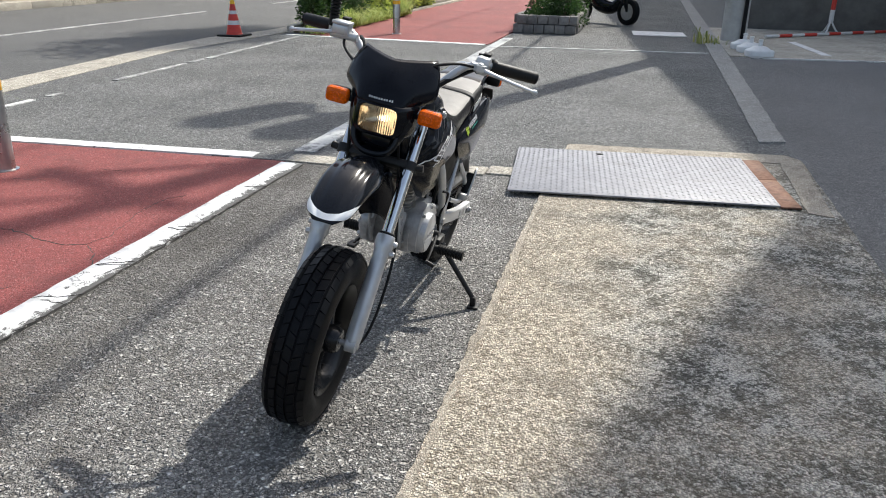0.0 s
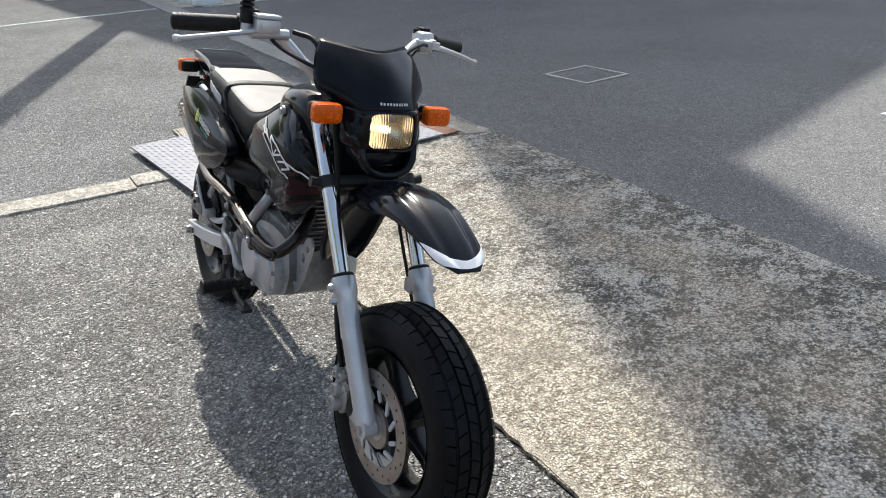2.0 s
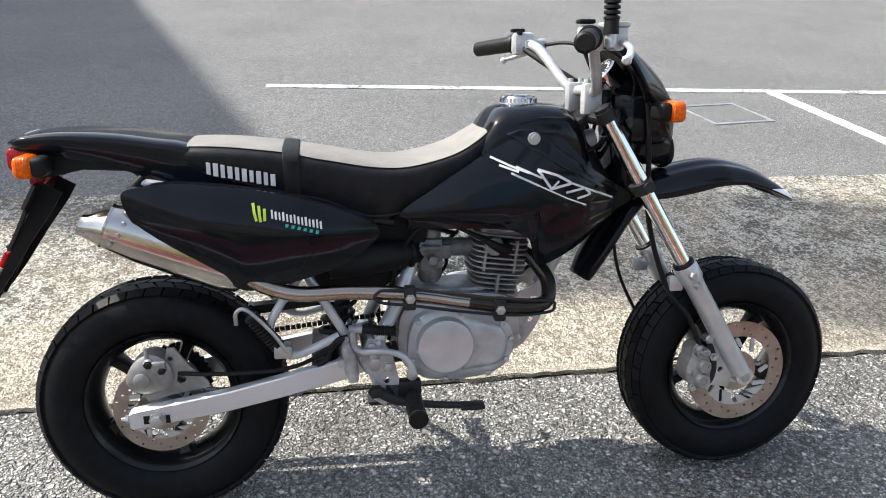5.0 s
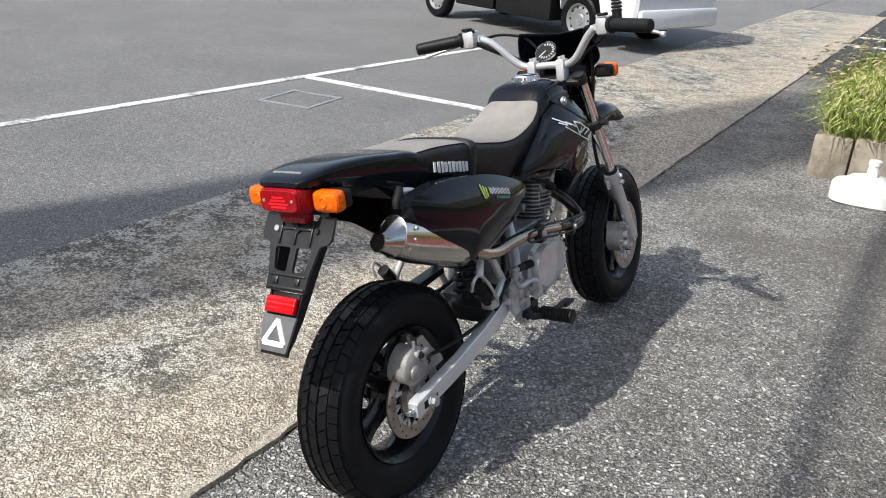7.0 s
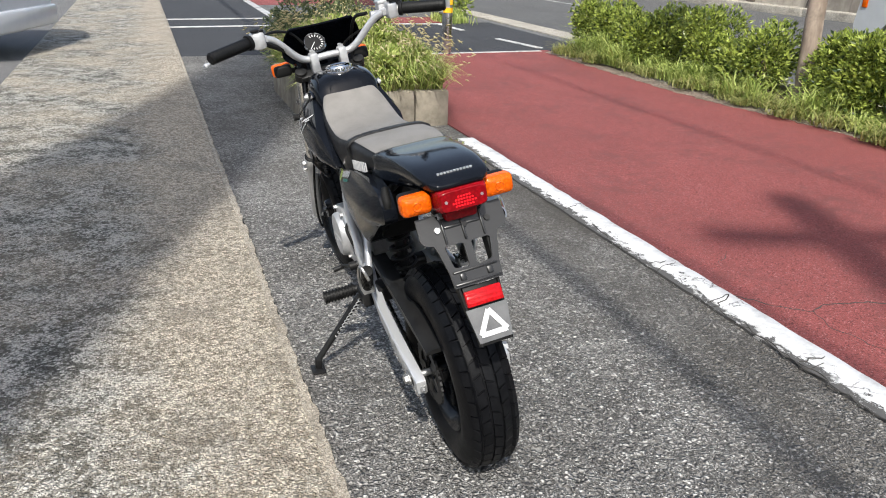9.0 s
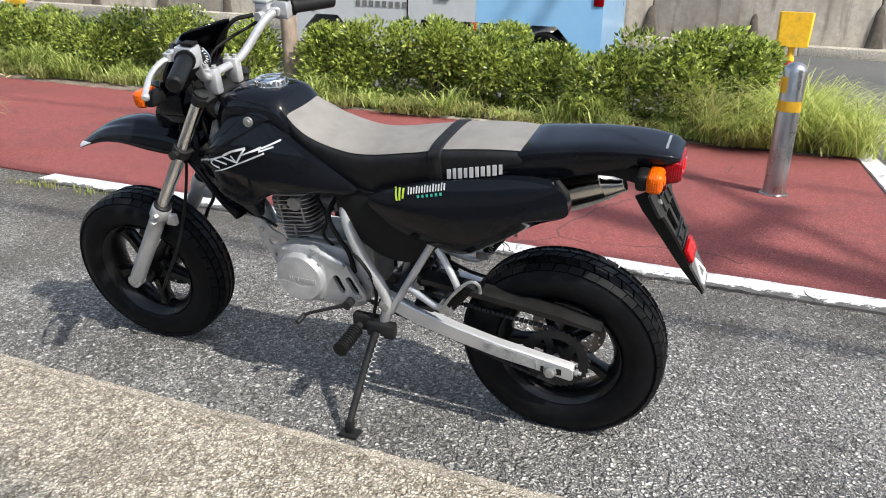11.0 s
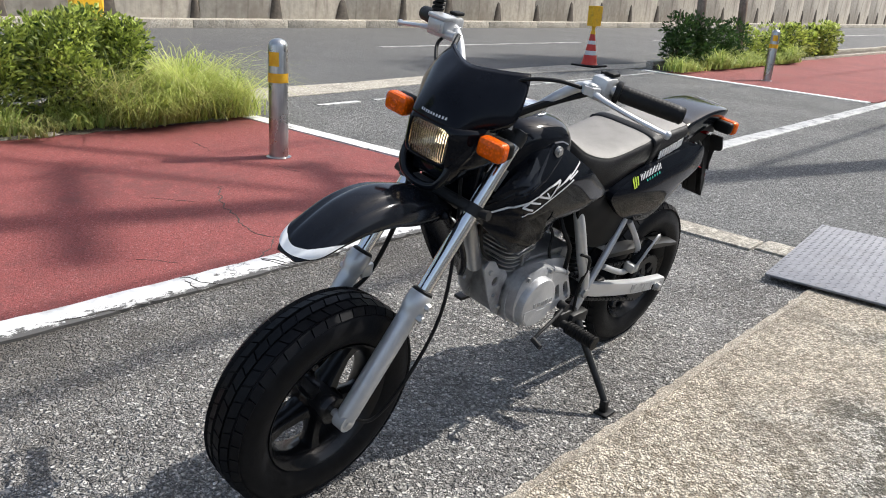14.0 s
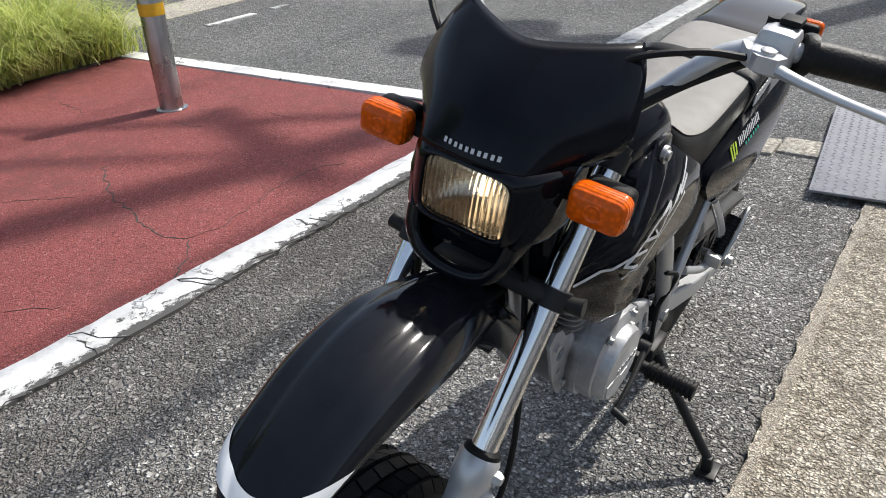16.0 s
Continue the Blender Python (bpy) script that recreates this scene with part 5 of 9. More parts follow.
    for k in range(12):
        a = 360 * k / 12
        rr = 0.048 + (R0 - 0.048) * 0.56
        cuts.append(slot(x + rr * math.cos(radians(a)), 0.25 + rr * math.sin(radians(a)), (R0 - 0.048) * (0.36 if k % 3 else 0.24), 0.0046, a + 32))
    holed(bm, ring_of(x, 0.25, R0 - 0.0004, 48), [ring_of(x, 0.25, 0.044, 30)] + cuts, y - 0.0028, y + 0.001)
    part("disc_carrier", fixed(bm), SILVER, rim, "slotted silver disc carrier")
    bm = bmesh.new()
    lathe(bm, [(0.028, y - 0.003), (0.046, y - 0.003), (0.046, y + 0.003), (0.028, y + 0.003)], 40, "y", closed=True, at=(x, 0, 0.25))
    part("disc_hub", fixed(bm), DISC_STEEL, rim)
    bm = bmesh.new()
    end = 0.106 if front else 0.116
    bar(bm, (x, -end, 0.25), (x, end, 0.25), 0.0085)
    for s in (-1, 1):
        bolt(bm, (x, s * (end - 0.004), 0.25), 0.011, 0.009, s)
    part("axle", fixed(bm), GALV, rim, "steel axle with hexagon nuts")
    return rim


wheel(0.0, False)
wheel(1.237, True)

# front fork
AXLE = Vector((1.237, 0, 0.25))
for s in (-1, 1):
    up = lambda d: AXLE + Vector((0, s * 0.092, 0)) + STEER_AXIS * d
    bm = bmesh.new()
    tube(bm, [up(-0.016), up(-0.010), up(0.02), up(0.25), up(0.262), up(0.27), up(0.30), up(0.306)], [0.012, 0.018, 0.0215, 0.0215, 0.0225, 0.026, 0.026, 0.0235], 20, smooth=False)
    lathe(bm, [(0.0, s * 0.078), (0.02, s * 0.078), (0.02, s * 0.106), (0.0, s * 0.106)], 20, "y", at=(AXLE.x, 0, AXLE.z))
    cube(bm, up(0.27).x - 0.048, up(0.27).x - 0.015, s * 0.084 - 0.008, s * 0.084 + 0.008, up(0.27).z - 0.028, up(0.27).z + 0.004, 0.004)
    slider = spart("fork_slider", bm, SILVER, "silver-grey fork leg")
    bm = bmesh.new()
    for d in (0.258, 0.285):
        lathe(bm, [(0.0, 0), (0.009, 0), (0.009, s * 0.03), (0.006, s * 0.035), (0.0, s * 0.035)], 6, "y", at=(up(d).x - 0.004, up(d).y, up(d).z))
    part("reflector_bolt", fixed(bm), GALV, slider)
    bm = bmesh.new()
    tube(bm, [up(0.303), up(0.305), up(0.311), up(0.314)], [0.0225, 0.0235, 0.0225, 0.018], 20, smooth=False)
    part("dust_seal", fixed(bm), SOFT_RUBBER, slider)
    bm = bmesh.new()
    bar(bm, up(0.3), up(0.684), 0.0165, 20)
    part("fork_tube", fixed(bm), CHROME, slider, "chromed inner fork tube")
    bm = bmesh.new()
    lathe(bm, [(0.0, 0.0), (0.017, 0.0), (0.017, 0.008), (0.0, 0.012)], 16, "z", at=(0, 0, 0))
    place(bm, bm.verts[:], Matrix.Translation(up(0.683)) @ STEER_AXIS.to_track_quat("Z", "Y").to_matrix().to_4x4())
    part("fork_cap", fixed(bm), BLACK_STEEL, slider)
for nm, d, mat_, lab, wid in (("lower_triple_clamp", 0.505, BLACK_STEEL, "black lower fork yoke", 0.024), ("upper_triple_clamp", 0.672, BLACK_STEEL, "black upper fork yoke", 0.022)):
    bm = bmesh.new()
    c = AXLE + STEER_AXIS * d
    q = STEER_AXIS.to_track_quat("Z", "Y").to_matrix().to_4x4()
    vs = cube(bm, -0.024, 0.022, -0.098, 0.098, -wid / 2, wid / 2, 0.008)
    for s in (-1, 1):
        rr = 0.0225 if d < 0.6 else 0.0195
        vs += lathe(bm, [(0.0, -wid * 0.5), (rr, -wid * 0.5), (rr, wid * 0.5), (0.0, wid * 0.5)], 20, "z", at=(0, s * 0.092, 0))
    vs += cube(bm, -0.075, -0.02, -0.045, 0.045, -wid / 2, wid / 2, 0.008)
    if d < 0.6:
        for s in (-1, 1):
            vs += bar(bm, (0.0, s * 0.108, 0.0), (0.0, s * 0.132, 0.004), 0.009, 10, 0.011)
    rot = Matrix.Translation(c) @ Matrix.Rotation(-math.atan2(0.524, 0.852), 4, "Y")
    place(bm, bm.verts[:], rot)
    spart(nm, bm, mat_, lab)
bm = bmesh.new()
steer0 = AXLE + STEER_AXIS * 0.49 + Vector((-0.055, 0, -0.02))
bar(bm, steer0, steer0 + STEER_AXIS * 0.17, 0.031, 20)
bar(bm, steer0 + STEER_AXIS * 0.005, steer0 + STEER_AXIS * 0.02, 0.036, 20)
bar(bm, steer0 + STEER_AXIS * 0.15, steer0 + STEER_AXIS * 0.165, 0.036, 20)
bpart("head_tube", bm, BLACK_STEEL, "black steering head tube")

# front fender
FENDER = spline([(0.965, 0, 0.668), (1.03, 0, 0.697), (1.10, 0, 0.716), (1.17, 0, 0.722), (1.24, 0, 0.708), (1.30, 0, 0.680), (1.343, 0, 0.650), (1.368, 0, 0.626)], 5)
FEND_W = [p.x for p in spline([(0.045, 0, 0), (0.052, 0, 0), (0.062, 0, 0), (0.068, 0, 0), (0.067, 0, 0), (0.062, 0, 0), (0.054, 0, 0), (0.026, 0, 0)], 5)]
FEND_D = [p.x for p in spline([(0.03, 0, 0), (0.055, 0, 0), (0.06, 0, 0), (0.052, 0, 0), (0.04, 0, 0), (0.028, 0, 0), (0.016, 0, 0), (0.002, 0, 0)], 5)]


def fender_point(u, w, lift=0.0):
    """u along the fender from its mount to its tip, w from -1 to 1 across it."""
    f = min(max(u, 0.0), 0.9999) * (len(FENDER) - 1)
    i, t = int(f), f - int(f)
    p, q = FENDER[i], FENDER[min(i + 1, len(FENDER) - 1)]
    d = (q - p).normalized()
    nrm = Vector((-d.z, 0, d.x))
    wide = FEND_W[i] + (FEND_W[min(i + 1, len(FEND_W) - 1)] - FEND_W[i]) * t
    drop = FEND_D[i] + (FEND_D[min(i + 1, len(FEND_D) - 1)] - FEND_D[i]) * t
    groove = 0.006 * math.exp(-((abs(w) - 0.38) / 0.09) ** 2) * min(1, (1 - u) * 4)
    return p.lerp(q, t) + Vector((0, wide * math.sin(w * 1.45) / math.sin(1.45), 0)) + nrm * (lift - groove - drop * abs(w) ** 2.6)


bm = bmesh.new()
rows = [[bm.verts.new(fender_point(i / 40, j / 10)) for j in range(-10, 11)] for i in range(41)]
for a, b in zip(rows, rows[1:]):
    for j in range(20):
        bm.faces.new((a[j], b[j], b[j + 1], a[j + 1]))
fender = spart("front_fender", bm, SCUFFED, "glossy black front fender with a white reflective tip", smooth=60)
sol = fender.modifiers.new("thickness", "SOLIDIFY")
sol.thickness, sol.offset = 0.0035, -1
bm = bmesh.new()
rows = []
for i in range(9):
    rows.append([bm.verts.new(fender_point((0.905 - 0.19 * abs(j / 12) ** 1.8) + (0.975 - 0.06 * abs(j / 12) ** 2.0 - (0.905 - 0.19 * abs(j / 12) ** 1.8)) * i / 8, j / 12 * 0.97, 0.0015)) for j in range(-12, 13)])
for a, b in zip(rows, rows[1:]):
    for j in range(24):
        bm.faces.new((a[j], b[j], b[j + 1], a[j + 1]))
part("reflective_tip", fixed(bm), REFLECT_WHITE, fender, "white reflective crescent", 60)
bm = bmesh.new()
path = spline([(1.03, 0, 0.66), (0.985, 0, 0.615), (0.95, 0, 0.565), (0.922, 0, 0.515), (0.905, 0, 0.478)], 4)
loops = []
for i, p in enumerate(path):
    f = i / (len(path) - 1)
    w = 0.052 + 0.012 * math.sin(f * 2.6) - 0.02 * f ** 3
    loops.append([(p.x - 0.012 - 0.02 * (1 - abs(j / 6) ** 2), p.y + w * j / 6, p.z - 0.006 * abs(j / 6) ** 2) for j in range(-6, 7)])
rows = [[bm.verts.new(q) for q in loop] for loop in loops]
for a, b in zip(rows, rows[1:]):
    for j in range(12):
        bm.faces.new((a[j], b[j], b[j + 1], a[j + 1]))
rear_fl = spart("fender_flap", bm, SATIN, "black inner mud flap behind the fork", smooth=60)
sol = rear_fl.modifiers.new("thickness", "SOLIDIFY")
sol.thickness = 0.012


# headlight cowl: half of its grid, from the middle to the rear edge, top row first
COWL = [[(0.962, 0.0, 0.953), (0.941, 0.050, 0.957), (0.914, 0.088, 0.962), (0.898, 0.100, 0.963)],
        [(1.000, 0.0, 0.926), (0.974, 0.056, 0.928), (0.944, 0.097, 0.933), (0.917, 0.116, 0.937)],
        [(1.030, 0.0, 0.893), (1.008, 0.057, 0.894), (0.974, 0.097, 0.896), (0.940, 0.127, 0.897)],
        [(1.046, 0.0, 0.867), (1.029, 0.055, 0.867), (1.003, 0.083, 0.868), (0.953, 0.124, 0.870)],
        [(1.053, 0.0, 0.847), (1.045, 0.050, 0.846), (1.028, 0.068, 0.845), (0.962, 0.100, 0.847)]]
_across = []
for row in COWL:
    full = [(x, -y, z) for x, y, z in row[:0:-1]] + row
    _across.append([p + Vector((0, -0.004, 0)) for p in spline(full, 4)])
_down = [spline([row[k] for row in _across], 4) for k in range(len(_across[0]))]


def cowl_point(v, y, lift=0.0):
    """A point of the cowl's skin: v from 0 (top) to 1, y across it."""
    i = min(int(v * (len(_down[0]) - 1) + 0.5), len(_down[0]) - 1)
    row = [col[i] for col in _down]
    for a, b in zip(row, row[1:]):
        if a.y <= y <= b.y:
            return a.lerp(b, (y - a.y) / max(b.y - a.y, 1e-6)) + Vector((lift, 0, lift * 0.6))
    return row[0] + Vector((lift, 0, 0))


bm = bmesh.new()
rows = [[bm.verts.new(col[i]) for col in _down] for i in range(len(_down[0]))]
for a, b in zip(rows, rows[1:]):
    for j in range(len(a) - 1):
        bm.faces.new((a[j], a[j + 1], b[j + 1], b[j]))
cowl = spart("headlight_cowl", bm, SATIN, "black number-plate style headlight cowl", smooth=40)
sol = cowl.modifiers.new("thickness", "SOLIDIFY")
sol.thickness, sol.offset = 0.004, -1
bm = bmesh.new()
for k in range(5):
    for q, tall in ((-0.0034, 0.0), (0.0030, 0.005)):
        y = (k - 2) * 0.0136 + q
        a = [cowl_point(0.795 + tall, y + dy, 0.0022) for dy in (-0.0018, 0.0018)]
        b = [cowl_point(0.885, y + dy, 0.0022) for dy in (-0.0018, 0.0018)]
        bm.faces.new([bm.verts.new(p) for p in (a[0], a[1], b[1], b[0])])
part("maker_mark", bm, DECAL_WHITE, cowl, "small white bars", None)


def round_box(x, half, z0, z1, n=40, p=0.32):
    """A ring with rounded corners that looks forward."""
    c, h = (z0 + z1) / 2, (z1 - z0) / 2
    out = []
    for k in range(n):
        a = 2 * math.pi * k / n
        u, v = math.cos(a), math.sin(a)
        out.append((x, half * math.copysign(abs(u) ** p, u), c + h * math.copysign(abs(v) ** p, v)))
    return out


# lamp housing that carries on the cowl's sides, with a recess for the lamp
bm = bmesh.new()
rings(bm, [round_box(0.945, 0.088, 0.762, 0.860), round_box(1.005, 0.086, 0.760, 0.856), round_box(1.034, 0.072, 0.758, 0.852), round_box(1.045, 0.062, 0.760, 0.849),
           round_box(1.050, 0.056, 0.764, 0.846), round_box(1.051, 0.0525, 0.768, 0.842), round_box(1.049, 0.0505, 0.770, 0.840), round_box(1.034, 0.0495, 0.771, 0.839)], cap1=False)
housing = spart("lamp_housing", bm, GLOSS, "black headlight housing", smooth=50)
bm = bmesh.new()
rings(bm, [round_box(1.035, 0.0498, 0.7708, 0.8392), round_box(1.020, 0.044, 0.776, 0.834), round_box(1.004, 0.033, 0.785, 0.826, p=0.7), round_box(0.997, 0.015, 0.798, 0.813, p=1.0)], cap0=False)
bmesh.ops.recalc_face_normals(bm, faces=bm.faces[:])
bmesh.ops.reverse_faces(bm, faces=bm.faces[:])
part("headlight_reflector", bm, REFLECTOR, housing, "bright lamp reflector with a faint glow of its own for the bulb's light", 60)
bm = bmesh.new()
lathe(bm, [(0.0, 0.998), (0.006, 0.999), (0.0078, 1.010), (0.005, 1.018), (0.0, 1.020)], 16, "x", at=(0, 0.004, 0.802))
part("bulb", fixed(bm), BULB, housing, "glowing warm bulb")
bm = bmesh.new()
rings(bm, [round_box(1.040, 0.0500, 0.7706, 0.8394), round_box(1.0475, 0.0502, 0.7704, 0.8396), round_box(1.0505, 0.047, 0.774, 0.836), round_box(1.0525, 0.035, 0.784, 0.826), round_box(1.053, 0.015, 0.797, 0.814)])
lens = part("headlight_lens", fixed(bm), HEAD_GLASS, housing, "ribbed clear glass lens", 60)
lens.visible_shadow = False
# chin below the lamp: two tapering cheeks and a bar, open in the middle
bm = bmesh.new()
for s in (-1, 1):
    rings(bm, [[(x0, s * (y - 0.004), z), (x1 - 0.012, s * y, z), (x1, s * (y - 0.012), z), (x1 - 0.004, s * (y - 0.018), z), (x1 - 0.016, s * (y - 0.008), z), (x0, s * (y - 0.010), z)]
               for z, x0, x1, y in ((0.855, 0.945, 1.0, 0.092), (0.80, 0.948, 1.03, 0.086), (0.768, 0.955, 1.048, 0.074), (0.745, 0.966, 1.053, 0.065), (0.728, 0.980, 1.054, 0.054), (0.718, 0.995, 1.050, 0.042))])
tube(bm, [(1.040, -0.060, 0.768), (1.047, -0.056, 0.745), (1.050, -0.043, 0.726), (1.051, -0.022, 0.7165), (1.051, 0, 0.714), (1.051, 0.022, 0.7165), (1.050, 0.043, 0.726), (1.047, 0.056, 0.745), (1.040, 0.060, 0.768)], 0.0085, 10, 4)
cube(bm, 0.94, 0.958, -0.075, 0.075, 0.675, 0.77, 0.004)
cube(bm, 0.985, 1.030, -0.045, 0.045, 0.728, 0.762, 0.006)
spart("cowl_chin", bm, GLOSS, "open black chin below the headlight", smooth=50)


def indicator(at, s, front):
    """A turn signal that reaches out to the side s."""
    x, y, z = at
    sp = spart if front else bpart
    d = 1 if front else -1
    bm = bmesh.new()
    tube(bm, [(x - d * 0.02, y - s * 0.075, z - 0.012), (x - d * 0.015, y - s * 0.04, z - 0.008), (x - d * 0.012, y - s * 0.01, z)], [0.008, 0.008, 0.011], 8, 3)
    cube(bm, min(x - d * 0.034, x - d * 0.008), max(x - d * 0.034, x - d * 0.008), y - 0.027, y + 0.027, z - 0.0178, z + 0.0178, 0.009, 3)
    body = sp("indicator", bm, BLACK_TRIM, "turn signal with an amber lens")
    bm = bmesh.new()
    cube(bm, min(x - d * 0.013, x + d * 0.020), max(x - d * 0.013, x + d * 0.020), y - 0.031, y + 0.031, z - 0.0205, z + 0.0205, 0.0115, 4)
    part("amber_lens", fixed(bm), AMBER, body, "amber ribbed lens")
    bm = bmesh.new()
    lathe(bm, [(0.0, x + d * 0.0205), (0.010, x + d * 0.0205), (0.0085, x + d * 0.0225), (0.006, x + d * 0.0205), (0.0, x + d * 0.0225)], 16, "x", at=(0, y, z))
    part("lens_boss", fixed(bm), AMBER, body)
    return body


indicator((1.005, 0.128, 0.832), 1, True)
indicator((1.005, -0.128, 0.832), -1, True)
indicator((-0.184, 0.084, 0.747), 1, False)
indicator((-0.184, -0.085, 0.745), -1, False)

# handlebar
bm = bmesh.new()
half_bar = [(0.872, 0.0, 0.868), (0.872, 0.06, 0.868), (0.862, 0.095, 0.885), (0.836, 0.14, 0.935), (0.820, 0.17, 0.958), (0.797, 0.215, 0.966), (0.735, 0.345, 0.955)]
tube(bm, [(x, -y, z) for x, y, z in half_bar[:0:-1]] + half_bar, 0.0108, 14, 5)
handlebar = spart("handlebar", bm, SILVER, "silver-grey one-piece handlebar")
for s in (-1, 1):
    g0, g1 = Vector((0.793, s * 0.225, 0.966)), Vector((0.735, s * 0.348, 0.955))
    bm = bmesh.new()
    along = [(0.0, 0.020), (0.03, 0.022), (0.08, 0.022), (0.09, 0.0165)]
    for k in range(14):
        f = 0.15 + 0.056 * k
        along += [(f, 0.0173), (f + 0.010, 0.0175), (f + 0.040, 0.0175), (f + 0.050, 0.0173)]
    along += [(0.95, 0.0165), (1.0, 0.0175), (1.03, 0.013)]
    tube(bm, [g0.lerp(g1, f) for f, r in along], [r for f, r in along], 18, smooth=False)
    part("grip", fixed(bm), SOFT_RUBBER, handlebar, "black finely ribbed rubber grip")
    bm = bmesh.new()
    piv = Vector((0.842, s * 0.196, 0.962))
    tube(bm, [piv, (0.852, s * 0.235, 0.957), (0.842, s * 0.285, 0.947), (0.818, s * 0.335, 0.935), (0.805, s * 0.358, 0.930)], [0.010, 0.0075, 0.0065, 0.0065, 0.0055], 10, 5, flat=0.75)
    tube(bm, [(0.804, s * 0.354, 0.930), (0.801, s * 0.362, 0.928), (0.799, s * 0.366, 0.927)], [0.006, 0.0085, 0.005], 10, 2)
    part("lever", fixed(bm), SILVER, handlebar, "silver hand lever")
    bm = bmesh.new()
    c = Vector((0.802, s * 0.207, 0.966))
    if s > 0:
        v = cube(bm, -0.024, 0.024, -0.024, 0.016, -0.026, 0.024, 0.010)
        place(bm, v, Matrix.Translation(c))
        v = cube(bm, 0.01, 0.052, -0.022, 0.004, -0.012, 0.008, 0.004)
        place(bm, v, Matrix.Translation(c))
    else:
        v = cube(bm, -0.022, 0.022, -0.012, 0.02, -0.024, 0.022, 0.008)
        place(bm, v, Matrix.Translation(c))
        v = cube(bm, 0.01, 0.052, -0.004, 0.022, -0.012, 0.008, 0.004)
        place(bm, v, Matrix.Translation(c))
    part("switch_box", fixed(bm), ALLOY, handlebar, "alloy switch housing")
    bm = bmesh.new()
    prism(bm, [(0.800, s * 0.176), (0.822, s * 0.172), (0.846, s * 0.182), (0.860, s * 0.196), (0.858, s * 0.216), (0.842, s * 0.222), (0.826, s * 0.206), (0.802, s * 0.196)][::s], 0.955, 0.971)
    perch = part("lever_perch", fixed(bm), SILVER, handlebar, "pale alloy lever perch")
    bm = bmesh.new()
    lathe(bm, [(0.0, 0.968), (0.008, 0.968), (0.008, 0.975), (0.005, 0.977), (0.0, 0.977)], 10, "z", at=(0.846, s * 0.203, 0))
    part("pivot_bolt", fixed(bm), GALV, perch)
    bm = bmesh.new()
    cube(bm, 0.776, 0.806, s * 0.207 - 0.010, s * 0.207 + 0.012, 0.990, 0.998, 0.003)
    part("switch_button", fixed(bm), BLACK_TRIM, handlebar, "small switch on the housing")
# brake master cylinder and mirror boot on the right bar
bm = bmesh.new()
cube(bm, 0.828, 0.866, -0.222, -0.174, 0.958, 0.985, 0.004)
cube(bm, 0.826, 0.868, -0.224, -0.172, 0.985, 0.994, 0.003)
cube(bm, 0.866, 0.8675, -0.214, -0.182, 0.963, 0.981, 0.0005)
bar(bm, (0.846, -0.228, 0.955), (0.846, -0.150, 0.957), 0.011)
bar(bm, (0.828, -0.232, 0.95), (0.828, -0.232, 0.976), 0.011)
part("master_cylinder", fixed(bm), SILVER, handlebar, "silver square brake reservoir")
bm = bmesh.new()
bar(bm, (0.828, -0.232, 0.972), (0.828, -0.232, 0.998), 0.0135, 16, 0.0125)
z = 0.995
while z < 1.07:
    lathe(bm, [(0.008, z), (0.0145, z + 0.002), (0.0145, z + 0.006), (0.0105, z + 0.0085), (0.0, z + 0.0085)], 16, "z", at=(0.828, -0.232, 0))
    z += 0.009
bar(bm, (0.828, -0.232, 1.06), (0.828, -0.232, 1.13), 0.006)
part("mirror_boot", fixed(bm), SOFT_RUBBER, handlebar, "black ribbed rubber boot on the mirror stem")
bm = bmesh.new()
bar(bm, (0.79, 0.19, 0.983), (0.79, 0.19, 0.993), 0.007)
part("choke_knob", fixed(bm), BLACK_TRIM, handlebar)
for s in (-1, 1):
    bm = bmesh.new()
    cube(bm, 0.852, 0.892, s * 0.045 - 0.013, s * 0.045 + 0.013, 0.822, 0.884, 0.006)
    bar(bm, (0.861, s * 0.045, 0.88), (0.861, s * 0.045, 0.892), 0.006, 8)
    bar(bm, (0.883, s * 0.045, 0.88), (0.883, s * 0.045, 0.892), 0.006, 8)
    spart("bar_clamp", bm, ALLOY, "alloy handlebar clamp")
bm = bmesh.new()
v = lathe(bm, [(0.0, -0.045), (0.028, -0.045), (0.034, -0.03), (0.036, 0.0), (0.033, 0.004), (0.031, 0.001), (0.0, 0.001)], 28, "z")
SPEEDO = Matrix.Translation((0.918, 0.022, 0.905)) @ Matrix.Rotation(radians(-48), 4, "Y")
place(bm, v, SPEEDO)
speedo = spart("speedometer", bm, CHROME, "round speedometer in a chrome ring")
bm = bmesh.new()
place(bm, lathe(bm, [(0.0, 0.0), (0.0305, 0.0), (0.0305, 0.0022), (0.0, 0.0022)], 28, "z"), SPEEDO)
part("dial", fixed(bm), BLACK_TRIM, speedo, "black dial")
bm = bmesh.new()
for k in range(13):
    a = radians(-220 + 20 * k)
    place(bm, cube(bm, 0.020, 0.027, -0.0012, 0.0012, 0.0022, 0.0032), SPEEDO @ Matrix.Rotation(a, 4, "Z"))
place(bm, cube(bm, 0.0, 0.022, -0.001, 0.001, 0.0032, 0.0042), SPEEDO @ Matrix.Rotation(radians(140), 4, "Z"))
part("tick_mark", bm, DECAL_WHITE, speedo)["kind"] = "stuff"
bm = bmesh.new()
v = lathe(bm, [(0.0, 0.0), (0.014, 0.0), (0.014, 0.014), (0.0, 0.016)], 16, "z", at=(0.0, 0.0, 0.0))
place(bm, v, Matrix.Translation((0.905, -0.03, 0.857)))
spart("ignition_switch", bm, BLACK_TRIM, "black ignition lock")

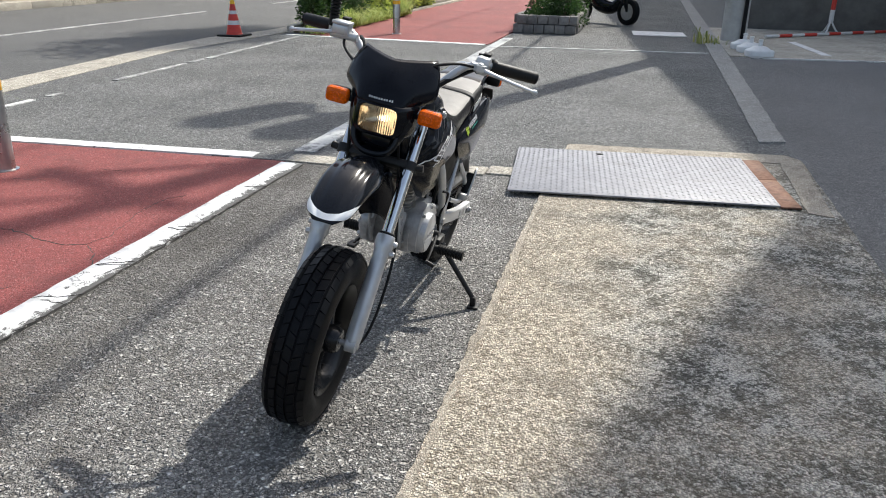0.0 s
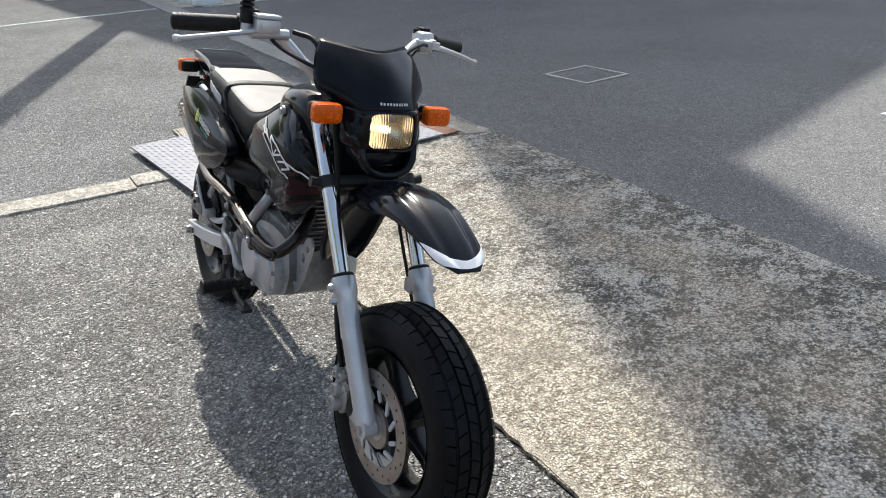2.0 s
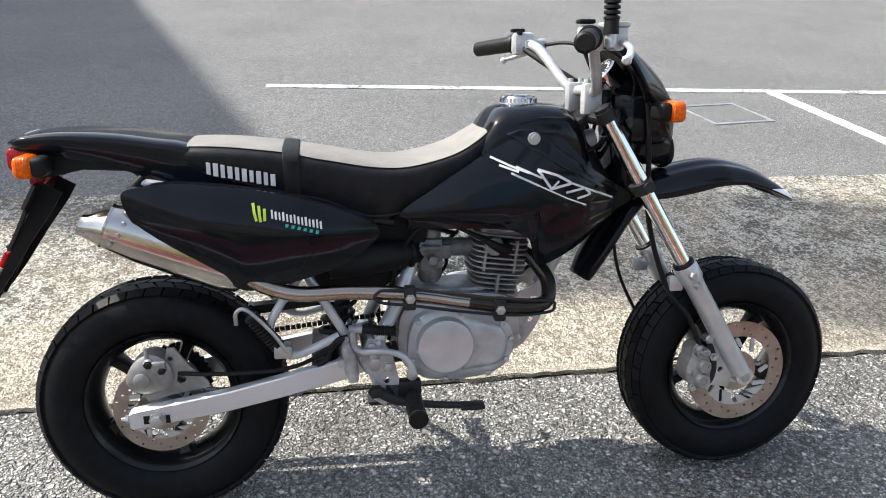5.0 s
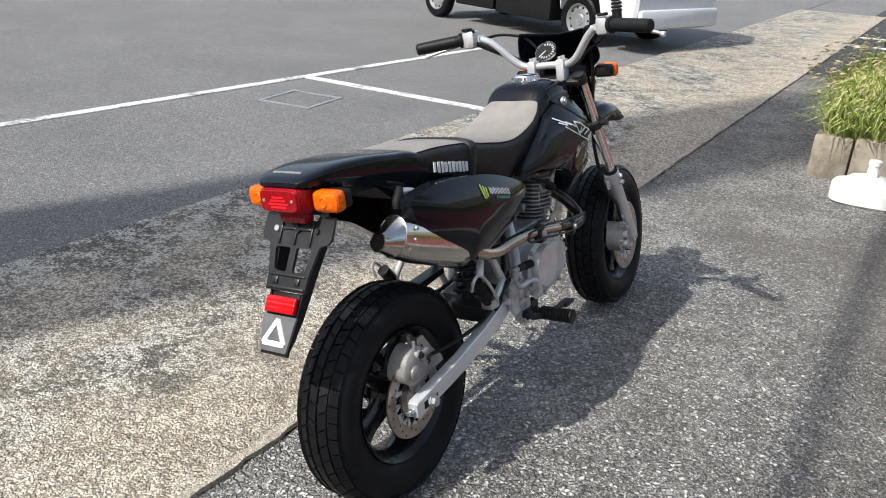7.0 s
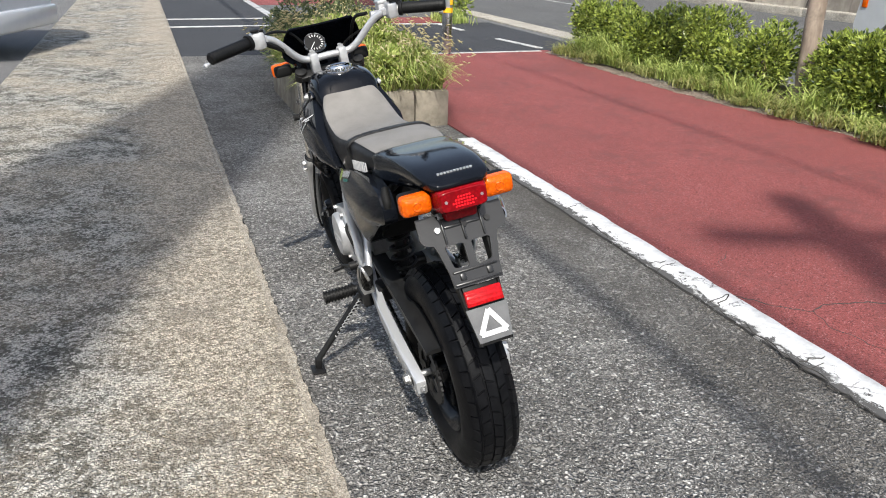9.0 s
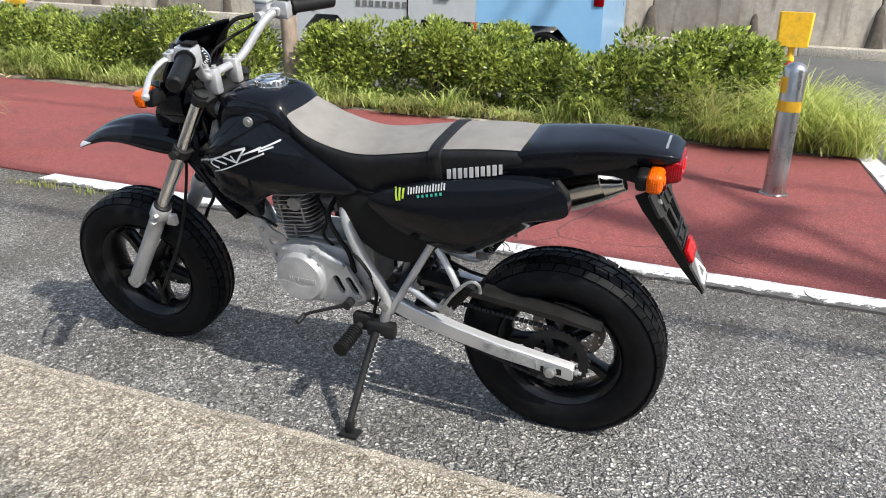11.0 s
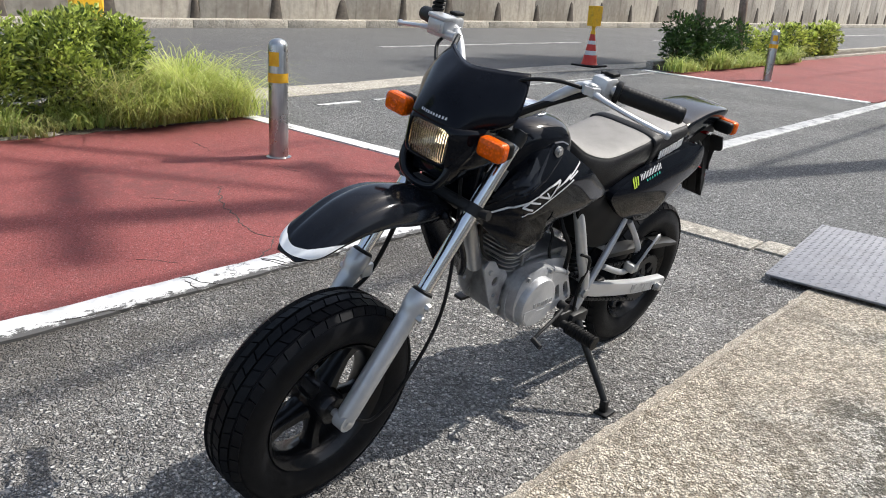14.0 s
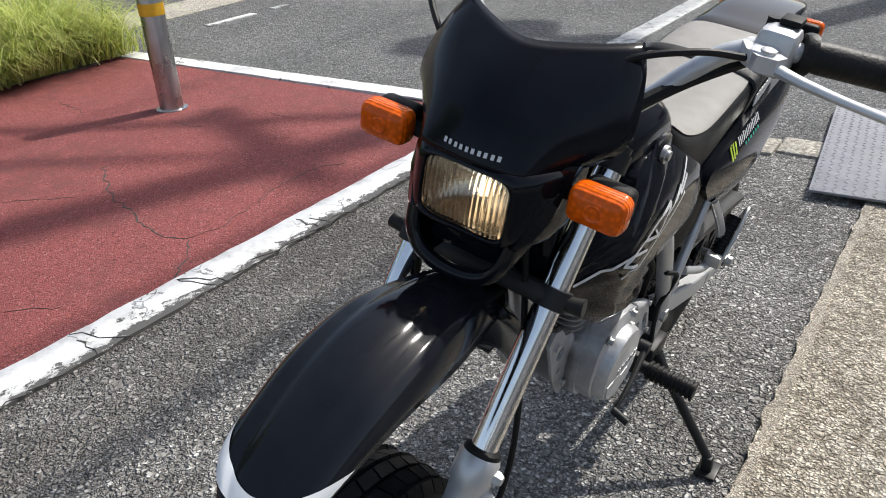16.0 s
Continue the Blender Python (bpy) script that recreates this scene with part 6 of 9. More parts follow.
# cables and hoses
for nm, pts, r, lab in (
        ("brake_hose", [(0.85, -0.14, 0.965), (0.90, -0.11, 0.95), (0.965, -0.10, 0.86), (0.985, -0.085, 0.74), (1.0, -0.075, 0.6), (1.045, -0.085, 0.46), (1.09, -0.10, 0.40), (1.125, -0.10, 0.33)], 0.0055, "black front brake hose"),
        ("throttle_cable", [(0.83, -0.19, 0.955), (0.88, -0.17, 0.93), (0.95, -0.08, 0.88), (0.94, -0.04, 0.80), (0.86, -0.05, 0.74)], 0.004, "black throttle cable"),
        ("clutch_cable", [(0.845, 0.19, 0.962), (0.89, 0.145, 0.966), (0.925, 0.085, 0.945), (0.935, 0.045, 0.885), (0.925, 0.05, 0.81), (0.91, 0.062, 0.73), (0.86, 0.06, 0.55), (0.76, 0.05, 0.47)], 0.004, "black clutch cable"),
        ("wiring_sheath", [(0.80, 0.19, 0.955), (0.845, 0.13, 0.915), (0.90, 0.085, 0.875), (0.955, 0.06, 0.83)], 0.008, "black wiring sheath along the bar"),
        ("speedometer_cable", [(0.94, 0.02, 0.87), (0.985, 0.05, 0.76), (0.985, 0.075, 0.62), (1.02, 0.11, 0.45), (1.10, 0.115, 0.30), (1.16, 0.10, 0.22), (1.21, 0.075, 0.235)], 0.004, "black speedometer cable looping to the wheel"),
        ("drain_hose", [(0.56, 0.03, 0.60), (0.575, 0.075, 0.55), (0.545, 0.09, 0.50), (0.525, 0.085, 0.46), (0.515, 0.08, 0.40)], 0.006, "black drain hose beside the cylinder"),
        ("starter_lead", [(0.50, 0.105, 0.47), (0.475, 0.118, 0.46), (0.455, 0.112, 0.42), (0.45, 0.10, 0.36), (0.46, 0.11, 0.29)], 0.0045, "black lead tied to the frame tube"),
        ("overflow_hose", [(0.62, 0.04, 0.57), (0.59, 0.06, 0.53), (0.60, 0.07, 0.49), (0.575, 0.065, 0.455)], 0.004, "thin black overflow hose"),
        ("breather_hose", [(0.60, -0.02, 0.58), (0.52, -0.06, 0.6), (0.47, -0.05, 0.5), (0.46, -0.04, 0.36)], 0.005, "black breather hose")):
    bm = bmesh.new()
    tube(bm, pts, r, 8, 6)
    (bpart if nm in ("breather_hose", "drain_hose", "starter_lead", "overflow_hose") else spart)(nm, bm, SOFT_RUBBER, lab)

# front brake caliper
bm = bmesh.new()
dome(bm, [(1.107, 0.242), (1.099, 0.262), (1.101, 0.285), (1.109, 0.303), (1.111, 0.320), (1.127, 0.328), (1.141, 0.320), (1.150, 0.300), (1.157, 0.272), (1.152, 0.242), (1.132, 0.226)], -0.098, -0.010, -0.054, (1.13, 0.276))
for x, z, r, top in ((1.131, 0.252, 0.0172, -0.121), (1.133, 0.284, 0.0160, -0.119), (1.121, 0.314, 0.0095, -0.113), (1.138, 0.313, 0.0098, -0.112), (1.107, 0.266, 0.0075, -0.110)):
    lathe(bm, [(0.0, -0.06), (r, -0.06), (r, top + 0.006), (r * 0.8, top), (r * 0.45, top), (r * 0.4, top + 0.003), (0.0, top + 0.003)], 16, "y", at=(x, 0, z))
caliper = spart("front_caliper", bm, FIN_ALLOY, "grimy grey two-piston front brake caliper")
bm = bmesh.new()
dome(bm, [(1.152, 0.236), (1.160, 0.270), (1.153, 0.305), (1.146, 0.322), (1.160, 0.326), (1.172, 0.296), (1.174, 0.262), (1.166, 0.236)], -0.092, -0.004, -0.058, (1.162, 0.28))
part("pad_cover", fixed(bm), BLACK_STEEL, caliper, "dark pad plate beside the caliper")
bm = bmesh.new()
holed(bm, [(1.150, 0.232), (1.205, 0.222), (1.222, 0.262), (1.188, 0.30), (1.158, 0.342), (1.143, 0.338), (1.168, 0.29)], [ring_of(1.185, 0.265, 0.007, 10)], -0.090, -0.083)
part("caliper_bracket", fixed(bm), ALLOY, caliper, "alloy bracket between caliper and fork leg")
bm = bmesh.new()
lathe(bm, [(0.0, -0.080), (0.010, -0.080), (0.010, -0.098), (0.007, -0.101), (0.0, -0.101)], 12, "y", at=(1.149, 0, 0.340))
part("hose_banjo", fixed(bm), GALV, caliper, "steel banjo of the brake hose")
bm = bmesh.new()
for x, z in ((1.112, 0.232), (1.118, 0.325), (1.16, 0.30)):
    bolt(bm, (x, -0.1, z), 0.007, 0.01, -1)
    part("caliper_bolt", fixed(bm), GALV, caliper)
    bm = bmesh.new()
bm.free()


# ---- tank, seat, side panels ----
def body_loft(bm, sections, n=14, power=0.62, rise=0.75):
    """Sections (x, half width, top z, shoulder z, bottom z), skinned from the first to the last."""
    loops = []
    for x, w, zt, zs, zb in sections:
        loop = [(x, -w * 0.86, zb), (x, -w * 0.98, (zb + zs) / 2)]
        for k in range(n + 1):
            a = math.pi * (1 - k / n)
            c, s = math.cos(a), math.sin(a)
            loop.append((x, w * math.copysign(abs(c) ** power, c), zs + (zt - zs) * abs(s) ** rise))
        loop += [(x, w * 0.98, (zb + zs) / 2), (x, w * 0.86, zb)]
        loops.append(loop)
    return rings(bm, loops)


def smooth_sections(rows, per=4):
    cols = [[p.x for p in spline([(r[k], 0, 0) for r in rows], per)] for k in range(len(rows[0]))]
    return list(zip(*cols))


bm = bmesh.new()
body_loft(bm, smooth_sections([(0.50, 0.07, 0.665, 0.65, 0.60), (0.60, 0.080, 0.735, 0.70, 0.60), (0.645, 0.085, 0.795, 0.745, 0.60), (0.68, 0.092, 0.836, 0.78, 0.60), (0.74, 0.096, 0.846, 0.79, 0.60),
                               (0.79, 0.094, 0.844, 0.788, 0.61), (0.828, 0.087, 0.834, 0.772, 0.62), (0.856, 0.074, 0.798, 0.745, 0.63), (0.876, 0.056, 0.742, 0.70, 0.635), (0.890, 0.044, 0.708, 0.685, 0.64)]), 16)
tank = bpart("fuel_tank", bm, GLOSS, "glossy black fuel tank", smooth=60)
bm = bmesh.new()
v = lathe(bm, [(0.0, -0.01), (0.041, -0.01), (0.041, 0.002), (0.038, 0.004), (0.037, 0.012), (0.034, 0.0165), (0.024, 0.018), (0.022, 0.0165), (0.0, 0.0175)], 30, "z")
place(bm, v, Matrix.Translation((0.735, 0, 0.842)))
cap = part("fuel_cap", fixed(bm), CHROME, tank, "round chrome fuel cap")
bm = bmesh.new()
for k in range(28):
    a = 2 * math.pi * k / 28
    place(bm, cube(bm, 0.034, 0.0388, -0.0022, 0.0022, 0.003, 0.0125), Matrix.Translation((0.735, 0, 0.842)) @ Matrix.Rotation(a, 4, "Z"))
part("cap_ridge", bm, CHROME, cap)["kind"] = "stuff"

SHROUD = [(0.795, 0.785), (0.830, 0.752), (0.875, 0.715), (0.955, 0.662), (0.925, 0.634), (0.86, 0.583), (0.79, 0.536), (0.757, 0.528), (0.738, 0.585), (0.66, 0.618), (0.56, 0.625), (0.478, 0.640),
          (0.56, 0.70), (0.645, 0.752), (0.72, 0.79)]
SHROUD_C = (0.74, 0.665)
SEAT_SIDE = [(-0.02, 0.692), (0.012, 0.712), (0.11, 0.715), (0.28, 0.688), (0.43, 0.63), (0.41, 0.585), (0.34, 0.545), (0.205, 0.512), (0.145, 0.535), (0.02, 0.618)]
SEAT_SIDE_LEFT = [(-0.022, 0.672), (-0.011, 0.702), (0.016, 0.718), (0.11, 0.721), (0.28, 0.692), (0.438, 0.636), (0.412, 0.588), (0.345, 0.549), (0.222, 0.522), (0.15, 0.555), (0.05, 0.622), (-0.014, 0.650)]
SEAT_SIDE_C = (0.19, 0.62)


def fold_line(x):
    """Height of the crease below which the shroud tucks in."""
    for (ax, az), (bx, bz) in zip(FOLD, FOLD[1:]):
        if x <= bx:
            return az + (bz - az) * (x - ax) / (bx - ax)
    return FOLD[-1][1]


FOLD = [(0.40, 0.63), (0.56, 0.64), (0.665, 0.616), (0.785, 0.579), (0.884, 0.616), (1.0, 0.66)]


def shroud_shape(s):
    return lambda x, z: s * (-0.05 * max(0, x - 0.84) / 0.11 - 0.012 * max(0, 0.60 - x) / 0.1 - 0.022 * max(0, z - 0.72) / 0.06
                             - 0.45 * max(0, fold_line(x) - z) - 0.006 * (1 if fold_line(x) < z < 0.618 + 0.28 * (x - 0.665) else 0) * (1 if x > 0.66 else 0))


def panel_height(outline, centre, y0, bulge, power, shape, x, z, per=5):
    """The y of a bulged panel at (x, z)."""
    loop = [(p.x, p.z) for p in spline([(a, 0, b) for a, b in outline], per, closed=True)]
    dx, dz = x - centre[0], z - centre[1]
    best = 1.0
    for (ax, az), (bx, bz) in zip(loop, loop[1:] + loop[:1]):
        ex, ez = bx - ax, bz - az
        det = dx * -ez + dz * ex
        if abs(det) < 1e-12:
            continue
        px, pz = ax - centre[0], az - centre[1]
        k = (px * -ez + pz * ex) / det
        t = (dx * pz - dz * px) / det
        if k > 0 and 0 <= t <= 1:
            best = k
            break
    r = min(1.0, 1.0 / best)
    y = y0 + bulge * (1 - r ** power)
    return y + (shape(x, z) if shape else 0)


def decal(pieces, height, side, lift=0.0022):
    """Flat film strips, each a run of (x, z) with a width, laid on a panel."""
    bm = bmesh.new()
    for pts, w in pieces:
        path = []
        for (ax, az), (bx, bz) in zip(pts, pts[1:]):
            path += [(ax + (bx - ax) * k / 6, az + (bz - az) * k / 6) for k in range(6)]
        path.append(pts[-1])
        prev = None
        for i, (x, z) in enumerate(path):
            x2, z2 = path[min(i + 1, len(path) - 1)]
            x1, z1 = path[max(i - 1, 0)]
            d = math.hypot(x2 - x1, z2 - z1) or 1
            nx, nz = -(z2 - z1) / d * w / 2, (x2 - x1) / d * w / 2
            row = [bm.verts.new((x + q * nx, height(x + q * nx, z + q * nz) + side * lift, z + q * nz)) for q in (-1, 1)]
            if prev:
                bm.faces.new((prev[0], row[0], row[1], prev[1]))
            prev = row
    return bm


for s in (-1, 1):
    bm = bmesh.new()
    dome(bm, SHROUD, s * 0.124, s * 0.013, s * 0.085, SHROUD_C, 3.0, 5, (1.0, 0.985, 0.95, 0.89, 0.82, 0.74, 0.66, 0.57, 0.48, 0.38, 0.28, 0.18, 0.08), shroud_shape(s))
    side = bpart("tank_shroud", bm, GLOSS, "glossy black tank shroud with white slashed graphics", smooth=50)
    hgt = lambda x, z: panel_height(SHROUD, SHROUD_C, s * 0.124, s * 0.013, 3.0, shroud_shape(s), x, z)
    zig = [([(0.652, 0.752), (0.69, 0.735), (0.725, 0.722)], 0.004), ([(0.668, 0.737), (0.705, 0.724), (0.700, 0.734), (0.75, 0.712)], 0.004),
           ([(0.690, 0.722), (0.745, 0.697)], 0.004), ([(0.742, 0.728), (0.770, 0.690), (0.812, 0.700), (0.782, 0.716), (0.742, 0.728)], 0.005),
           ([(0.770, 0.690), (0.785, 0.705)], 0.004), ([(0.80, 0.682), (0.838, 0.690), (0.852, 0.678), (0.823, 0.670)], 0.0045),
           ([(0.812, 0.700), (0.86, 0.682), (0.912, 0.662)], 0.004), ([(0.745, 0.697), (0.80, 0.672), (0.845, 0.655)], 0.003)]
    part("side_graphic", decal(zig, hgt, s), DECAL_WHITE, side, "white slashed graphic", None)
    bm = bmesh.new()
    crest = [(0.688, 0.792), (0.712, 0.801), (0.745, 0.802), (0.778, 0.776), (0.84, 0.732), (0.90, 0.690), (0.945, 0.662), (0.915, 0.668), (0.85, 0.700), (0.79, 0.730), (0.735, 0.764)]
    cx, cz = 0.80, 0.737
    grid_ = []
    for r, up in ((1.0, 0.0), (0.97, 0.0045), (0.80, 0.0062), (0.45, 0.0068), (0.12, 0.0068)):
        grid_.append([(cx + (px - cx) * r, hgt(cx + (px - cx) * r, min(cz + (pz - cz) * r, 0.79)) + s * (up - 0.004), cz + (pz - cz) * r) for px, pz in crest])
    rings(bm, grid_)
    part("shroud_crest", fixed(bm), GLOSS, side, "sharp raised crest along the shroud", 35)
    bm = bmesh.new()
    yb = hgt(0.740, 0.782) + s * 0.004
    lathe(bm, [(0.0, yb - s * 0.002), (0.012, yb - s * 0.002), (0.012, yb + s * 0.004), (0.007, yb + s * 0.004), (0.007, yb + s * 0.008), (0.0, yb + s * 0.008)], 16, "y", at=(0.740, 0, 0.784))
    part("shroud_bolt", fixed(bm), GALV, side, "steel panel bolt")
    # side cover below the seat
    bm = bmesh.new()
    cov = SEAT_SIDE if s < 0 else SEAT_SIDE_LEFT
    y0 = 0.142 if s < 0 else 0.112
    dome(bm, cov, s * y0, s * 0.024, s * (y0 - 0.03), SEAT_SIDE_C, 2.4, 5)
    cover = bpart("side_cover", bm, GLOSS, "glossy black side cover with a small sticker", smooth=50)
    hgt2 = lambda x, z: panel_height(cov, SEAT_SIDE_C, s * y0, s * 0.024, 2.4, None, x, z)
    x0, z0 = (0.205, 0.672) if s < 0 else (0.372, 0.660)
    e = 1 if s < 0 else -1
    sl = -0.26 if s < 0 else -0.26
    at = lambda u, v: (x0 + e * u * 0.9, z0 + v * 0.9 + (sl * e) * u * 0.9)
    claws = [([at(0.004 + 0.011 * k, 0.012 - 0.003 * k), at(0.006 + 0.010 * k, -0.006), at(0.010 + 0.008 * k, -0.022 + 0.004 * (k == 2))], 0.005) for k in range(3)]
    part("sticker_claw", decal(claws, hgt2, s), DECAL_GREEN, cover, "three lime green strokes", None)
    part("sticker_word", decal([([at(0.040 + 0.0074 * k, 0.005 + 0.002 * (k % 3 == 0)), at(0.041 + 0.0074 * k, -0.010)], 0.0031 + 0.0008 * (k % 2)) for k in range(14)], hgt2, s), DECAL_WHITE, cover, "white bars", None)
    part("sticker_line", decal([([at(0.066 + 0.012 * k, -0.018), at(0.072 + 0.012 * k, -0.018)], 0.006) for k in range(6)], hgt2, s), DECAL_TEAL, cover, "teal bars", None)

# seat
SEAT = smooth_sections([(0.066, 0.072, 0.769, 0.756, 0.745), (0.085, 0.090, 0.779, 0.759, 0.735), (0.16, 0.100, 0.779, 0.756, 0.712), (0.26, 0.102, 0.769, 0.743, 0.685), (0.34, 0.101, 0.757, 0.729, 0.665),
                        (0.43, 0.100, 0.742, 0.713, 0.63), (0.50, 0.100, 0.741, 0.713, 0.645), (0.58, 0.098, 0.760, 0.733, 0.675), (0.63, 0.090, 0.786, 0.756, 0.71), (0.672, 0.070, 0.814, 0.789, 0.75)], 5)
bm = bmesh.new()
body_loft(bm, SEAT, 18, 0.55, 0.7)
seat = bpart("seat", bm, VINYL, "two-tone seat with a faded grey top and black sides", smooth=60)


def seat_point(i, q, lift):
    """A point of the seat's upper skin: q from -1 to 1 across its crown."""
    x, w, zt, zs, zb = SEAT[i]
    a = math.pi / 2 - q * math.pi / 2
    c, s = math.cos(a), abs(math.sin(a))
    return Vector((x, (w + lift) * math.copysign(abs(c) ** 0.55, c), zs + (zt - zs) * s ** 0.7 + lift))


bm = bmesh.new()
rows = []
for i in range(1, len(SEAT) - 1):
    lim = 0.56 + 0.10 * min(1.0, max(0.0, (SEAT[i][0] - 0.27) / 0.05))
    rows.append([bm.verts.new(seat_point(i, lim * j / 10, 0.0018)) for j in range(-10, 11)])
for a, b in zip(rows, rows[1:]):
    for j in range(20):
        bm.faces.new((a[j], b[j], b[j + 1], a[j + 1]))
part("top_cover", fixed(bm), GREY_VINYL, seat, "faded grey seat top", 60)
bm = bmesh.new()
i0 = min(range(len(SEAT)), key=lambda k: abs(SEAT[k][0] - 0.285))
rows = []
for dx in (-0.016, -0.013, 0.013, 0.016):
    x, w, zt, zs, zb = SEAT[i0]
    lift = 0.0035 if abs(dx) < 0.015 else 0.0
    row = [(x + dx, -(w * 0.9 + lift), zb - 0.005)] + [tuple(seat_point(i0, j / 10, lift + 0.0022) + Vector((dx, 0, -dx * 0.12))) for j in range(-10, 11)] + [(x + dx, w * 0.9 + lift, zb - 0.005)]
    rows.append([bm.verts.new(p) for p in row])
for a, b in zip(rows, rows[1:]):
    for j in range(len(a) - 1):
        bm.faces.new((a[j], b[j], b[j + 1], a[j + 1]))
part("seat_strap", fixed(bm), VINYL, seat, "black passenger strap", 50)
for s in (-1, 1):
    bm = bmesh.new()
    for k in range(10):
        x = 0.128 + 0.0128 * k
        z = 0.7335 - 0.20 * (x - 0.145)
        i = min(range(len(SEAT)), key=lambda q: abs(SEAT[q][0] - x))
        y = s * (SEAT[i][1] + 0.0025)
        prism(bm, [(x + q[0] * (0.0044 if k % 2 else 0.0036), z + q[1] * (0.0118 if k % 3 else 0.0108) - 0.2 * q[0] * 0.003) for q in ((-1, -1), (1, -1), (1, 1), (-1, 1))], y - 0.001, y + 0.001, "xz")
    part("maker_mark", bm, DECAL_WHITE, seat, "white bars along the seat side", None)
    bm = bmesh.new()
    tube(bm, [(x, s * (w * 0.9 + 0.001), zb + 0.004) for x, w, zt, zs, zb in SEAT[::4]], 0.003, 6, 3)
    part("seat_piping", bm, VINYL, seat)

# tail
bm = bmesh.new()
body_loft(bm, smooth_sections([(-0.228, 0.046, 0.785, 0.782, 0.776), (-0.205, 0.063, 0.795, 0.787, 0.768), (-0.14, 0.072, 0.803, 0.79, 0.758), (-0.05, 0.078, 0.80, 0.785, 0.738),
                               (0.03, 0.084, 0.79, 0.775, 0.715), (0.085, 0.090, 0.782, 0.765, 0.70), (0.16, 0.092, 0.75, 0.735, 0.695)]), 16, 0.5, 0.6)
tail = bpart("tail_cowl", bm, GLOSS, "glossy black tail cowl", smooth=60)
bm = bmesh.new()
for k in range(11):
    cube(bm, -0.2000, -0.1955, (k - 5) * 0.0066 - 0.0022, (k - 5) * 0.0066 + 0.0022, 0.7955, 0.7988)
part("maker_mark", bm, SILVER, tail, "pale silver bars", None)
bm = bmesh.new()
rings(bm, [[(x, -w, z0), (x, w, z0), (x, w, z1), (x, -w, z1)] for x, w, z0, z1 in ((-0.185, 0.050, 0.715, 0.772), (-0.15, 0.056, 0.722, 0.768), (-0.10, 0.058, 0.733, 0.762), (-0.02, 0.055, 0.728, 0.755), (0.03, 0.055, 0.69, 0.75), (0.14, 0.055, 0.66, 0.74))])
bpart("rear_inner_fender", bm, BLACK_TRIM, "black inner rear fender", smooth=25)
for s in (-1, 1):
    bm = bmesh.new()
    tube(bm, [(0.055, s * 0.088, 0.700), (0.025, s * 0.092, 0.708), (0.002, s * 0.094, 0.712)], [0.010, 0.0095, 0.008], 12, 3)
    hook = bpart("luggage_hook", bm, SILVER, "small silver hook below the tail")
    bm = bmesh.new()
    tube(bm, [(0.010, s * 0.092, 0.722), (0.0, s * 0.096, 0.710), (-0.012, s * 0.098, 0.696), (-0.016, s * 0.10, 0.684)], [0.007, 0.010, 0.010, 0.008], 10, 3)
    part("hook_knob", fixed(bm), BLACK_TRIM, hook)
bm = bmesh.new()
cube(bm, -0.192, -0.13, -0.052, 0.052, 0.722, 0.775, 0.008)
lamp = bpart("tail_lamp", bm, BLACK_TRIM, "red tail lamp between the rear turn signals")
bm = bmesh.new()
rings(bm, [round_box(x, w, z0, z1, 32, 0.30) for x, w, z0, z1 in ((-0.184, 0.052, 0.722, 0.779), (-0.205, 0.052, 0.722, 0.778), (-0.226, 0.049, 0.727, 0.775), (-0.233, 0.045, 0.732, 0.770))])
part("red_lens", fixed(bm), RED_LENS, lamp, "red ribbed lens")
for y in (-0.036, 0.036):
    bm = bmesh.new()
    lathe(bm, [(0.0, -0.2325), (0.003, -0.2325), (0.003, -0.2345), (0.0, -0.2345)], 10, "x", at=(0, y, 0.752))
    part("lens_screw", fixed(bm), GALV, lamp)
bm = bmesh.new()
for j in range(4):
    for k in range(9):
        if abs(k - 4) + abs(j - 1.2) < 4.6:
            cube(bm, -0.2345, -0.232, (k - 4) * 0.0056 - 0.0017, (k - 4) * 0.0056 + 0.0017, 0.738 + j * 0.0062, 0.7414 + j * 0.0062)
part("lit_cell", fixed(bm), LIT_RED, lamp, "glowing red cells of the lens")["kind"] = "stuff"
bm = bmesh.new()
cube(bm, -0.206, -0.178, -0.034, 0.034, 0.700, 0.7235, 0.007)
part("lower_lens", fixed(bm), RED_LENS, lamp, "dark red lower lens")

# number plate bracket, with its window openings, reflector and flap
BRK = Matrix.Translation((-0.182, 0, 0.705)) @ Matrix.Rotation(radians(-150.5), 4, "Y")
bm = bmesh.new()


def brk(x0, x1, y0, y1, z0=-0.003, z1=0.003, bevel=0.0015):
    place(bm, cube(bm, x0, x1, y0, y1, z0, z1, bevel), BRK @ Matrix.Rotation(radians(-90), 4, "Y"))


def brk_shape(outline, z0=-0.003, z1=0.003):
    place(bm, prism(bm, outline, z0, z1), BRK @ Matrix.Rotation(radians(-90), 4, "Y"))


PLATE_PUT = lambda p, h: (p[0], p[1], h)
vs = holed(bm, [(-0.006, -0.088), (-0.006, -0.050), (0.004, -0.046), (0.004, 0.046), (-0.006, 0.050), (-0.006, 0.088), (0.036, 0.090), (0.046, 0.084), (0.052, 0.066), (0.064, 0.062), (0.110, 0.052), (0.142, 0.050),
                (0.142, -0.050), (0.110, -0.052), (0.064, -0.062), (0.052, -0.066), (0.046, -0.084), (0.036, -0.090)],
           [[(0.058, s * 0.011), (0.061, s * 0.008), (0.102, s * 0.008), (0.106, s * 0.012), (0.103, s * 0.036), (0.100, s * 0.040), (0.062, s * 0.047), (0.058, s * 0.044)][::s] for s in (-1, 1)],
           -0.003, 0.003, PLATE_PUT)
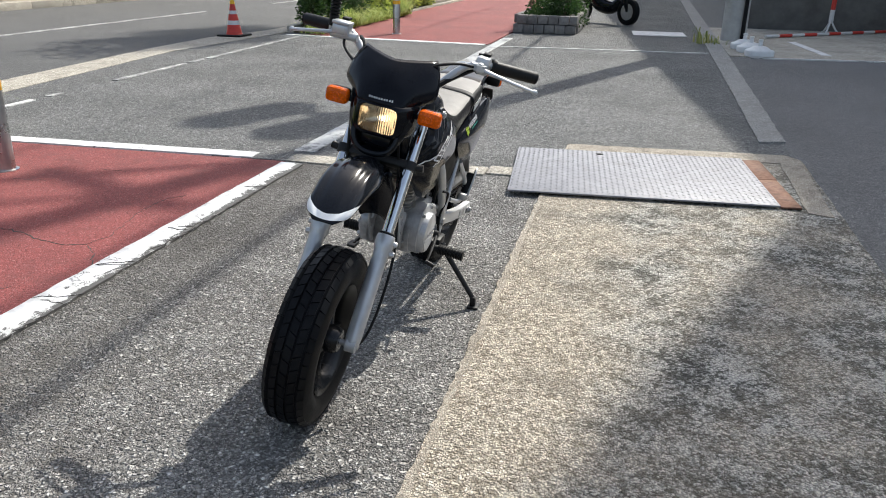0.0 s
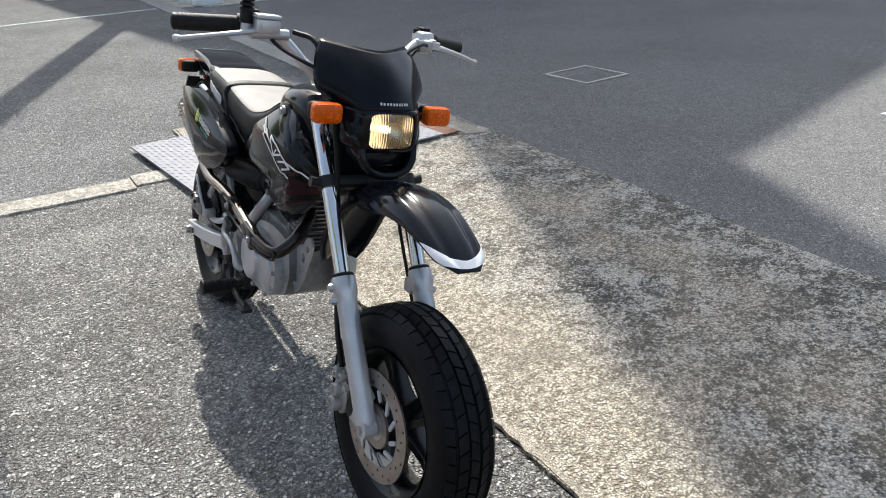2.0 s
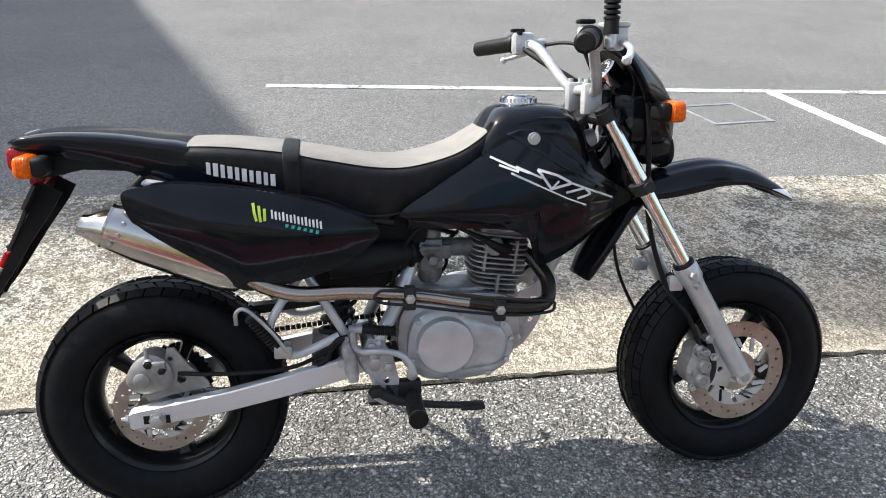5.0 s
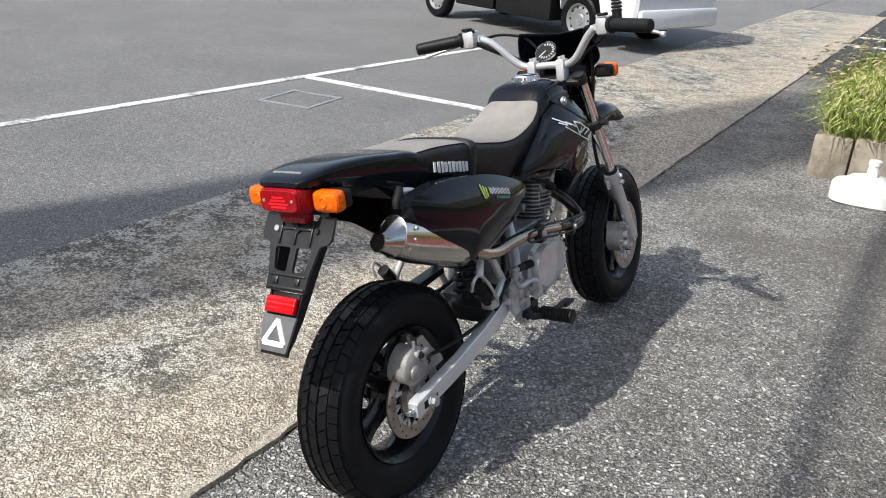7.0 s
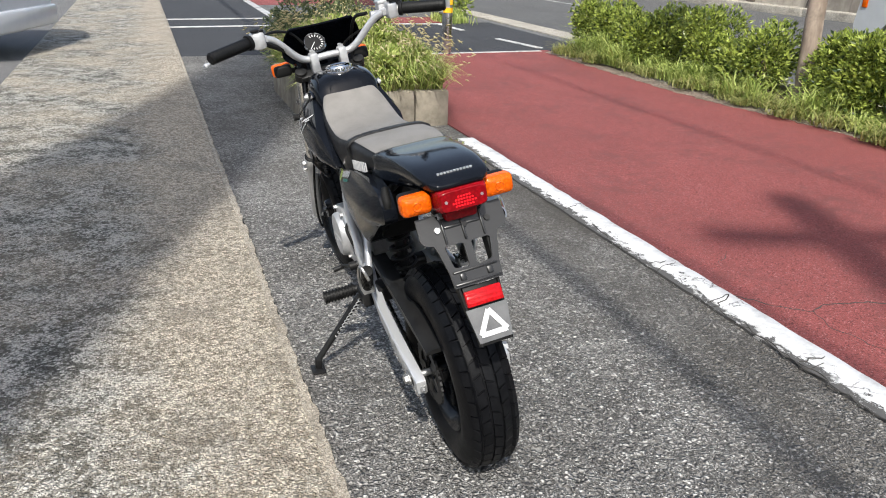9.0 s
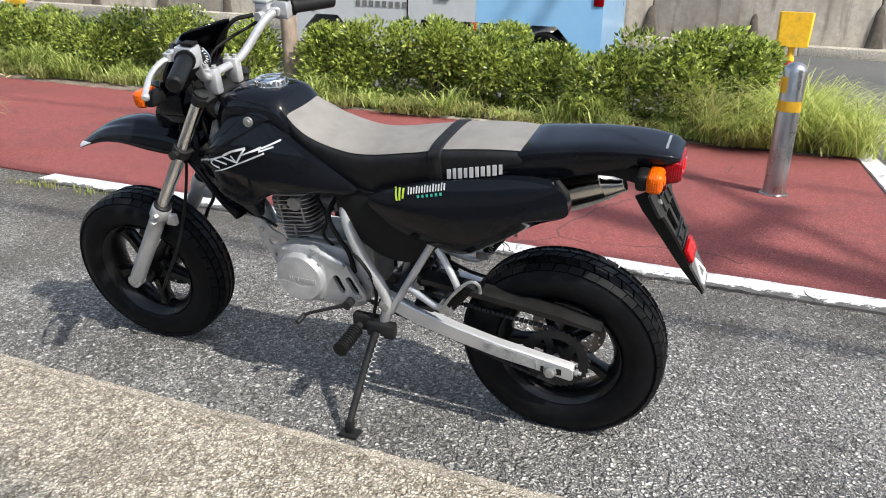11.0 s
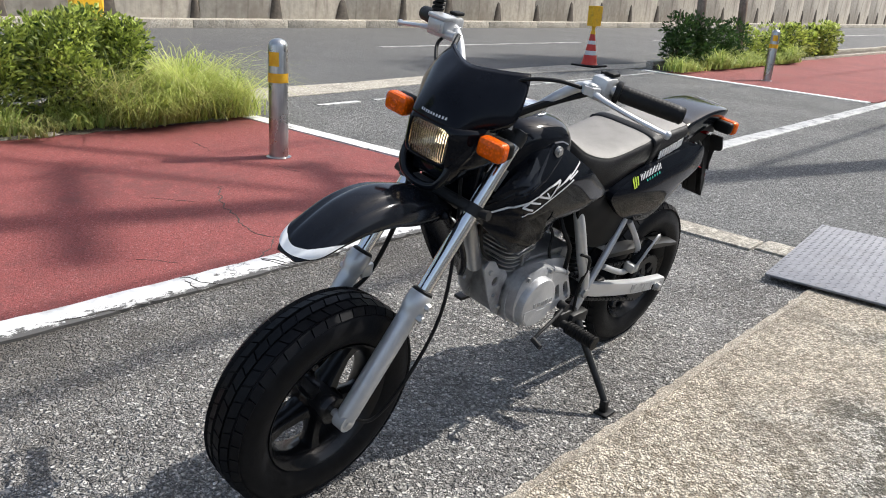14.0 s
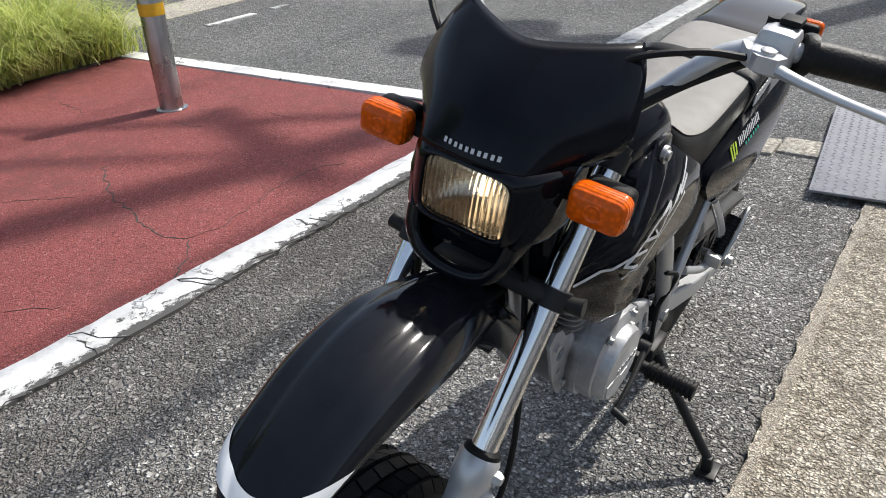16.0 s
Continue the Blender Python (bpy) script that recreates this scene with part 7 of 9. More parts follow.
place(bm, vs, BRK @ Matrix.Rotation(radians(-90), 4, "Y"))
bracket = bpart("plate_bracket", bm, BRACKET_GREY, "empty grey-black number plate bracket with two openings", smooth=30)
for x0, x1, y0, y1 in ((0.004, 0.054, -0.0425, -0.0375), (0.004, 0.054, -0.0025, 0.0025), (0.004, 0.054, 0.0375, 0.0425), (0.020, 0.025, -0.0372, -0.0028), (0.020, 0.025, 0.0028, 0.0372),
                       (0.110, 0.114, -0.046, 0.046), (0.134, 0.139, -0.048, 0.048), (0.116, 0.130, -0.034, -0.022), (0.116, 0.130, 0.022, 0.034)):
    bm = bmesh.new()
    brk(x0, x1, y0, y1, -0.007, -0.002)
    part("bracket_rib", fixed(bm), BRACKET_GREY, bracket)
for s in (-1, 1):
    bm = bmesh.new()
    rows_ = [(-0.004, 0.046, 0.036), (0.03, 0.048, 0.035), (0.06, 0.047, 0.031), (0.10, 0.045, 0.026), (0.145, 0.043, 0.022), (0.19, 0.040, 0.018), (0.23, 0.036, 0.012), (0.262, 0.032, 0.005)]
    vs = rings(bm, [[(u, s * (w - 0.004), 0.0035), (u, s * w, 0.0035), (u, s * w, 0.0035 + d), (u, s * (w - 0.004), 0.0035 + d)] for u, w, d in rows_])
    place(bm, vs, BRK @ Matrix.Rotation(radians(-90), 4, "Y"))
    part("bracket_flange", fixed(bm), BLACK_TRIM, bracket, "black side wall of the bracket")
bm = bmesh.new()
brk(0.143, 0.262, -0.036, 0.036, 0.004, 0.009)
for y in (-0.018, 0.018):
    brk(0.145, 0.250, y - 0.0025, y + 0.0025, 0.009, 0.016)
part("mud_flap", fixed(bm), BLACK_TRIM, bracket, "black flap below the bracket")
bm = bmesh.new()
brk(0.152, 0.184, -0.038, 0.038, -0.008, 0.003, 0.003)
part("reflector", fixed(bm), RED_REFLECTOR, bracket, "red rectangular reflector")
bm = bmesh.new()
brk_shape([(0.188, -0.043), (0.256, -0.034), (0.256, 0.034), (0.188, 0.043)], -0.0015, 0.0035)
part("silver_film", fixed(bm), FILM, bracket, "dull silver plate with a white triangle")
bm = bmesh.new()
tri = [(0.196, 0.0), (0.241, 0.027), (0.241, -0.027)]
for (ax, ay), (bx, by) in zip(tri, tri[1:] + tri[:1]):
    d = math.hypot(bx - ax, by - ay)
    nx, ny = -(by - ay) / d * 0.0048, (bx - ax) / d * 0.0048
    brk_shape([(ax - nx, ay - ny), (bx - nx, by - ny), (bx + nx, by + ny), (ax + nx, ay + ny)], -0.0042, -0.0012)
part("triangle_mark", fixed(bm), REFLECT_WHITE, bracket, "white reflective triangle", None)
for y in (0.052, -0.004, -0.052):
    bm = bmesh.new()
    vs = lathe(bm, [(0.0, -0.0075), (0.006, -0.0075), (0.0065, -0.003), (0.0, -0.003)], 10, "z", at=(0.024, y, 0))
    place(bm, vs, BRK @ Matrix.Rotation(radians(-90), 4, "Y"))
    part("bracket_bolt", fixed(bm), GALV if y > 0 else BLACK_STEEL, bracket)

# exhaust
bm = bmesh.new()
tube(bm, [(0.735, -0.02, 0.545), (0.765, -0.045, 0.522), (0.786, -0.085, 0.485), (0.768, -0.122, 0.452), (0.70, -0.136, 0.452), (0.60, -0.136, 0.468), (0.49, -0.134, 0.488), (0.38, -0.134, 0.498),
          (0.29, -0.136, 0.499), (0.235, -0.138, 0.512), (0.19, -0.136, 0.535)], [0.0138] * 6 + [0.0142, 0.015, 0.015, 0.015, 0.015], 16, 6)
pipe = bpart("exhaust_pipe", bm, PIPE_STEEL, "heat-browned steel exhaust pipe", smooth=60)
bm = bmesh.new()
tube(bm, [(0.742, -0.025, 0.54), (0.768, -0.048, 0.52), (0.787, -0.085, 0.485), (0.769, -0.122, 0.453), (0.70, -0.137, 0.454), (0.64, -0.137, 0.4635), (0.61, -0.137, 0.4685)], 0.0155, 16, 6)
shield = part("heat_shield", fixed(bm), DARK_BRONZE, pipe, "dark bronze heat shield on the pipe")
bm = bmesh.new()
tube(bm, [(0.436, -0.149, 0.503), (0.52, -0.151, 0.500), (0.64, -0.152, 0.481), (0.74, -0.146, 0.468), (0.782, -0.134, 0.460), (0.788, -0.132, 0.449), (0.776, -0.135, 0.438), (0.70, -0.150, 0.440), (0.60, -0.152, 0.453),
          (0.50, -0.151, 0.470), (0.440, -0.149, 0.478), (0.424, -0.148, 0.490), (0.436, -0.149, 0.503)], 0.0032, 8, 5)
part("shield_frame", fixed(bm), BLACK_STEEL, pipe, "thin black frame of the heat shield")
for x, z in ((0.672, 0.454), (0.493, 0.486)):
    bm = bmesh.new()
    cube(bm, x - 0.012, x + 0.012, -0.154, -0.130, z - 0.026, z + 0.022, 0.005)
    band_ = part("shield_band", fixed(bm), BLACK_STEEL, pipe)
    bm = bmesh.new()
    bolt(bm, (x, -0.154, z - 0.001), 0.0075, 0.006, -1)
    part("shield_bolt", fixed(bm), GALV, band_)
bm = bmesh.new()
loops = []
for p, rx, rz in (((0.20, -0.118, 0.535), 0.016, 0.016), ((0.18, -0.114, 0.546), 0.034, 0.046), ((0.15, -0.112, 0.559), 0.038, 0.054), ((0.0, -0.112, 0.618), 0.037, 0.050), ((-0.052, -0.112, 0.6375), 0.035, 0.0425),
                  ((-0.0525, -0.112, 0.638), 0.0362, 0.0437), ((-0.0555, -0.112, 0.639), 0.0362, 0.0437), ((-0.0560, -0.112, 0.639), 0.0345, 0.0418), ((-0.092, -0.1125, 0.640), 0.0205, 0.0215), ((-0.102, -0.113, 0.642), 0.0195, 0.0200),
                  ((-0.1025, -0.113, 0.642), 0.0165, 0.0170), ((-0.084, -0.113, 0.634), 0.0160, 0.0165)):
    d = Vector((-0.42, 0, 0.18)).normalized()
    u = Vector((0.18, 0, 0.42)).normalized()
    loops.append([Vector(p) + Vector((0, 1, 0)) * rx * math.cos(a) + u * rz * math.sin(a) for a in (2 * math.pi * k / 24 for k in range(24))])
rings(bm, loops)
muffler = bpart("muffler", bm, MUFFLER_STEEL, "satin steel muffler with a tapered end")
bm = bmesh.new()
bar(bm, (-0.085, -0.113, 0.6345), (-0.0935, -0.113, 0.6381), 0.0162, 20)
part("tail_pipe_mouth", fixed(bm), BLACK_TRIM, muffler)
for x, y, z in ((-0.030, -0.150, 0.628), (-0.018, -0.148, 0.648), (-0.045, -0.147, 0.612)):
    bm = bmesh.new()
    lathe(bm, [(0.0, y + 0.004), (0.0045, y + 0.004), (0.0035, y - 0.001), (0.0, y - 0.0015)], 10, "y", at=(x, 0, z))
    part("muffler_rivet", fixed(bm), GALV, muffler)

# engine
bm = bmesh.new()
dome(bm, [(0.50, 0.44), (0.60, 0.462), (0.70, 0.455), (0.728, 0.42), (0.731, 0.36), (0.70, 0.308), (0.62, 0.285), (0.53, 0.287), (0.485, 0.32), (0.478, 0.39)], 0.07, 0.012, -0.07, (0.61, 0.37))
dome(bm, [(0.50, 0.44), (0.60, 0.462), (0.70, 0.455), (0.728, 0.42), (0.731, 0.36), (0.70, 0.308), (0.62, 0.285), (0.53, 0.287), (0.485, 0.32), (0.478, 0.39)], -0.07, -0.012, 0.06, (0.61, 0.37))
engine = bpart("engine", bm, ALLOY, "silver air-cooled single cylinder engine")
bm = bmesh.new()
dome(bm, [(0.512, 0.422), (0.56, 0.438), (0.64, 0.430), (0.69, 0.413), (0.712, 0.378), (0.704, 0.325), (0.665, 0.296), (0.59, 0.287), (0.525, 0.295), (0.497, 0.33), (0.496, 0.38)], -0.098, -0.010, -0.066, (0.60, 0.365), 6.0)
part("clutch_cover", fixed(bm), ALLOY, engine, "cast alloy clutch cover")
bm = bmesh.new()
lathe(bm, [(0.0, -0.122), (0.050, -0.122), (0.056, -0.1205), (0.0595, -0.114), (0.061, -0.098), (0.0, -0.098)], 48, "y", at=(0.569, 0, 0.368))
part("cover_disc", fixed(bm), SILVER, engine, "smooth round clutch cap")
bm = bmesh.new()
dome(bm, [(0.60, 0.415), (0.635, 0.421), (0.675, 0.408), (0.698, 0.378), (0.696, 0.34), (0.678, 0.318), (0.63, 0.311), (0.60, 0.315)], -0.104, -0.009, -0.095, (0.645, 0.366), 8.0)
part("oil_cover", fixed(bm), ALLOY, engine)
bm = bmesh.new()
for x, z in ((0.515, 0.418), (0.6, 0.434), (0.688, 0.408), (0.707, 0.372), (0.698, 0.328), (0.66, 0.299), (0.57, 0.291), (0.503, 0.335)):
    bolt(bm, (x, -0.098, z), 0.006, 0.010, -1)
part("cover_bolt", fixed(bm), GALV, engine)["kind"] = "stuff"
# left covers
bm = bmesh.new()
dome(bm, [(0.60, 0.452), (0.64, 0.462), (0.70, 0.458), (0.728, 0.42), (0.729, 0.36), (0.70, 0.315), (0.65, 0.303), (0.60, 0.309), (0.585, 0.35), (0.585, 0.41)], 0.096, 0.006, 0.066, (0.655, 0.38), 8.0)
part("generator_cover", fixed(bm), ALLOY, engine, "pale alloy generator cover")
bm = bmesh.new()
lathe(bm, [(0.0, 0.1205), (0.056, 0.1205), (0.0635, 0.1185), (0.067, 0.112), (0.068, 0.09), (0.0, 0.09)], 48, "y", at=(0.659, 0, 0.376))
part("cover_disc", fixed(bm), ALLOY, engine, "pale round generator cap")
bm = bmesh.new()
for x, z in ((0.706, 0.447), (0.618, 0.45), (0.70, 0.322), (0.61, 0.318)):
    bolt(bm, (x, 0.099, z), 0.006, 0.008, 1)
part("cover_bolt", fixed(bm), GALV, engine)["kind"] = "stuff"
bm = bmesh.new()
for k in range(5):
    for q in (-0.0038, 0.0022):
        cube(bm, 0.612 + 0.0165 * k + q, 0.612 + 0.0165 * k + q + 0.0032, 0.1200, 0.1222, 0.371, 0.3815)
part("maker_mark", bm, SILVER, engine, "raised bars", None)
bm = bmesh.new()
prism(bm, [(0.716, 0.366), (0.672, 0.3655), (0.662, 0.357), (0.634, 0.357), (0.624, 0.3655), (0.603, 0.366), (0.606, 0.344), (0.625, 0.324), (0.659, 0.3155), (0.693, 0.324), (0.712, 0.344)], 0.116, 0.1215, "xz")
part("cover_step", fixed(bm), ALLOY, engine, "raised lower half of the round cap", None)
bm = bmesh.new()
holed(bm, [(0.63, 0.460), (0.60, 0.452), (0.555, 0.436), (0.527, 0.420), (0.515, 0.400), (0.482, 0.345), (0.482, 0.334), (0.50, 0.328), (0.574, 0.313), (0.63, 0.308)],
      [slot(0.553, 0.369, 0.017, 0.0092, 66), slot(0.516, 0.370, 0.018, 0.0092, 62)], 0.086, 0.099)
cover_plate = part("sprocket_cover", fixed(bm), ALLOY, engine, "alloy sprocket cover with two slots")
# black plate paints the shade seen inside the two slots
bm = bmesh.new()
prism(bm, [(0.575, 0.34), (0.50, 0.338), (0.495, 0.372), (0.53, 0.408), (0.575, 0.405)], 0.0855, 0.0875, "xz")
part("slot_backing", fixed(bm), BLACK_TRIM, cover_plate, "black plate standing for shade behind the slots", None)
bm = bmesh.new()
tube(bm, [(0.60, 0.094, 0.447), (0.556, 0.094, 0.432), (0.528, 0.094, 0.417)], [0.009, 0.008, 0.006], 10, 3)
part("cover_rib", fixed(bm), ALLOY, engine)
for x, z in ((0.606, 0.418), (0.535, 0.424), (0.498, 0.342)):
    bm = bmesh.new()
    bolt(bm, (x, 0.099, z), 0.0055, 0.006, 1)
    part("sprocket_bolt", fixed(bm), GALV, engine)
# black block darkens the gap behind the cover like shade
bm = bmesh.new()
cube(bm, 0.49, 0.58, 0.055, 0.070, 0.335, 0.43)
part("sprocket_shade", bm, BLACK_TRIM, engine)
# cylinder with fins
LEAN_CYL = Matrix.Translation((0.684, 0, 0.452)) @ Matrix.Rotation(radians(7), 4, "Y")
# core coloured black so the fin gaps look shaded
bm = bmesh.new()
place(bm, lathe(bm, [(0.0, -0.02), (0.044, -0.02), (0.044, 0.13), (0.0, 0.13)], 24, "z"), LEAN_CYL)
cyl = part("cylinder", fixed(bm), BLACK_STEEL, engine, "cylinder core, blackened for the shade between the fins")


def fin_outline(hx, hy, n=32, p=0.45):
    return [(hx * math.copysign(abs(math.cos(t)) ** p, math.cos(t)), hy * math.copysign(abs(math.sin(t)) ** p, math.sin(t))) for t in (2 * math.pi * k / n for k in range(n))]


for k in range(11):
    z = 0.000 + k * 0.0112
    hx, hy = (0.050, 0.055) if k < 4 else (0.060, 0.062)
    bm = bmesh.new()
    place(bm, prism(bm, fin_outline(hx - 0.002 * (k == 0), hy), z, z + 0.0032), LEAN_CYL)
    part("cooling_fin", fixed(bm), FIN_ALLOY, cyl)
for s in (-1, 1):
    for x, z0, z1 in ((0.0, 0.0, 0.046), (-0.034, 0.050, 0.120), (0.030, 0.050, 0.120)):
        bm = bmesh.new()
        place(bm, cube(bm, x - 0.003, x + 0.003, s * 0.048 - 0.012, s * 0.048 + 0.012, z0, z1, 0.001, 1), LEAN_CYL)
        part("fin_web", fixed(bm), FIN_ALLOY, cyl)
bm = bmesh.new()
place(bm, cube(bm, -0.052, 0.050, -0.050, 0.050, 0.118, 0.160, 0.014), LEAN_CYL)
for z in (0.126, 0.138, 0.150):
    place(bm, prism(bm, fin_outline(0.061, 0.060), z, z + 0.0032), LEAN_CYL)
for s in (-1, 1):
    place(bm, lathe(bm, [(0.0, s * 0.040), (0.020, s * 0.040), (0.020, s * 0.062), (0.017, s * 0.065), (0.0, s * 0.065)], 20, "y", at=(-0.018, 0, 0.105)), LEAN_CYL)
    for x, z in ((-0.045, 0.14), (0.042, 0.14), (0.010, 0.098)):
        place(bm, lathe(bm, [(0.0, s * 0.05), (0.006, s * 0.05), (0.006, s * 0.066), (0.0, s * 0.067)], 6, "y", at=(x, 0, z)), LEAN_CYL)
part("cylinder_head", fixed(bm), FIN_ALLOY, engine, "dull grey finned cylinder head")
bm = bmesh.new()
tube(bm, [(0.70, -0.05, 0.56), (0.70, -0.075, 0.555), (0.685, -0.085, 0.56), (0.64, -0.08, 0.585), (0.58, -0.05, 0.61)], [0.011, 0.012, 0.010, 0.005, 0.004], 10, 4)
part("spark_plug_cap", fixed(bm), BLACK_TRIM, engine, "black plug cap and lead")
bm = bmesh.new()
cube(bm, 0.50, 0.66, -0.05, 0.05, 0.45, 0.47, 0.006)
cube(bm, 0.47, 0.51, -0.055, 0.055, 0.36, 0.47, 0.01)
part("case_top", fixed(bm), FIN_ALLOY, engine)
# carburettor and intake
bm = bmesh.new()
cube(bm, 0.525, 0.575, -0.045, 0.02, 0.505, 0.575, 0.010)
lathe(bm, [(0.0, 0.575), (0.024, 0.575), (0.024, 0.592), (0.018, 0.60), (0.0, 0.60)], 18, "z", at=(0.55, -0.012, 0))
bar(bm, (0.55, -0.07, 0.535), (0.55, -0.03, 0.535), 0.009)
bar(bm, (0.565, -0.062, 0.56), (0.53, -0.062, 0.56), 0.006)
bolt(bm, (0.562, -0.05, 0.525), 0.008, 0.012, -1)
cube(bm, 0.57, 0.592, -0.04, 0.02, 0.53, 0.56, 0.004)
lathe(bm, [(0.0, 0.478), (0.020, 0.478), (0.026, 0.488), (0.026, 0.51), (0.0, 0.51)], 18, "z", at=(0.55, -0.015, 0))
bar(bm, (0.575, -0.012, 0.55), (0.645, -0.005, 0.545), 0.02)
bolt(bm, (0.535, -0.045, 0.555), 0.012, 0.014, -1)
bpart("carburettor", bm, CARB_ALLOY, "grimy dark grey carburettor")
bm = bmesh.new()
tube(bm, [(0.53, -0.018, 0.545), (0.49, -0.045, 0.547), (0.43, -0.075, 0.548), (0.34, -0.085, 0.545)], [0.024, 0.029, 0.032, 0.034], 16, 4)
for k in range(4):
    p = Vector((0.505 - 0.018 * k, -0.035 - 0.010 * k, 0.546))
    bar(bm, p, p + Vector((-0.008, -0.003, 0)), 0.033, 16)
bpart("intake_hose", bm, SOFT_RUBBER, "thick black intake hose")
bm = bmesh.new()
dome(bm, [(0.29, 0.655), (0.44, 0.64), (0.53, 0.625), (0.535, 0.565), (0.48, 0.50), (0.42, 0.465), (0.34, 0.465), (0.30, 0.50)], 0.088, 0.012, -0.045, (0.41, 0.56))
bpart("air_box", bm, BLACK_TRIM, "black air box below the seat")
bm = bmesh.new()
dome(bm, [(0.15, 0.66), (0.30, 0.655), (0.30, 0.56), (0.2, 0.56)], 0.085, 0.006, -0.10, (0.24, 0.61))
bpart("battery_box", bm, BLACK_TRIM, "black battery box")

# frame
def frame_tube(pts, r, lab="silver-painted frame tube", per=5, mat_=None):
    bm = bmesh.new()
    tube(bm, pts, r, 12, per)
    return bpart("frame_tube", bm, mat_ or SILVER, lab)


frame_tube([(0.915, 0, 0.705), (0.87, 0, 0.62), (0.82, 0, 0.51), (0.795, 0, 0.455)], 0.0175)
frame_tube([(0.90, 0, 0.77), (0.80, 0, 0.745), (0.65, 0, 0.70), (0.50, 0, 0.645), (0.45, 0, 0.60)], 0.022)
for s in (-1, 1):
    frame_tube([(0.53, s * (0.07 if s > 0 else 0.02), 0.60), (0.515, s * (0.09 if s > 0 else 0.03), 0.54), (0.475, s * (0.098 if s > 0 else 0.07), 0.45), (0.435, s * 0.098, 0.385), (0.422, s * 0.098, 0.33), (0.445, s * 0.095, 0.262)], 0.0145)
    frame_tube([(0.285, s * 0.09, 0.545), (0.35, s * 0.095, 0.43), (0.415, s * 0.098, 0.315)], 0.0095)
    frame_tube([(0.28, s * 0.10, 0.52), (0.242, s * 0.115, 0.468), (0.222, s * 0.125, 0.425), (0.238, s * 0.128, 0.385), (0.275, s * 0.12, 0.37), (0.355, s * 0.103, 0.398)], 0.0085)
    frame_tube([(0.47, s * 0.07, 0.62), (0.25, s * 0.075, 0.655), (0.08, s * 0.072, 0.69), (0.0, s * 0.06, 0.735)], 0.0095, "black rear subframe tube", mat_=BLACK_STEEL)
    # engine mount plate at the front
    bm = bmesh.new()
    holed(bm, [(0.822, 0.478), (0.808, 0.497), (0.785, 0.490), (0.765, 0.466), (0.738, 0.456), (0.725, 0.44), (0.715, 0.35), (0.728, 0.326), (0.748, 0.338), (0.772, 0.372), (0.797, 0.425)],
          [ring_of(0.797, 0.464, 0.006), ring_of(0.768, 0.432, 0.0125), ring_of(0.762, 0.392, 0.006), ring_of(0.735, 0.352, 0.005)], s * 0.048 - 0.0025, s * 0.048 + 0.0025)
    mount = bpart("engine_mount", bm, ALLOY, "drilled silver engine mount plate", smooth=None)
    for x, z in ((0.797, 0.464), (0.735, 0.352)):
        bm = bmesh.new()
        bolt(bm, (x, s * 0.0495, z), 0.0065, 0.007, s)
        part("mount_bolt", fixed(bm), GALV, mount)
    # swing arm
    bm = bmesh.new()
    loops = []
    for x, zt, zb, y in ((0.425, 0.362, 0.320, 0.082), (0.35, 0.344, 0.300, 0.094), (0.24, 0.320, 0.278, 0.103), (0.13, 0.296, 0.255, 0.104), (-0.046, 0.268, 0.229, 0.104), (-0.052, 0.264, 0.233, 0.104)):
        loops.append([(x, s * (y - 0.010), zb), (x, s * (y + 0.011), zb), (x, s * (y + 0.0135), zb + 0.0025), (x, s * (y + 0.0135), zt - 0.0025), (x, s * (y + 0.011), zt), (x, s * (y - 0.010), zt)])
    rings(bm, loops)
    arm = bpart("swing_arm", bm, ARM_ALLOY, "silver box-section swing arm leg")
    bm = bmesh.new()
    cube(bm, -0.026, 0.024, s * 0.1180 - 0.0008, s * 0.1180 + 0.0008, 0.2415, 0.2585, 0.0005)
    part("axle_slot", fixed(bm), BLACK_TRIM, arm, "dark axle slot")
    bm = bmesh.new()
    cube(bm, -0.014, 0.016, s * 0.1195 - 0.0015, s * 0.1195 + 0.0015, 0.2385, 0.2615, 0.002)
    bolt(bm, (0.0, s * 0.121, 0.25), 0.012, 0.012, s)
    part("chain_adjuster", fixed(bm), GALV, arm)
    bm = bmesh.new()
    bar(bm, (-0.052, s * 0.104, 0.249), (-0.070, s * 0.104, 0.247), 0.0045, 8)
    bar(bm, (-0.056, s * 0.104, 0.2485), (-0.062, s * 0.104, 0.248), 0.0085, 6)
    part("adjuster_screw", fixed(bm), GALV, arm)
    if s > 0:
        bm = bmesh.new()
        prism(bm, [(0.165, 0.267), (0.165, 0.296), (0.090, 0.283), (0.090, 0.255)], 0.1178, 0.1188, "xz")
        prism(bm, [(0.084, 0.2535), (0.084, 0.282), (0.034, 0.2735), (0.034, 0.246)], 0.1178, 0.1188, "xz")
        part("caution_label", fixed(bm), FILM_PALE, arm, "worn pale warning label", None)
    bm = bmesh.new()
    bolt(bm, (0.425, s * 0.102, 0.335), 0.014, 0.012, s)
    part("pivot_bolt", fixed(bm), GALV, arm)
    # rider footpeg
    bm = bmesh.new()
    bar(bm, (0.50, s * 0.095, 0.262), (0.50, s * 0.13, 0.262), 0.012)
    cube(bm, 0.44, 0.52, s * 0.10 - 0.012, s * 0.10 + 0.012, 0.25, 0.295, 0.006)
    peg = bpart("footpeg", bm, BLACK_STEEL, "black rubber-covered footpeg")
    bm = bmesh.new()
    prof = [(0.0, s * 0.128), (0.0155, s * 0.128)]
    for k in range(9):
        y = 0.130 + 0.0095 * k
        prof += [(0.0155, s * y), (0.0185, s * (y + 0.0008)), (0.0185, s * (y + 0.0055)), (0.0155, s * (y + 0.0063))]
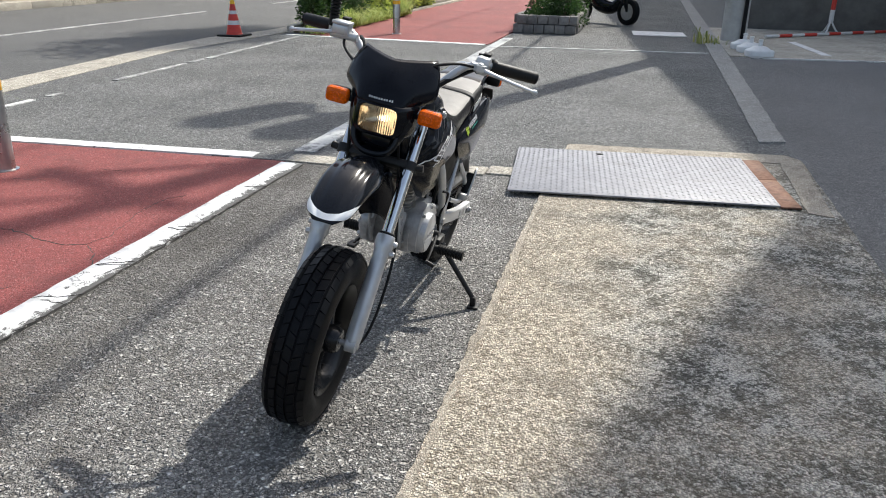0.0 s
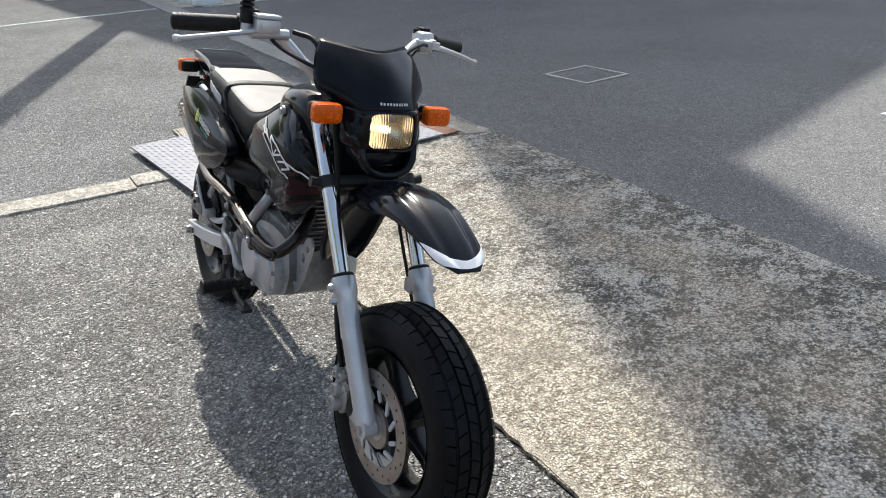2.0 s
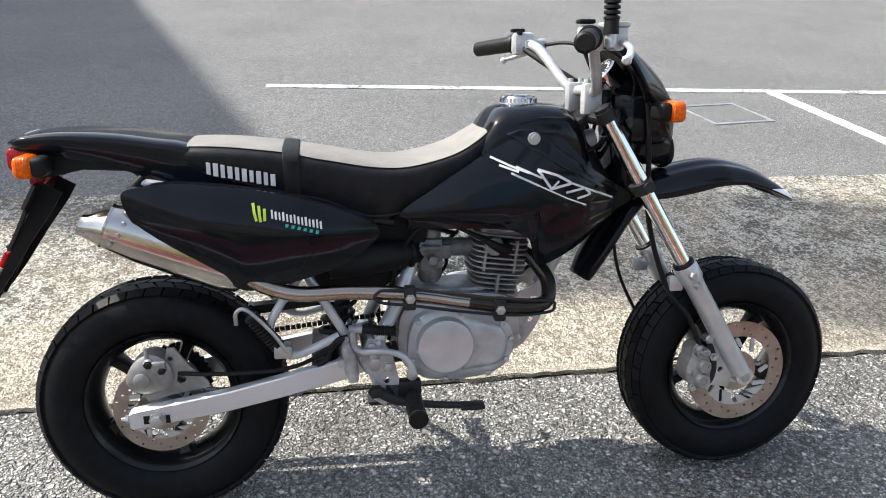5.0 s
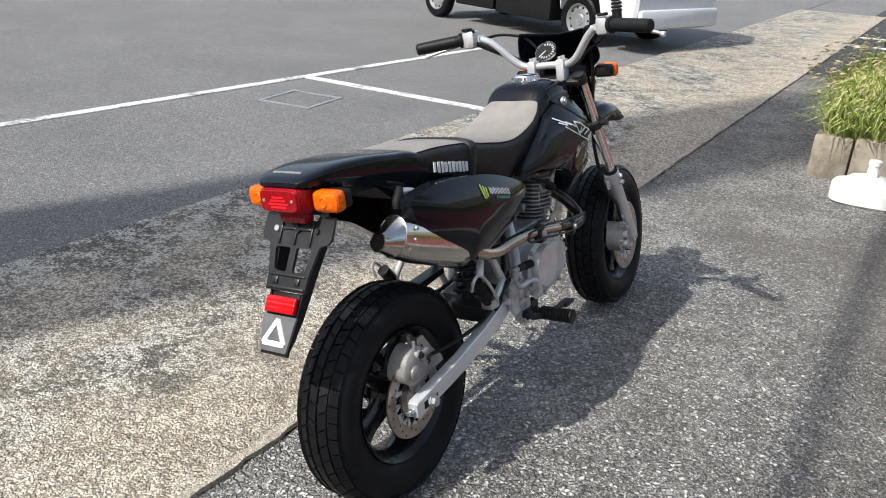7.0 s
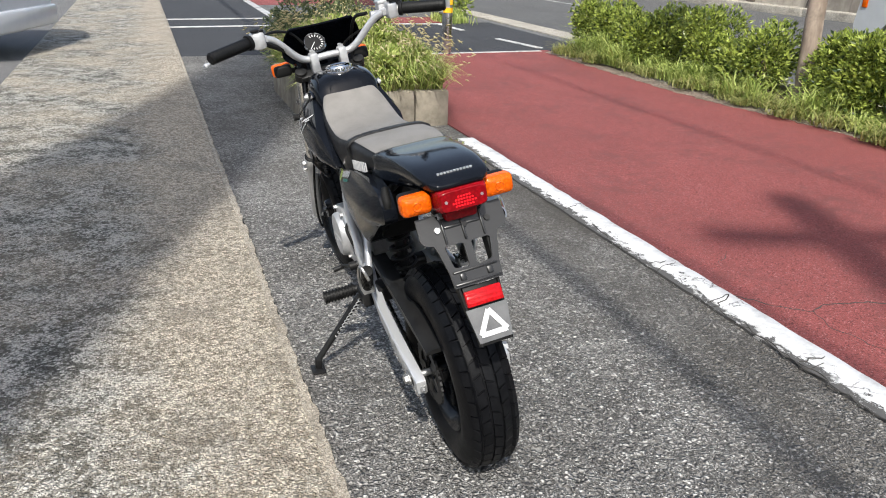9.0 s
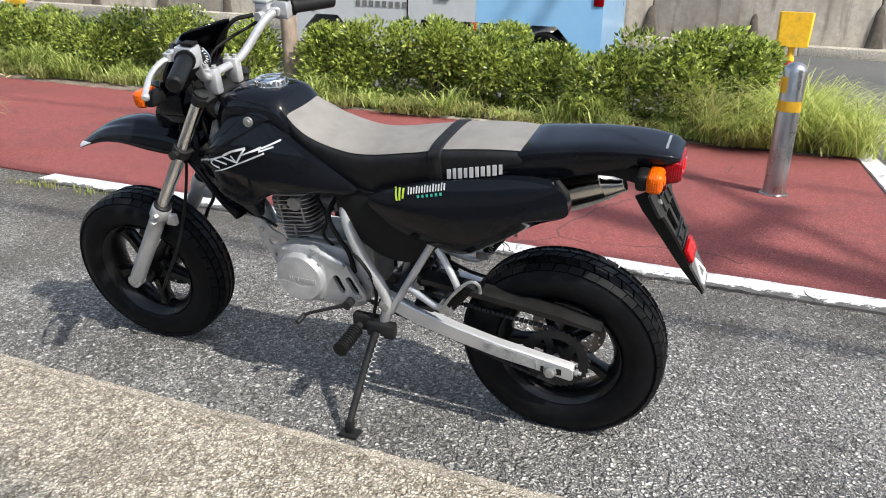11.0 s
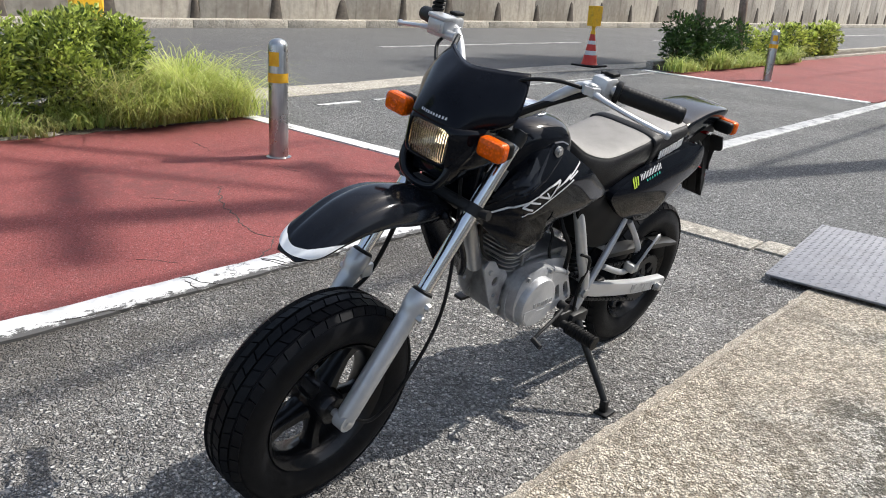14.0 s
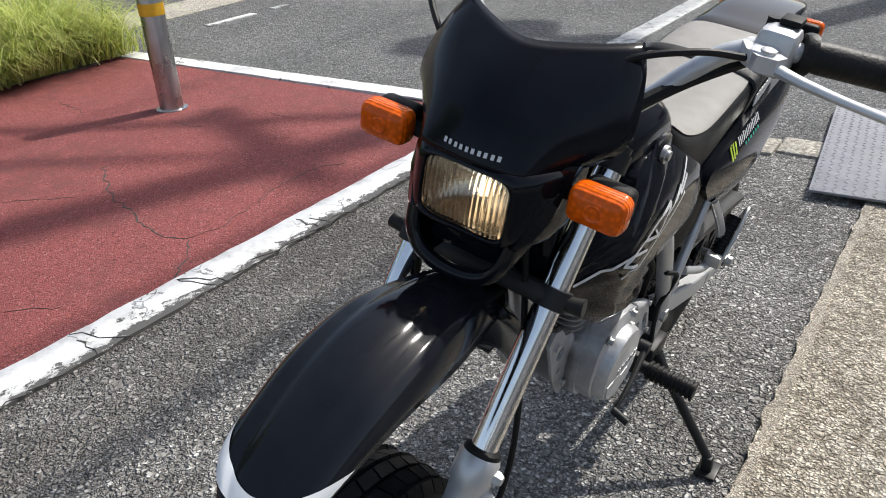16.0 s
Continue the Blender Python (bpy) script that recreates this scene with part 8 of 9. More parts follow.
    lathe(bm, prof + [(0.0155, s * 0.2145), (0.0195, s * 0.215), (0.0195, s * 0.219), (0.0, s * 0.220)], 16, "y", at=(0.50, 0, 0.262))
    part("peg_rubber", fixed(bm), SOFT_RUBBER, peg, "ribbed black rubber")
    # passenger peg, folded up
    bm = bmesh.new()
    a, b = Vector((0.245, s * 0.132, 0.385)), Vector((0.185, s * 0.135, 0.465))
    prof = [(0.10, 0.0125)]
    for k in range(11):
        f = 0.12 + 0.075 * k
        prof += [(f, 0.0125), (f + 0.004, 0.0155), (f + 0.046, 0.0155), (f + 0.050, 0.0125)]
    tube(bm, [a.lerp(b, f) for f, r in prof], [r for f, r in prof], 12, smooth=False)
    pp = bpart("passenger_peg", bm, SOFT_RUBBER, "folded passenger peg with ribbed rubber")
    bm = bmesh.new()
    tube(bm, [a + Vector((0.012, s * 0.014, 0.0)), a.lerp(b, 0.5) + Vector((0.012, s * 0.018, 0.008)), b + Vector((0.0, s * 0.016, 0.012)), b + Vector((-0.02, s * 0.012, 0.006)), b + Vector((-0.022, s * 0.004, -0.02))], 0.004, 8, 5)
    cube(bm, a.x - 0.015, a.x + 0.02, s * 0.132 - 0.016, s * 0.132 + 0.016, a.z - 0.012, a.z + 0.014, 0.004)
    part("peg_bracket", fixed(bm), GALV, pp, "bright steel bracket")
bm = bmesh.new()
cube(bm, 0.30, 0.36, -0.096, 0.096, 0.30, 0.345, 0.008)
bar(bm, (0.425, -0.1, 0.335), (0.425, 0.1, 0.335), 0.022)
bpart("swing_arm_brace", bm, BLACK_STEEL, "black cross brace of the swing arm")
# rear shock
bm = bmesh.new()
bar(bm, (0.345, 0.0, 0.33), (0.40, 0.0, 0.60), 0.016)
shock = bpart("rear_shock", bm, BLACK_STEEL, "central rear shock with a black spring")
bm = bmesh.new()
helix = [Vector((0.345, 0, 0.36)).lerp(Vector((0.392, 0, 0.56)), k / 80) + Vector((0.031 * math.cos(k * 0.6), 0.031 * math.sin(k * 0.6), 0)) for k in range(81)]
tube(bm, helix, 0.0055, 7, 1, False)
part("spring", bm, BLACK_STEEL, shock)

# drive side: sprocket, chain, guard
bm = bmesh.new()
outline = []
for k in range(68):
    a = 2 * math.pi * k / 68
    outline.append(((0.084 if k % 2 else 0.078) * math.cos(a), 0.25 + (0.084 if k % 2 else 0.078) * math.sin(a)))
_in = [(0.056 * math.cos(2 * math.pi * k / 68), 0.25 + 0.056 * math.sin(2 * math.pi * k / 68)) for k in range(68)]
rings(bm, [[(a[0], 0.064, a[1]), (b[0], 0.064, b[1]), (b[0], 0.069, b[1]), (a[0], 0.069, a[1])] for a, b in zip(_in, outline)], closed_path=True)
for k in range(5):
    place(bm, cube(bm, 0.028, 0.060, 0.064, 0.069, -0.010, 0.010), Matrix.Translation((0, 0, 0.25)) @ Matrix.Rotation(2 * math.pi * k / 5 + 0.1, 4, "Y"))
bpart("rear_sprocket", bm, BLACK_STEEL, "dark steel rear sprocket", smooth=None)
bm = bmesh.new()
for z0, z1 in ((0.331, 0.385), (0.171, 0.318)):
    a, b = Vector((0.0, 0.0665, z0)), Vector((0.51, 0.0665, z1))
    n = 44
    for k in range(n):
        p, q = a.lerp(b, k / n), a.lerp(b, (k + 0.82) / n)
        bar(bm, p, q, 0.0062 if k % 2 else 0.005, 6)
bpart("drive_chain", bm, BLACK_STEEL, "oily dark drive chain")["kind"] = "stuff"
bm = bmesh.new()
loops = []
for x, z, h in ((0.33, 0.420, 0.008), (0.16, 0.405, 0.010), (0.0, 0.384, 0.010), (-0.105, 0.366, 0.005)):
    loops.append([(x, 0.052, z - h), (x, 0.094, z - h), (x, 0.094, z + h * 0.5), (x, 0.08, z + h), (x, 0.052, z + h)])
rings(bm, loops)
bpart("chain_guard", bm, BLACK_STEEL, "slim black chain guard")
# rear caliper, pedal, lever
bm = bmesh.new()
dome(bm, [(-0.056, 0.318), (-0.046, 0.352), (-0.018, 0.374), (0.006, 0.372), (0.026, 0.352), (0.030, 0.318), (0.010, 0.300), (-0.030, 0.296)], -0.096, -0.008, -0.050, (-0.012, 0.335), 4.0)
for x, z, r in ((-0.010, 0.361, 0.010), (0.014, 0.348, 0.009), (-0.026, 0.326, 0.016)):
    lathe(bm, [(0.0, -0.09), (r, -0.09), (r, -0.107), (r * 0.7, -0.110), (0.0, -0.110)], 14, "y", at=(x, 0, z))
cube(bm, -0.006, 0.022, -0.112, -0.100, 0.342, 0.366, 0.004)
bar(bm, (-0.014, -0.098, 0.37), (-0.014, -0.098, 0.392), 0.004, 8)
rear_caliper = bpart("rear_caliper", bm, FIN_ALLOY, "grimy grey rear brake caliper")
bm = bmesh.new()
holed(bm, [(0.022, 0.384), (0.036, 0.384), (0.062, 0.345), (0.095, 0.312), (0.100, 0.298), (0.02, 0.285), (-0.02, 0.27), (-0.03, 0.30), (0.01, 0.33)], [ring_of(0.045, 0.318, 0.009), ring_of(0.027, 0.362, 0.005)], -0.086, -0.080)
part("caliper_bracket", fixed(bm), FIN_ALLOY, rear_caliper, "grey caliper bracket on the swing arm")
for x, z in ((-0.010, 0.361), (0.014, 0.348)):
    bm = bmesh.new()
    bolt(bm, (x, -0.110, z), 0.0065, 0.006, -1)
    part("caliper_bolt", fixed(bm), BLACK_STEEL, rear_caliper)
bm = bmesh.new()
tube(bm, [(0.04, -0.085, 0.33), (0.12, -0.10, 0.33), (0.25, -0.105, 0.335), (0.33, -0.10, 0.365), (0.40, -0.10, 0.41)], 0.0045, 8, 5)
bpart("rear_brake_hose", bm, SOFT_RUBBER, "black rear brake hose along the swing arm")
bm = bmesh.new()
tube(bm, [(0.425, -0.122, 0.285), (0.47, -0.132, 0.262), (0.55, -0.140, 0.252), (0.62, -0.140, 0.246)], [0.012, 0.009, 0.0075, 0.0075], 10, 4)
cube(bm, 0.595, 0.645, -0.156, -0.127, 0.241, 0.251, 0.003)
bolt(bm, (0.425, -0.13, 0.285), 0.012, 0.01, -1)
bpart("brake_pedal", bm, BLACK_STEEL, "black rear brake pedal")
bm = bmesh.new()
holed(bm, [(0.395, 0.355), (0.412, 0.392), (0.440, 0.388), (0.462, 0.350), (0.474, 0.300), (0.470, 0.258), (0.440, 0.246), (0.418, 0.262), (0.425, 0.300), (0.405, 0.325)], [ring_of(0.448, 0.300, 0.007), ring_of(0.425, 0.352, 0.010)], -0.112, -0.100)
hanger = bpart("footpeg_hanger", bm, ALLOY, "cast alloy footpeg hanger")
for x, z in ((0.434, 0.268), (0.452, 0.330), (0.418, 0.375)):
    bm = bmesh.new()
    bolt(bm, (x, -0.112, z), 0.0095, 0.009, -1)
    part("hanger_bolt", fixed(bm), GALV, hanger)
bm = bmesh.new()
tube(bm, [(0.382, -0.118, 0.305), (0.378, -0.118, 0.330), (0.372, -0.118, 0.372), (0.370, -0.118, 0.390)], [0.010, 0.0145, 0.0145, 0.010], 14, smooth=False)
cube(bm, 0.352, 0.392, -0.122, -0.102, 0.336, 0.352, 0.004)
bar(bm, (0.37, -0.118, 0.388), (0.372, -0.118, 0.402), 0.007, 10)
part("rear_master_cylinder", fixed(bm), ALLOY, hanger, "upright alloy rear brake cylinder")
bm = bmesh.new()
tube(bm, [(0.372, -0.118, 0.400), (0.352, -0.114, 0.392), (0.338, -0.108, 0.372), (0.330, -0.105, 0.350), (0.31, -0.105, 0.340)], 0.006, 8, 5)
part("brake_line", fixed(bm), SOFT_RUBBER, hanger)
bm = bmesh.new()
tube(bm, [(0.382, -0.122, 0.412), (0.384, -0.126, 0.385), (0.398, -0.130, 0.372), (0.44, -0.132, 0.371), (0.474, -0.132, 0.362), (0.494, -0.130, 0.340), (0.500, -0.126, 0.318), (0.500, -0.112, 0.308)], [0.0075, 0.0068, 0.0068, 0.0068, 0.0068, 0.0075, 0.010, 0.012], 10, 5)
bar(bm, (0.374, -0.122, 0.418), (0.402, -0.122, 0.416), 0.0085)
kick = bpart("kick_lever", bm, ALLOY, "grey curved kick start lever, folded in")
bm = bmesh.new()
prof = [(0.0, 0.009), (0.40, 0.0095)]
for k in range(9):
    f = 0.42 + 0.063 * k
    prof += [(f, 0.0088), (f + 0.008, 0.0108), (f + 0.036, 0.0108), (f + 0.044, 0.0088)]
tube(bm, [Vector((0.400, -0.124, 0.417)).lerp(Vector((0.468, -0.126, 0.410)), f) for f, r in prof], [r for f, r in prof], 12, smooth=False)
part("lever_rubber", fixed(bm), SOFT_RUBBER, kick, "ribbed black rubber sleeve")
bm = bmesh.new()
tube(bm, [(0.525, 0.118, 0.325), (0.58, 0.125, 0.305), (0.63, 0.128, 0.285), (0.652, 0.128, 0.272)], [0.007, 0.0048, 0.0045, 0.0045], 8, 4)
bar(bm, (0.652, 0.125, 0.272), (0.657, 0.156, 0.266), 0.0072)
bar(bm, (0.525, 0.10, 0.325), (0.525, 0.125, 0.325), 0.012)
bpart("shift_lever", bm, BLACK_STEEL, "black gear shift lever")
# side stand
bm = bmesh.new()
cube(bm, 0.40, 0.475, 0.095, 0.125, 0.245, 0.285, 0.006)
tube(bm, [(0.445, 0.125, 0.262), (0.452, 0.16, 0.225), (0.459, 0.285, 0.092)], [0.012, 0.010, 0.009], 10, 3)
stand = bpart("side_stand", bm, BLACK_STEEL, "black steel side stand, folded out")
bm = bmesh.new()
FOOT = Matrix.Translation((0.459, 0.290, 0.0585)) @ Matrix.Rotation(radians(10.3), 4, "X")
place(bm, cube(bm, -0.028, 0.022, -0.02, 0.02, 0.004, 0.012, 0.003), FOOT)
place(bm, cube(bm, -0.01, 0.01, -0.012, 0.008, 0.008, 0.045, 0.004), FOOT)
part("stand_foot", fixed(bm), BLACK_STEEL, stand, "flat steel foot")
bm = bmesh.new()
helix = [Vector((0.43, 0.128, 0.262)).lerp(Vector((0.445, 0.215, 0.160)), k / 60) + Vector((0.006 * math.cos(k * 1.1), 0.006 * math.sin(k * 1.1), 0)) for k in range(61)]
tube(bm, helix, 0.0018, 5, 1, False)
part("stand_spring", bm, GALV, stand)
# silver tank mount hardware between tank and fork
for a, b in (((0.845, -0.05, 0.735), (0.875, -0.045, 0.69)), ((0.862, 0.055, 0.745), (0.885, 0.05, 0.70))):
    bm = bmesh.new()
    bar(bm, a, b, 0.022)
    bpart("head_bracket", bm, FIN_ALLOY, "dull alloy bracket behind the steering head")

# ---- buildings added outside the camera's view, so that their shade falls on the lot ----
building = thing("building", "unseen plain rendered building added to shade the parking lot", "building", kind="structure")
bm = bmesh.new()
prism(bm, [(4.95, 13.7), (5.75, 13.3), (10.7, 14.8), (22, 18.2), (22, 34), (2.4, 34), (3.9, 21.6)], -0.1, 12.0)
part("wall", fixed(bm), WALL_PAINT, building, smooth=None)
# unseen tower added to cast the long shadow band over the slab
bm = bmesh.new()
cube(bm, -0.62, 0.62, 0.0, 2.2, -0.1, 32.0)
place(bm, bm.verts[:], pose(5.47, 14.5, 0, 0, 0, -20.8))
part("shade_tower", fixed(bm), WALL_PAINT, building, smooth=None)
# unseen wall added to close the lot's far side
wall_east = part("wall_east", box(26, 26.4, -40, 34, -0.1, 5.0), WALL_PAINT, smooth=None)
tagged(wall_east, "unseen plain rendered wall added beyond the parking lot", "wall", kind="structure")

# ---- utility pole with wires ----
CONCRETE_POLE = plain("pole_concrete", (0.34, 0.33, 0.31), (0.45, 0.44, 0.41), (0.8, 0.9), 0, 8, 0.3, 80, dirt=(0.22, 0.21, 0.19))
pole = thing("utility_pole", "tall grey concrete utility pole at the lot's corner", "utility pole", pose(1.33, 13.2, 0))
bm = bmesh.new()
bar(bm, (0, 0, -0.1), (0, 0, 13.4), 0.19, 24, 0.12)
part("shaft", fixed(bm), CONCRETE_POLE, pole)
for z, L, a in ((13.0, 0.85, -20), (11.6, 0.6, -20)):
    bm = bmesh.new()
    place(bm, cube(bm, -L, L, -0.06, 0.06, z - 0.06, z + 0.06), Matrix.Rotation(radians(a), 4, "Z") @ Matrix.Translation((-0.25, 0.18, 0)))
    part("cross_arm", fixed(bm), GALV, pole, "steel cross arm")
for x, y in ((-0.5, 0.12), (-1.15, 0.3)):
    bm = bmesh.new()
    lathe(bm, [(0.0, 8.85), (0.24, 8.85), (0.27, 8.9), (0.27, 9.65), (0.2, 9.75), (0.0, 9.78)], 20, "z", at=(x, y, 0))
    part("transformer", fixed(bm), GALV, pole, "grey steel transformer can")
bm = bmesh.new()
cube(bm, -1.45, 0.1, 0.02, 0.1, 8.75, 8.84)
part("transformer_arm", bm, GALV, pole)
bm = bmesh.new()
tube(bm, [(0.11, -0.2, 0.0), (0.11, -0.21, 2.2), (0.1, -0.2, 3.0)], 0.03, 8, 3)
part("cable_duct", fixed(bm), BLACK_TRIM, pole, "dark cable duct on the pole")
for nm, a, b, r in (("overhead_wire", (1.33, 60, 8.7), (1.33, -60, 8.7), 0.035), ("overhead_wire", (1.30, 60, 10.15), (1.30, -60, 10.1), 0.03),
                    ("overhead_wire", (1.25, 13.2, 10.5), (-22, -3.2, 10.9), 0.045), ("overhead_wire", (1.25, 13.2, 11.4), (-22, -2.0, 11.8), 0.035),
                    ("overhead_wire", (0.6, 60, 12.95), (0.6, -60, 12.9), 0.02)):
    bm = bmesh.new()
    bar(bm, a, b, r, 8)
    tagged(part(nm, fixed(bm), BLACK_TRIM), "black overhead cable running from the utility pole", "cable", "overhead cables")

# ---- the lot's far corner ----
sheet("apron", [(1.10, 11.0), (3.2, 11.05), (5.2, 11.45), (9, 12.2), (9, 15.9), (1.10, 15.6)], -0.05, 0.006, CONCRETE, "pale concrete apron at the lot's corner", "pavement", jag=0.003)
step = part("entrance_step", box(4.6, 8.0, 12.75, 17.0, -0.02, 0.17, 0.012), CONCRETE)
tagged(step, "raised pale concrete entrance step", "step", kind="structure")
tagged(part("garden_wall", box(1.75, 4.5, 15.9, 16.1, -0.05, 1.6, 0.01), plain("grey_panel", (0.09, 0.085, 0.08), (0.14, 0.135, 0.125), (0.7, 0.85), 0, 5, dirt=(0.06, 0.055, 0.05))),
       "dark grey boundary wall behind the barrier", "wall", kind="structure")


def stop_weight(x, y, turn, group="white stand weights"):
    """A water-filled banner-stand foot: a low bag with a neck."""
    ob = thing("stand_weight", "white plastic water-filled weight for a banner stand", "stand weight", pose(x, y, 0.0, 0, 0, turn), group)
    bm = bmesh.new()
    loops = []
    for z, a, b in ((0.0, 0.16, 0.13), (0.01, 0.175, 0.14), (0.07, 0.175, 0.14), (0.085, 0.165, 0.132), (0.10, 0.12, 0.10), (0.125, 0.09, 0.07), (0.135, 0.05, 0.045)):
        loops.append([(a * math.copysign(abs(math.cos(t)) ** 0.55, math.cos(t)), b * math.copysign(abs(math.sin(t)) ** 0.55, math.sin(t)), z) for t in (2 * math.pi * k / 28 for k in range(28))])
    rings(bm, loops)
    part("tank", fixed(bm), WHITE_PLASTIC, ob)
    bm = bmesh.new()
    lathe(bm, [(0.034, 0.125), (0.028, 0.14), (0.026, 0.19), (0.030, 0.192), (0.030, 0.215), (0.020, 0.218), (0.018, 0.20), (0.0, 0.20)], 18, "z")
    part("neck", fixed(bm), WHITE_PLASTIC, ob)
    return ob


stop_weight(-1.418, -0.20, 4, "")
for x, y in ((1.37, 11.98), (1.41, 11.55), (1.47, 11.1)):
    stop_weight(x, y, 12)

barrier = thing("barrier_pole", "red and white striped barrier pole lying on the apron", "barrier", pose(1.88, 13.76, 0.035, 0, 0, 41.5))
for k in range(10):
    bm = bmesh.new()
    bar(bm, (k * 0.3, 0, 0), (k * 0.3 + 0.3, 0, 0), 0.026, 12)
    part("stripe", fixed(bm), (WHITE_PLASTIC, ORANGE_CONE)[k % 2], barrier)
upright = thing("barrier_stand", "red and white striped barrier stand on splayed white feet", "barrier", pose(3.12, 15.3, 0.0))
for k in range(5):
    bm = bmesh.new()
    bar(bm, (0, 0, 0.2 + k * 0.2), (0, 0, 0.4 + k * 0.2), 0.04, 12)
    part("stripe", fixed(bm), (WHITE_PLASTIC, ORANGE_CONE)[k % 2], upright)
for a in (0, 120, 240):
    bm = bmesh.new()
    tube(bm, [(0, 0, 0.24), (0.05, 0, 0.14), (0.13, 0, 0.03), (0.17, 0, 0.012)], 0.016, 8, 3)
    place(bm, bm.verts[:], pose(0, 0, 0, 0, 0, a))
    part("foot", fixed(bm), WHITE_PLASTIC, upright)
stripe(2.2, 13.3, 2.38, 11.5, 0.12, z=0.010, label="white bay line on the apron")
stripe(1.35, 10.86, 5.3, 11.42, 0.07, THIN_LINE, z=0.010, label="pale line along the apron's edge")

# stone planter with azaleas
planter_far = thing("stone_planter", "low planter of grey stone blocks", "planter", pose(-1.62, 14.2, 0))
STONE = plain("planter_stone", (0.14, 0.13, 0.12), (0.27, 0.255, 0.235), (0.8, 0.92), 0, 12, 0.5, 60, per_object=0.4, dirt=(0.08, 0.075, 0.065))
rng = random.Random(9)
for row in range(2):
    for k in range(6):
        x0 = -0.52 + k * 0.172 + (0.06 if row else 0)
        if x0 > 0.48:
            continue
        part("stone", box(x0, min(x0 + 0.165, 0.53), -1.12 + rng.uniform(-0.012, 0.012), -0.95, row * 0.145, row * 0.145 + 0.138, 0.014), STONE, planter_far)
    for sx in (-0.53, 0.38):
        for k in range(9):
            y0 = -0.94 + k * 0.25
            part("stone", box(sx + rng.uniform(-0.01, 0.01), sx + 0.15, y0, y0 + 0.24, row * 0.145, row * 0.145 + 0.138, 0.014), STONE, planter_far)
part("soil", box(-0.39, 0.39, -0.95, 1.3, 0.0, 0.25), SOIL, planter_far, smooth=None)
hedge(-2.12, -1.12, 13.2, 15.5, 0.95, 7000, LEAF_DARK, "dark green azalea bushes in the stone planter", 18, 0.07, group="")


def road_wheel(at, r, turn, parent, width=0.14):
    bm = bmesh.new()
    lathe(bm, [(r * 0.62, -width * 0.42), (r * 0.72, -width * 0.5), (r * 0.92, -width * 0.5), (r, -width * 0.36), (r, width * 0.36), (r * 0.92, width * 0.5), (r * 0.72, width * 0.5), (r * 0.62, width * 0.42)], 36, "y", closed=True)
    m = Matrix.Translation(at) @ Matrix.Rotation(turn, 4, "Z")
    place(bm, bm.verts[:], m)
    w = part("wheel", fixed(bm), RUBBER, parent, "black tyre on a steel rim")
    bm = bmesh.new()
    lathe(bm, [(0.0, -width * 0.30), (r * 0.2, -width * 0.32), (r * 0.24, -width * 0.22), (r * 0.45, -width * 0.28), (r * 0.56, -width * 0.2), (r * 0.62, -width * 0.44), (r * 0.64, -width * 0.44), (r * 0.64, width * 0.4), (0.0, width * 0.4)], 36, "y")
    place(bm, bm.verts[:], m)
    part("rim", fixed(bm), GALV, w, "silver steel rim")
    bm = bmesh.new()
    for k in range(10):
        a = 2 * math.pi * k / 10
        place(bm, lathe(bm, [(0.0, -width * 0.29), (r * 0.05, -width * 0.29), (r * 0.05, -width * 0.2), (0.0, -width * 0.2)], 8, "y", at=(r * 0.5 * math.cos(a), 0, r * 0.5 * math.sin(a))), m)
    part("rim_hole", fixed(bm), BLACK_TRIM, w)["kind"] = "stuff"
    return w


# ---- small truck in the lot ----
truck = thing("small_truck", "small white cab-over truck parked in the lot", "truck", pose(1.57, -5.42, 0.0, 0, 0, 161))
# x runs to its front
GLASS_DARK, _nt, _b = nodes_of("dark_glass")
_b.inputs["Base Color"].default_value = (0.02, 0.025, 0.03, 1)
_b.inputs["Roughness"].default_value = 0.05
bm = bmesh.new()
loops = []
for y, tuck in ((-1.36, 0.03), (-1.33, 0.0), (-0.02, 0.0), (0.02, 0.03)):
    loops.append([(-0.62 + tuck, y, 0.52), (-0.30, y, 0.52), (-0.26, y, 0.36), (-0.27, y, 0.60), (0.27, y, 0.60), (0.33, y, 0.40), (0.40, y, 0.24 + tuck), (0.78 - tuck, y, 0.24 + tuck), (0.82 - tuck, y, 0.5),
                  (0.80 - tuck, y, 0.95), (0.45 - tuck, y, 1.62), (0.35, y, 1.72 - tuck), (-0.50 + tuck, y, 1.72 - tuck), (-0.62 + tuck, y, 1.62)])
rings(bm, loops)
part("cab", fixed(bm), CAR_WHITE, truck, "white painted cab", 25)
for y in (-1.365, 0.022):
    bm = bmesh.new()
    prism(bm, [(-0.5, 1.0), (0.55, 1.0), (0.38, 1.58), (-0.5, 1.58)], y - 0.004, y + 0.004, "xz")
    part("side_window", fixed(bm), GLASS_DARK, truck, "dark side window", None)
bm = bmesh.new()
cube(bm, 0.80, 0.87, -1.33, 0.0, 0.26, 0.46, 0.03)
part("bumper", fixed(bm), CAR_WHITE, truck, "pale bumper")
bm = bmesh.new()
cube(bm, -3.1, -0.68, -1.38, 0.04, 0.84, 0.90, 0.01)
for y0, y1 in ((-1.38, -1.35), (0.01, 0.04)):
    cube(bm, -3.1, -0.68, y0, y1, 0.90, 1.18, 0.008)
cube(bm, -3.1, -3.07, -1.35, 0.01, 0.90, 1.18, 0.008)
part("cargo_bed", fixed(bm), CAR_WHITE, truck, "white drop-side bed")
bm = bmesh.new()
cube(bm, -3.0, 0.6, -1.05, -0.95, 0.42, 0.55)
cube(bm, -3.0, 0.6, -0.38, -0.28, 0.42, 0.55)
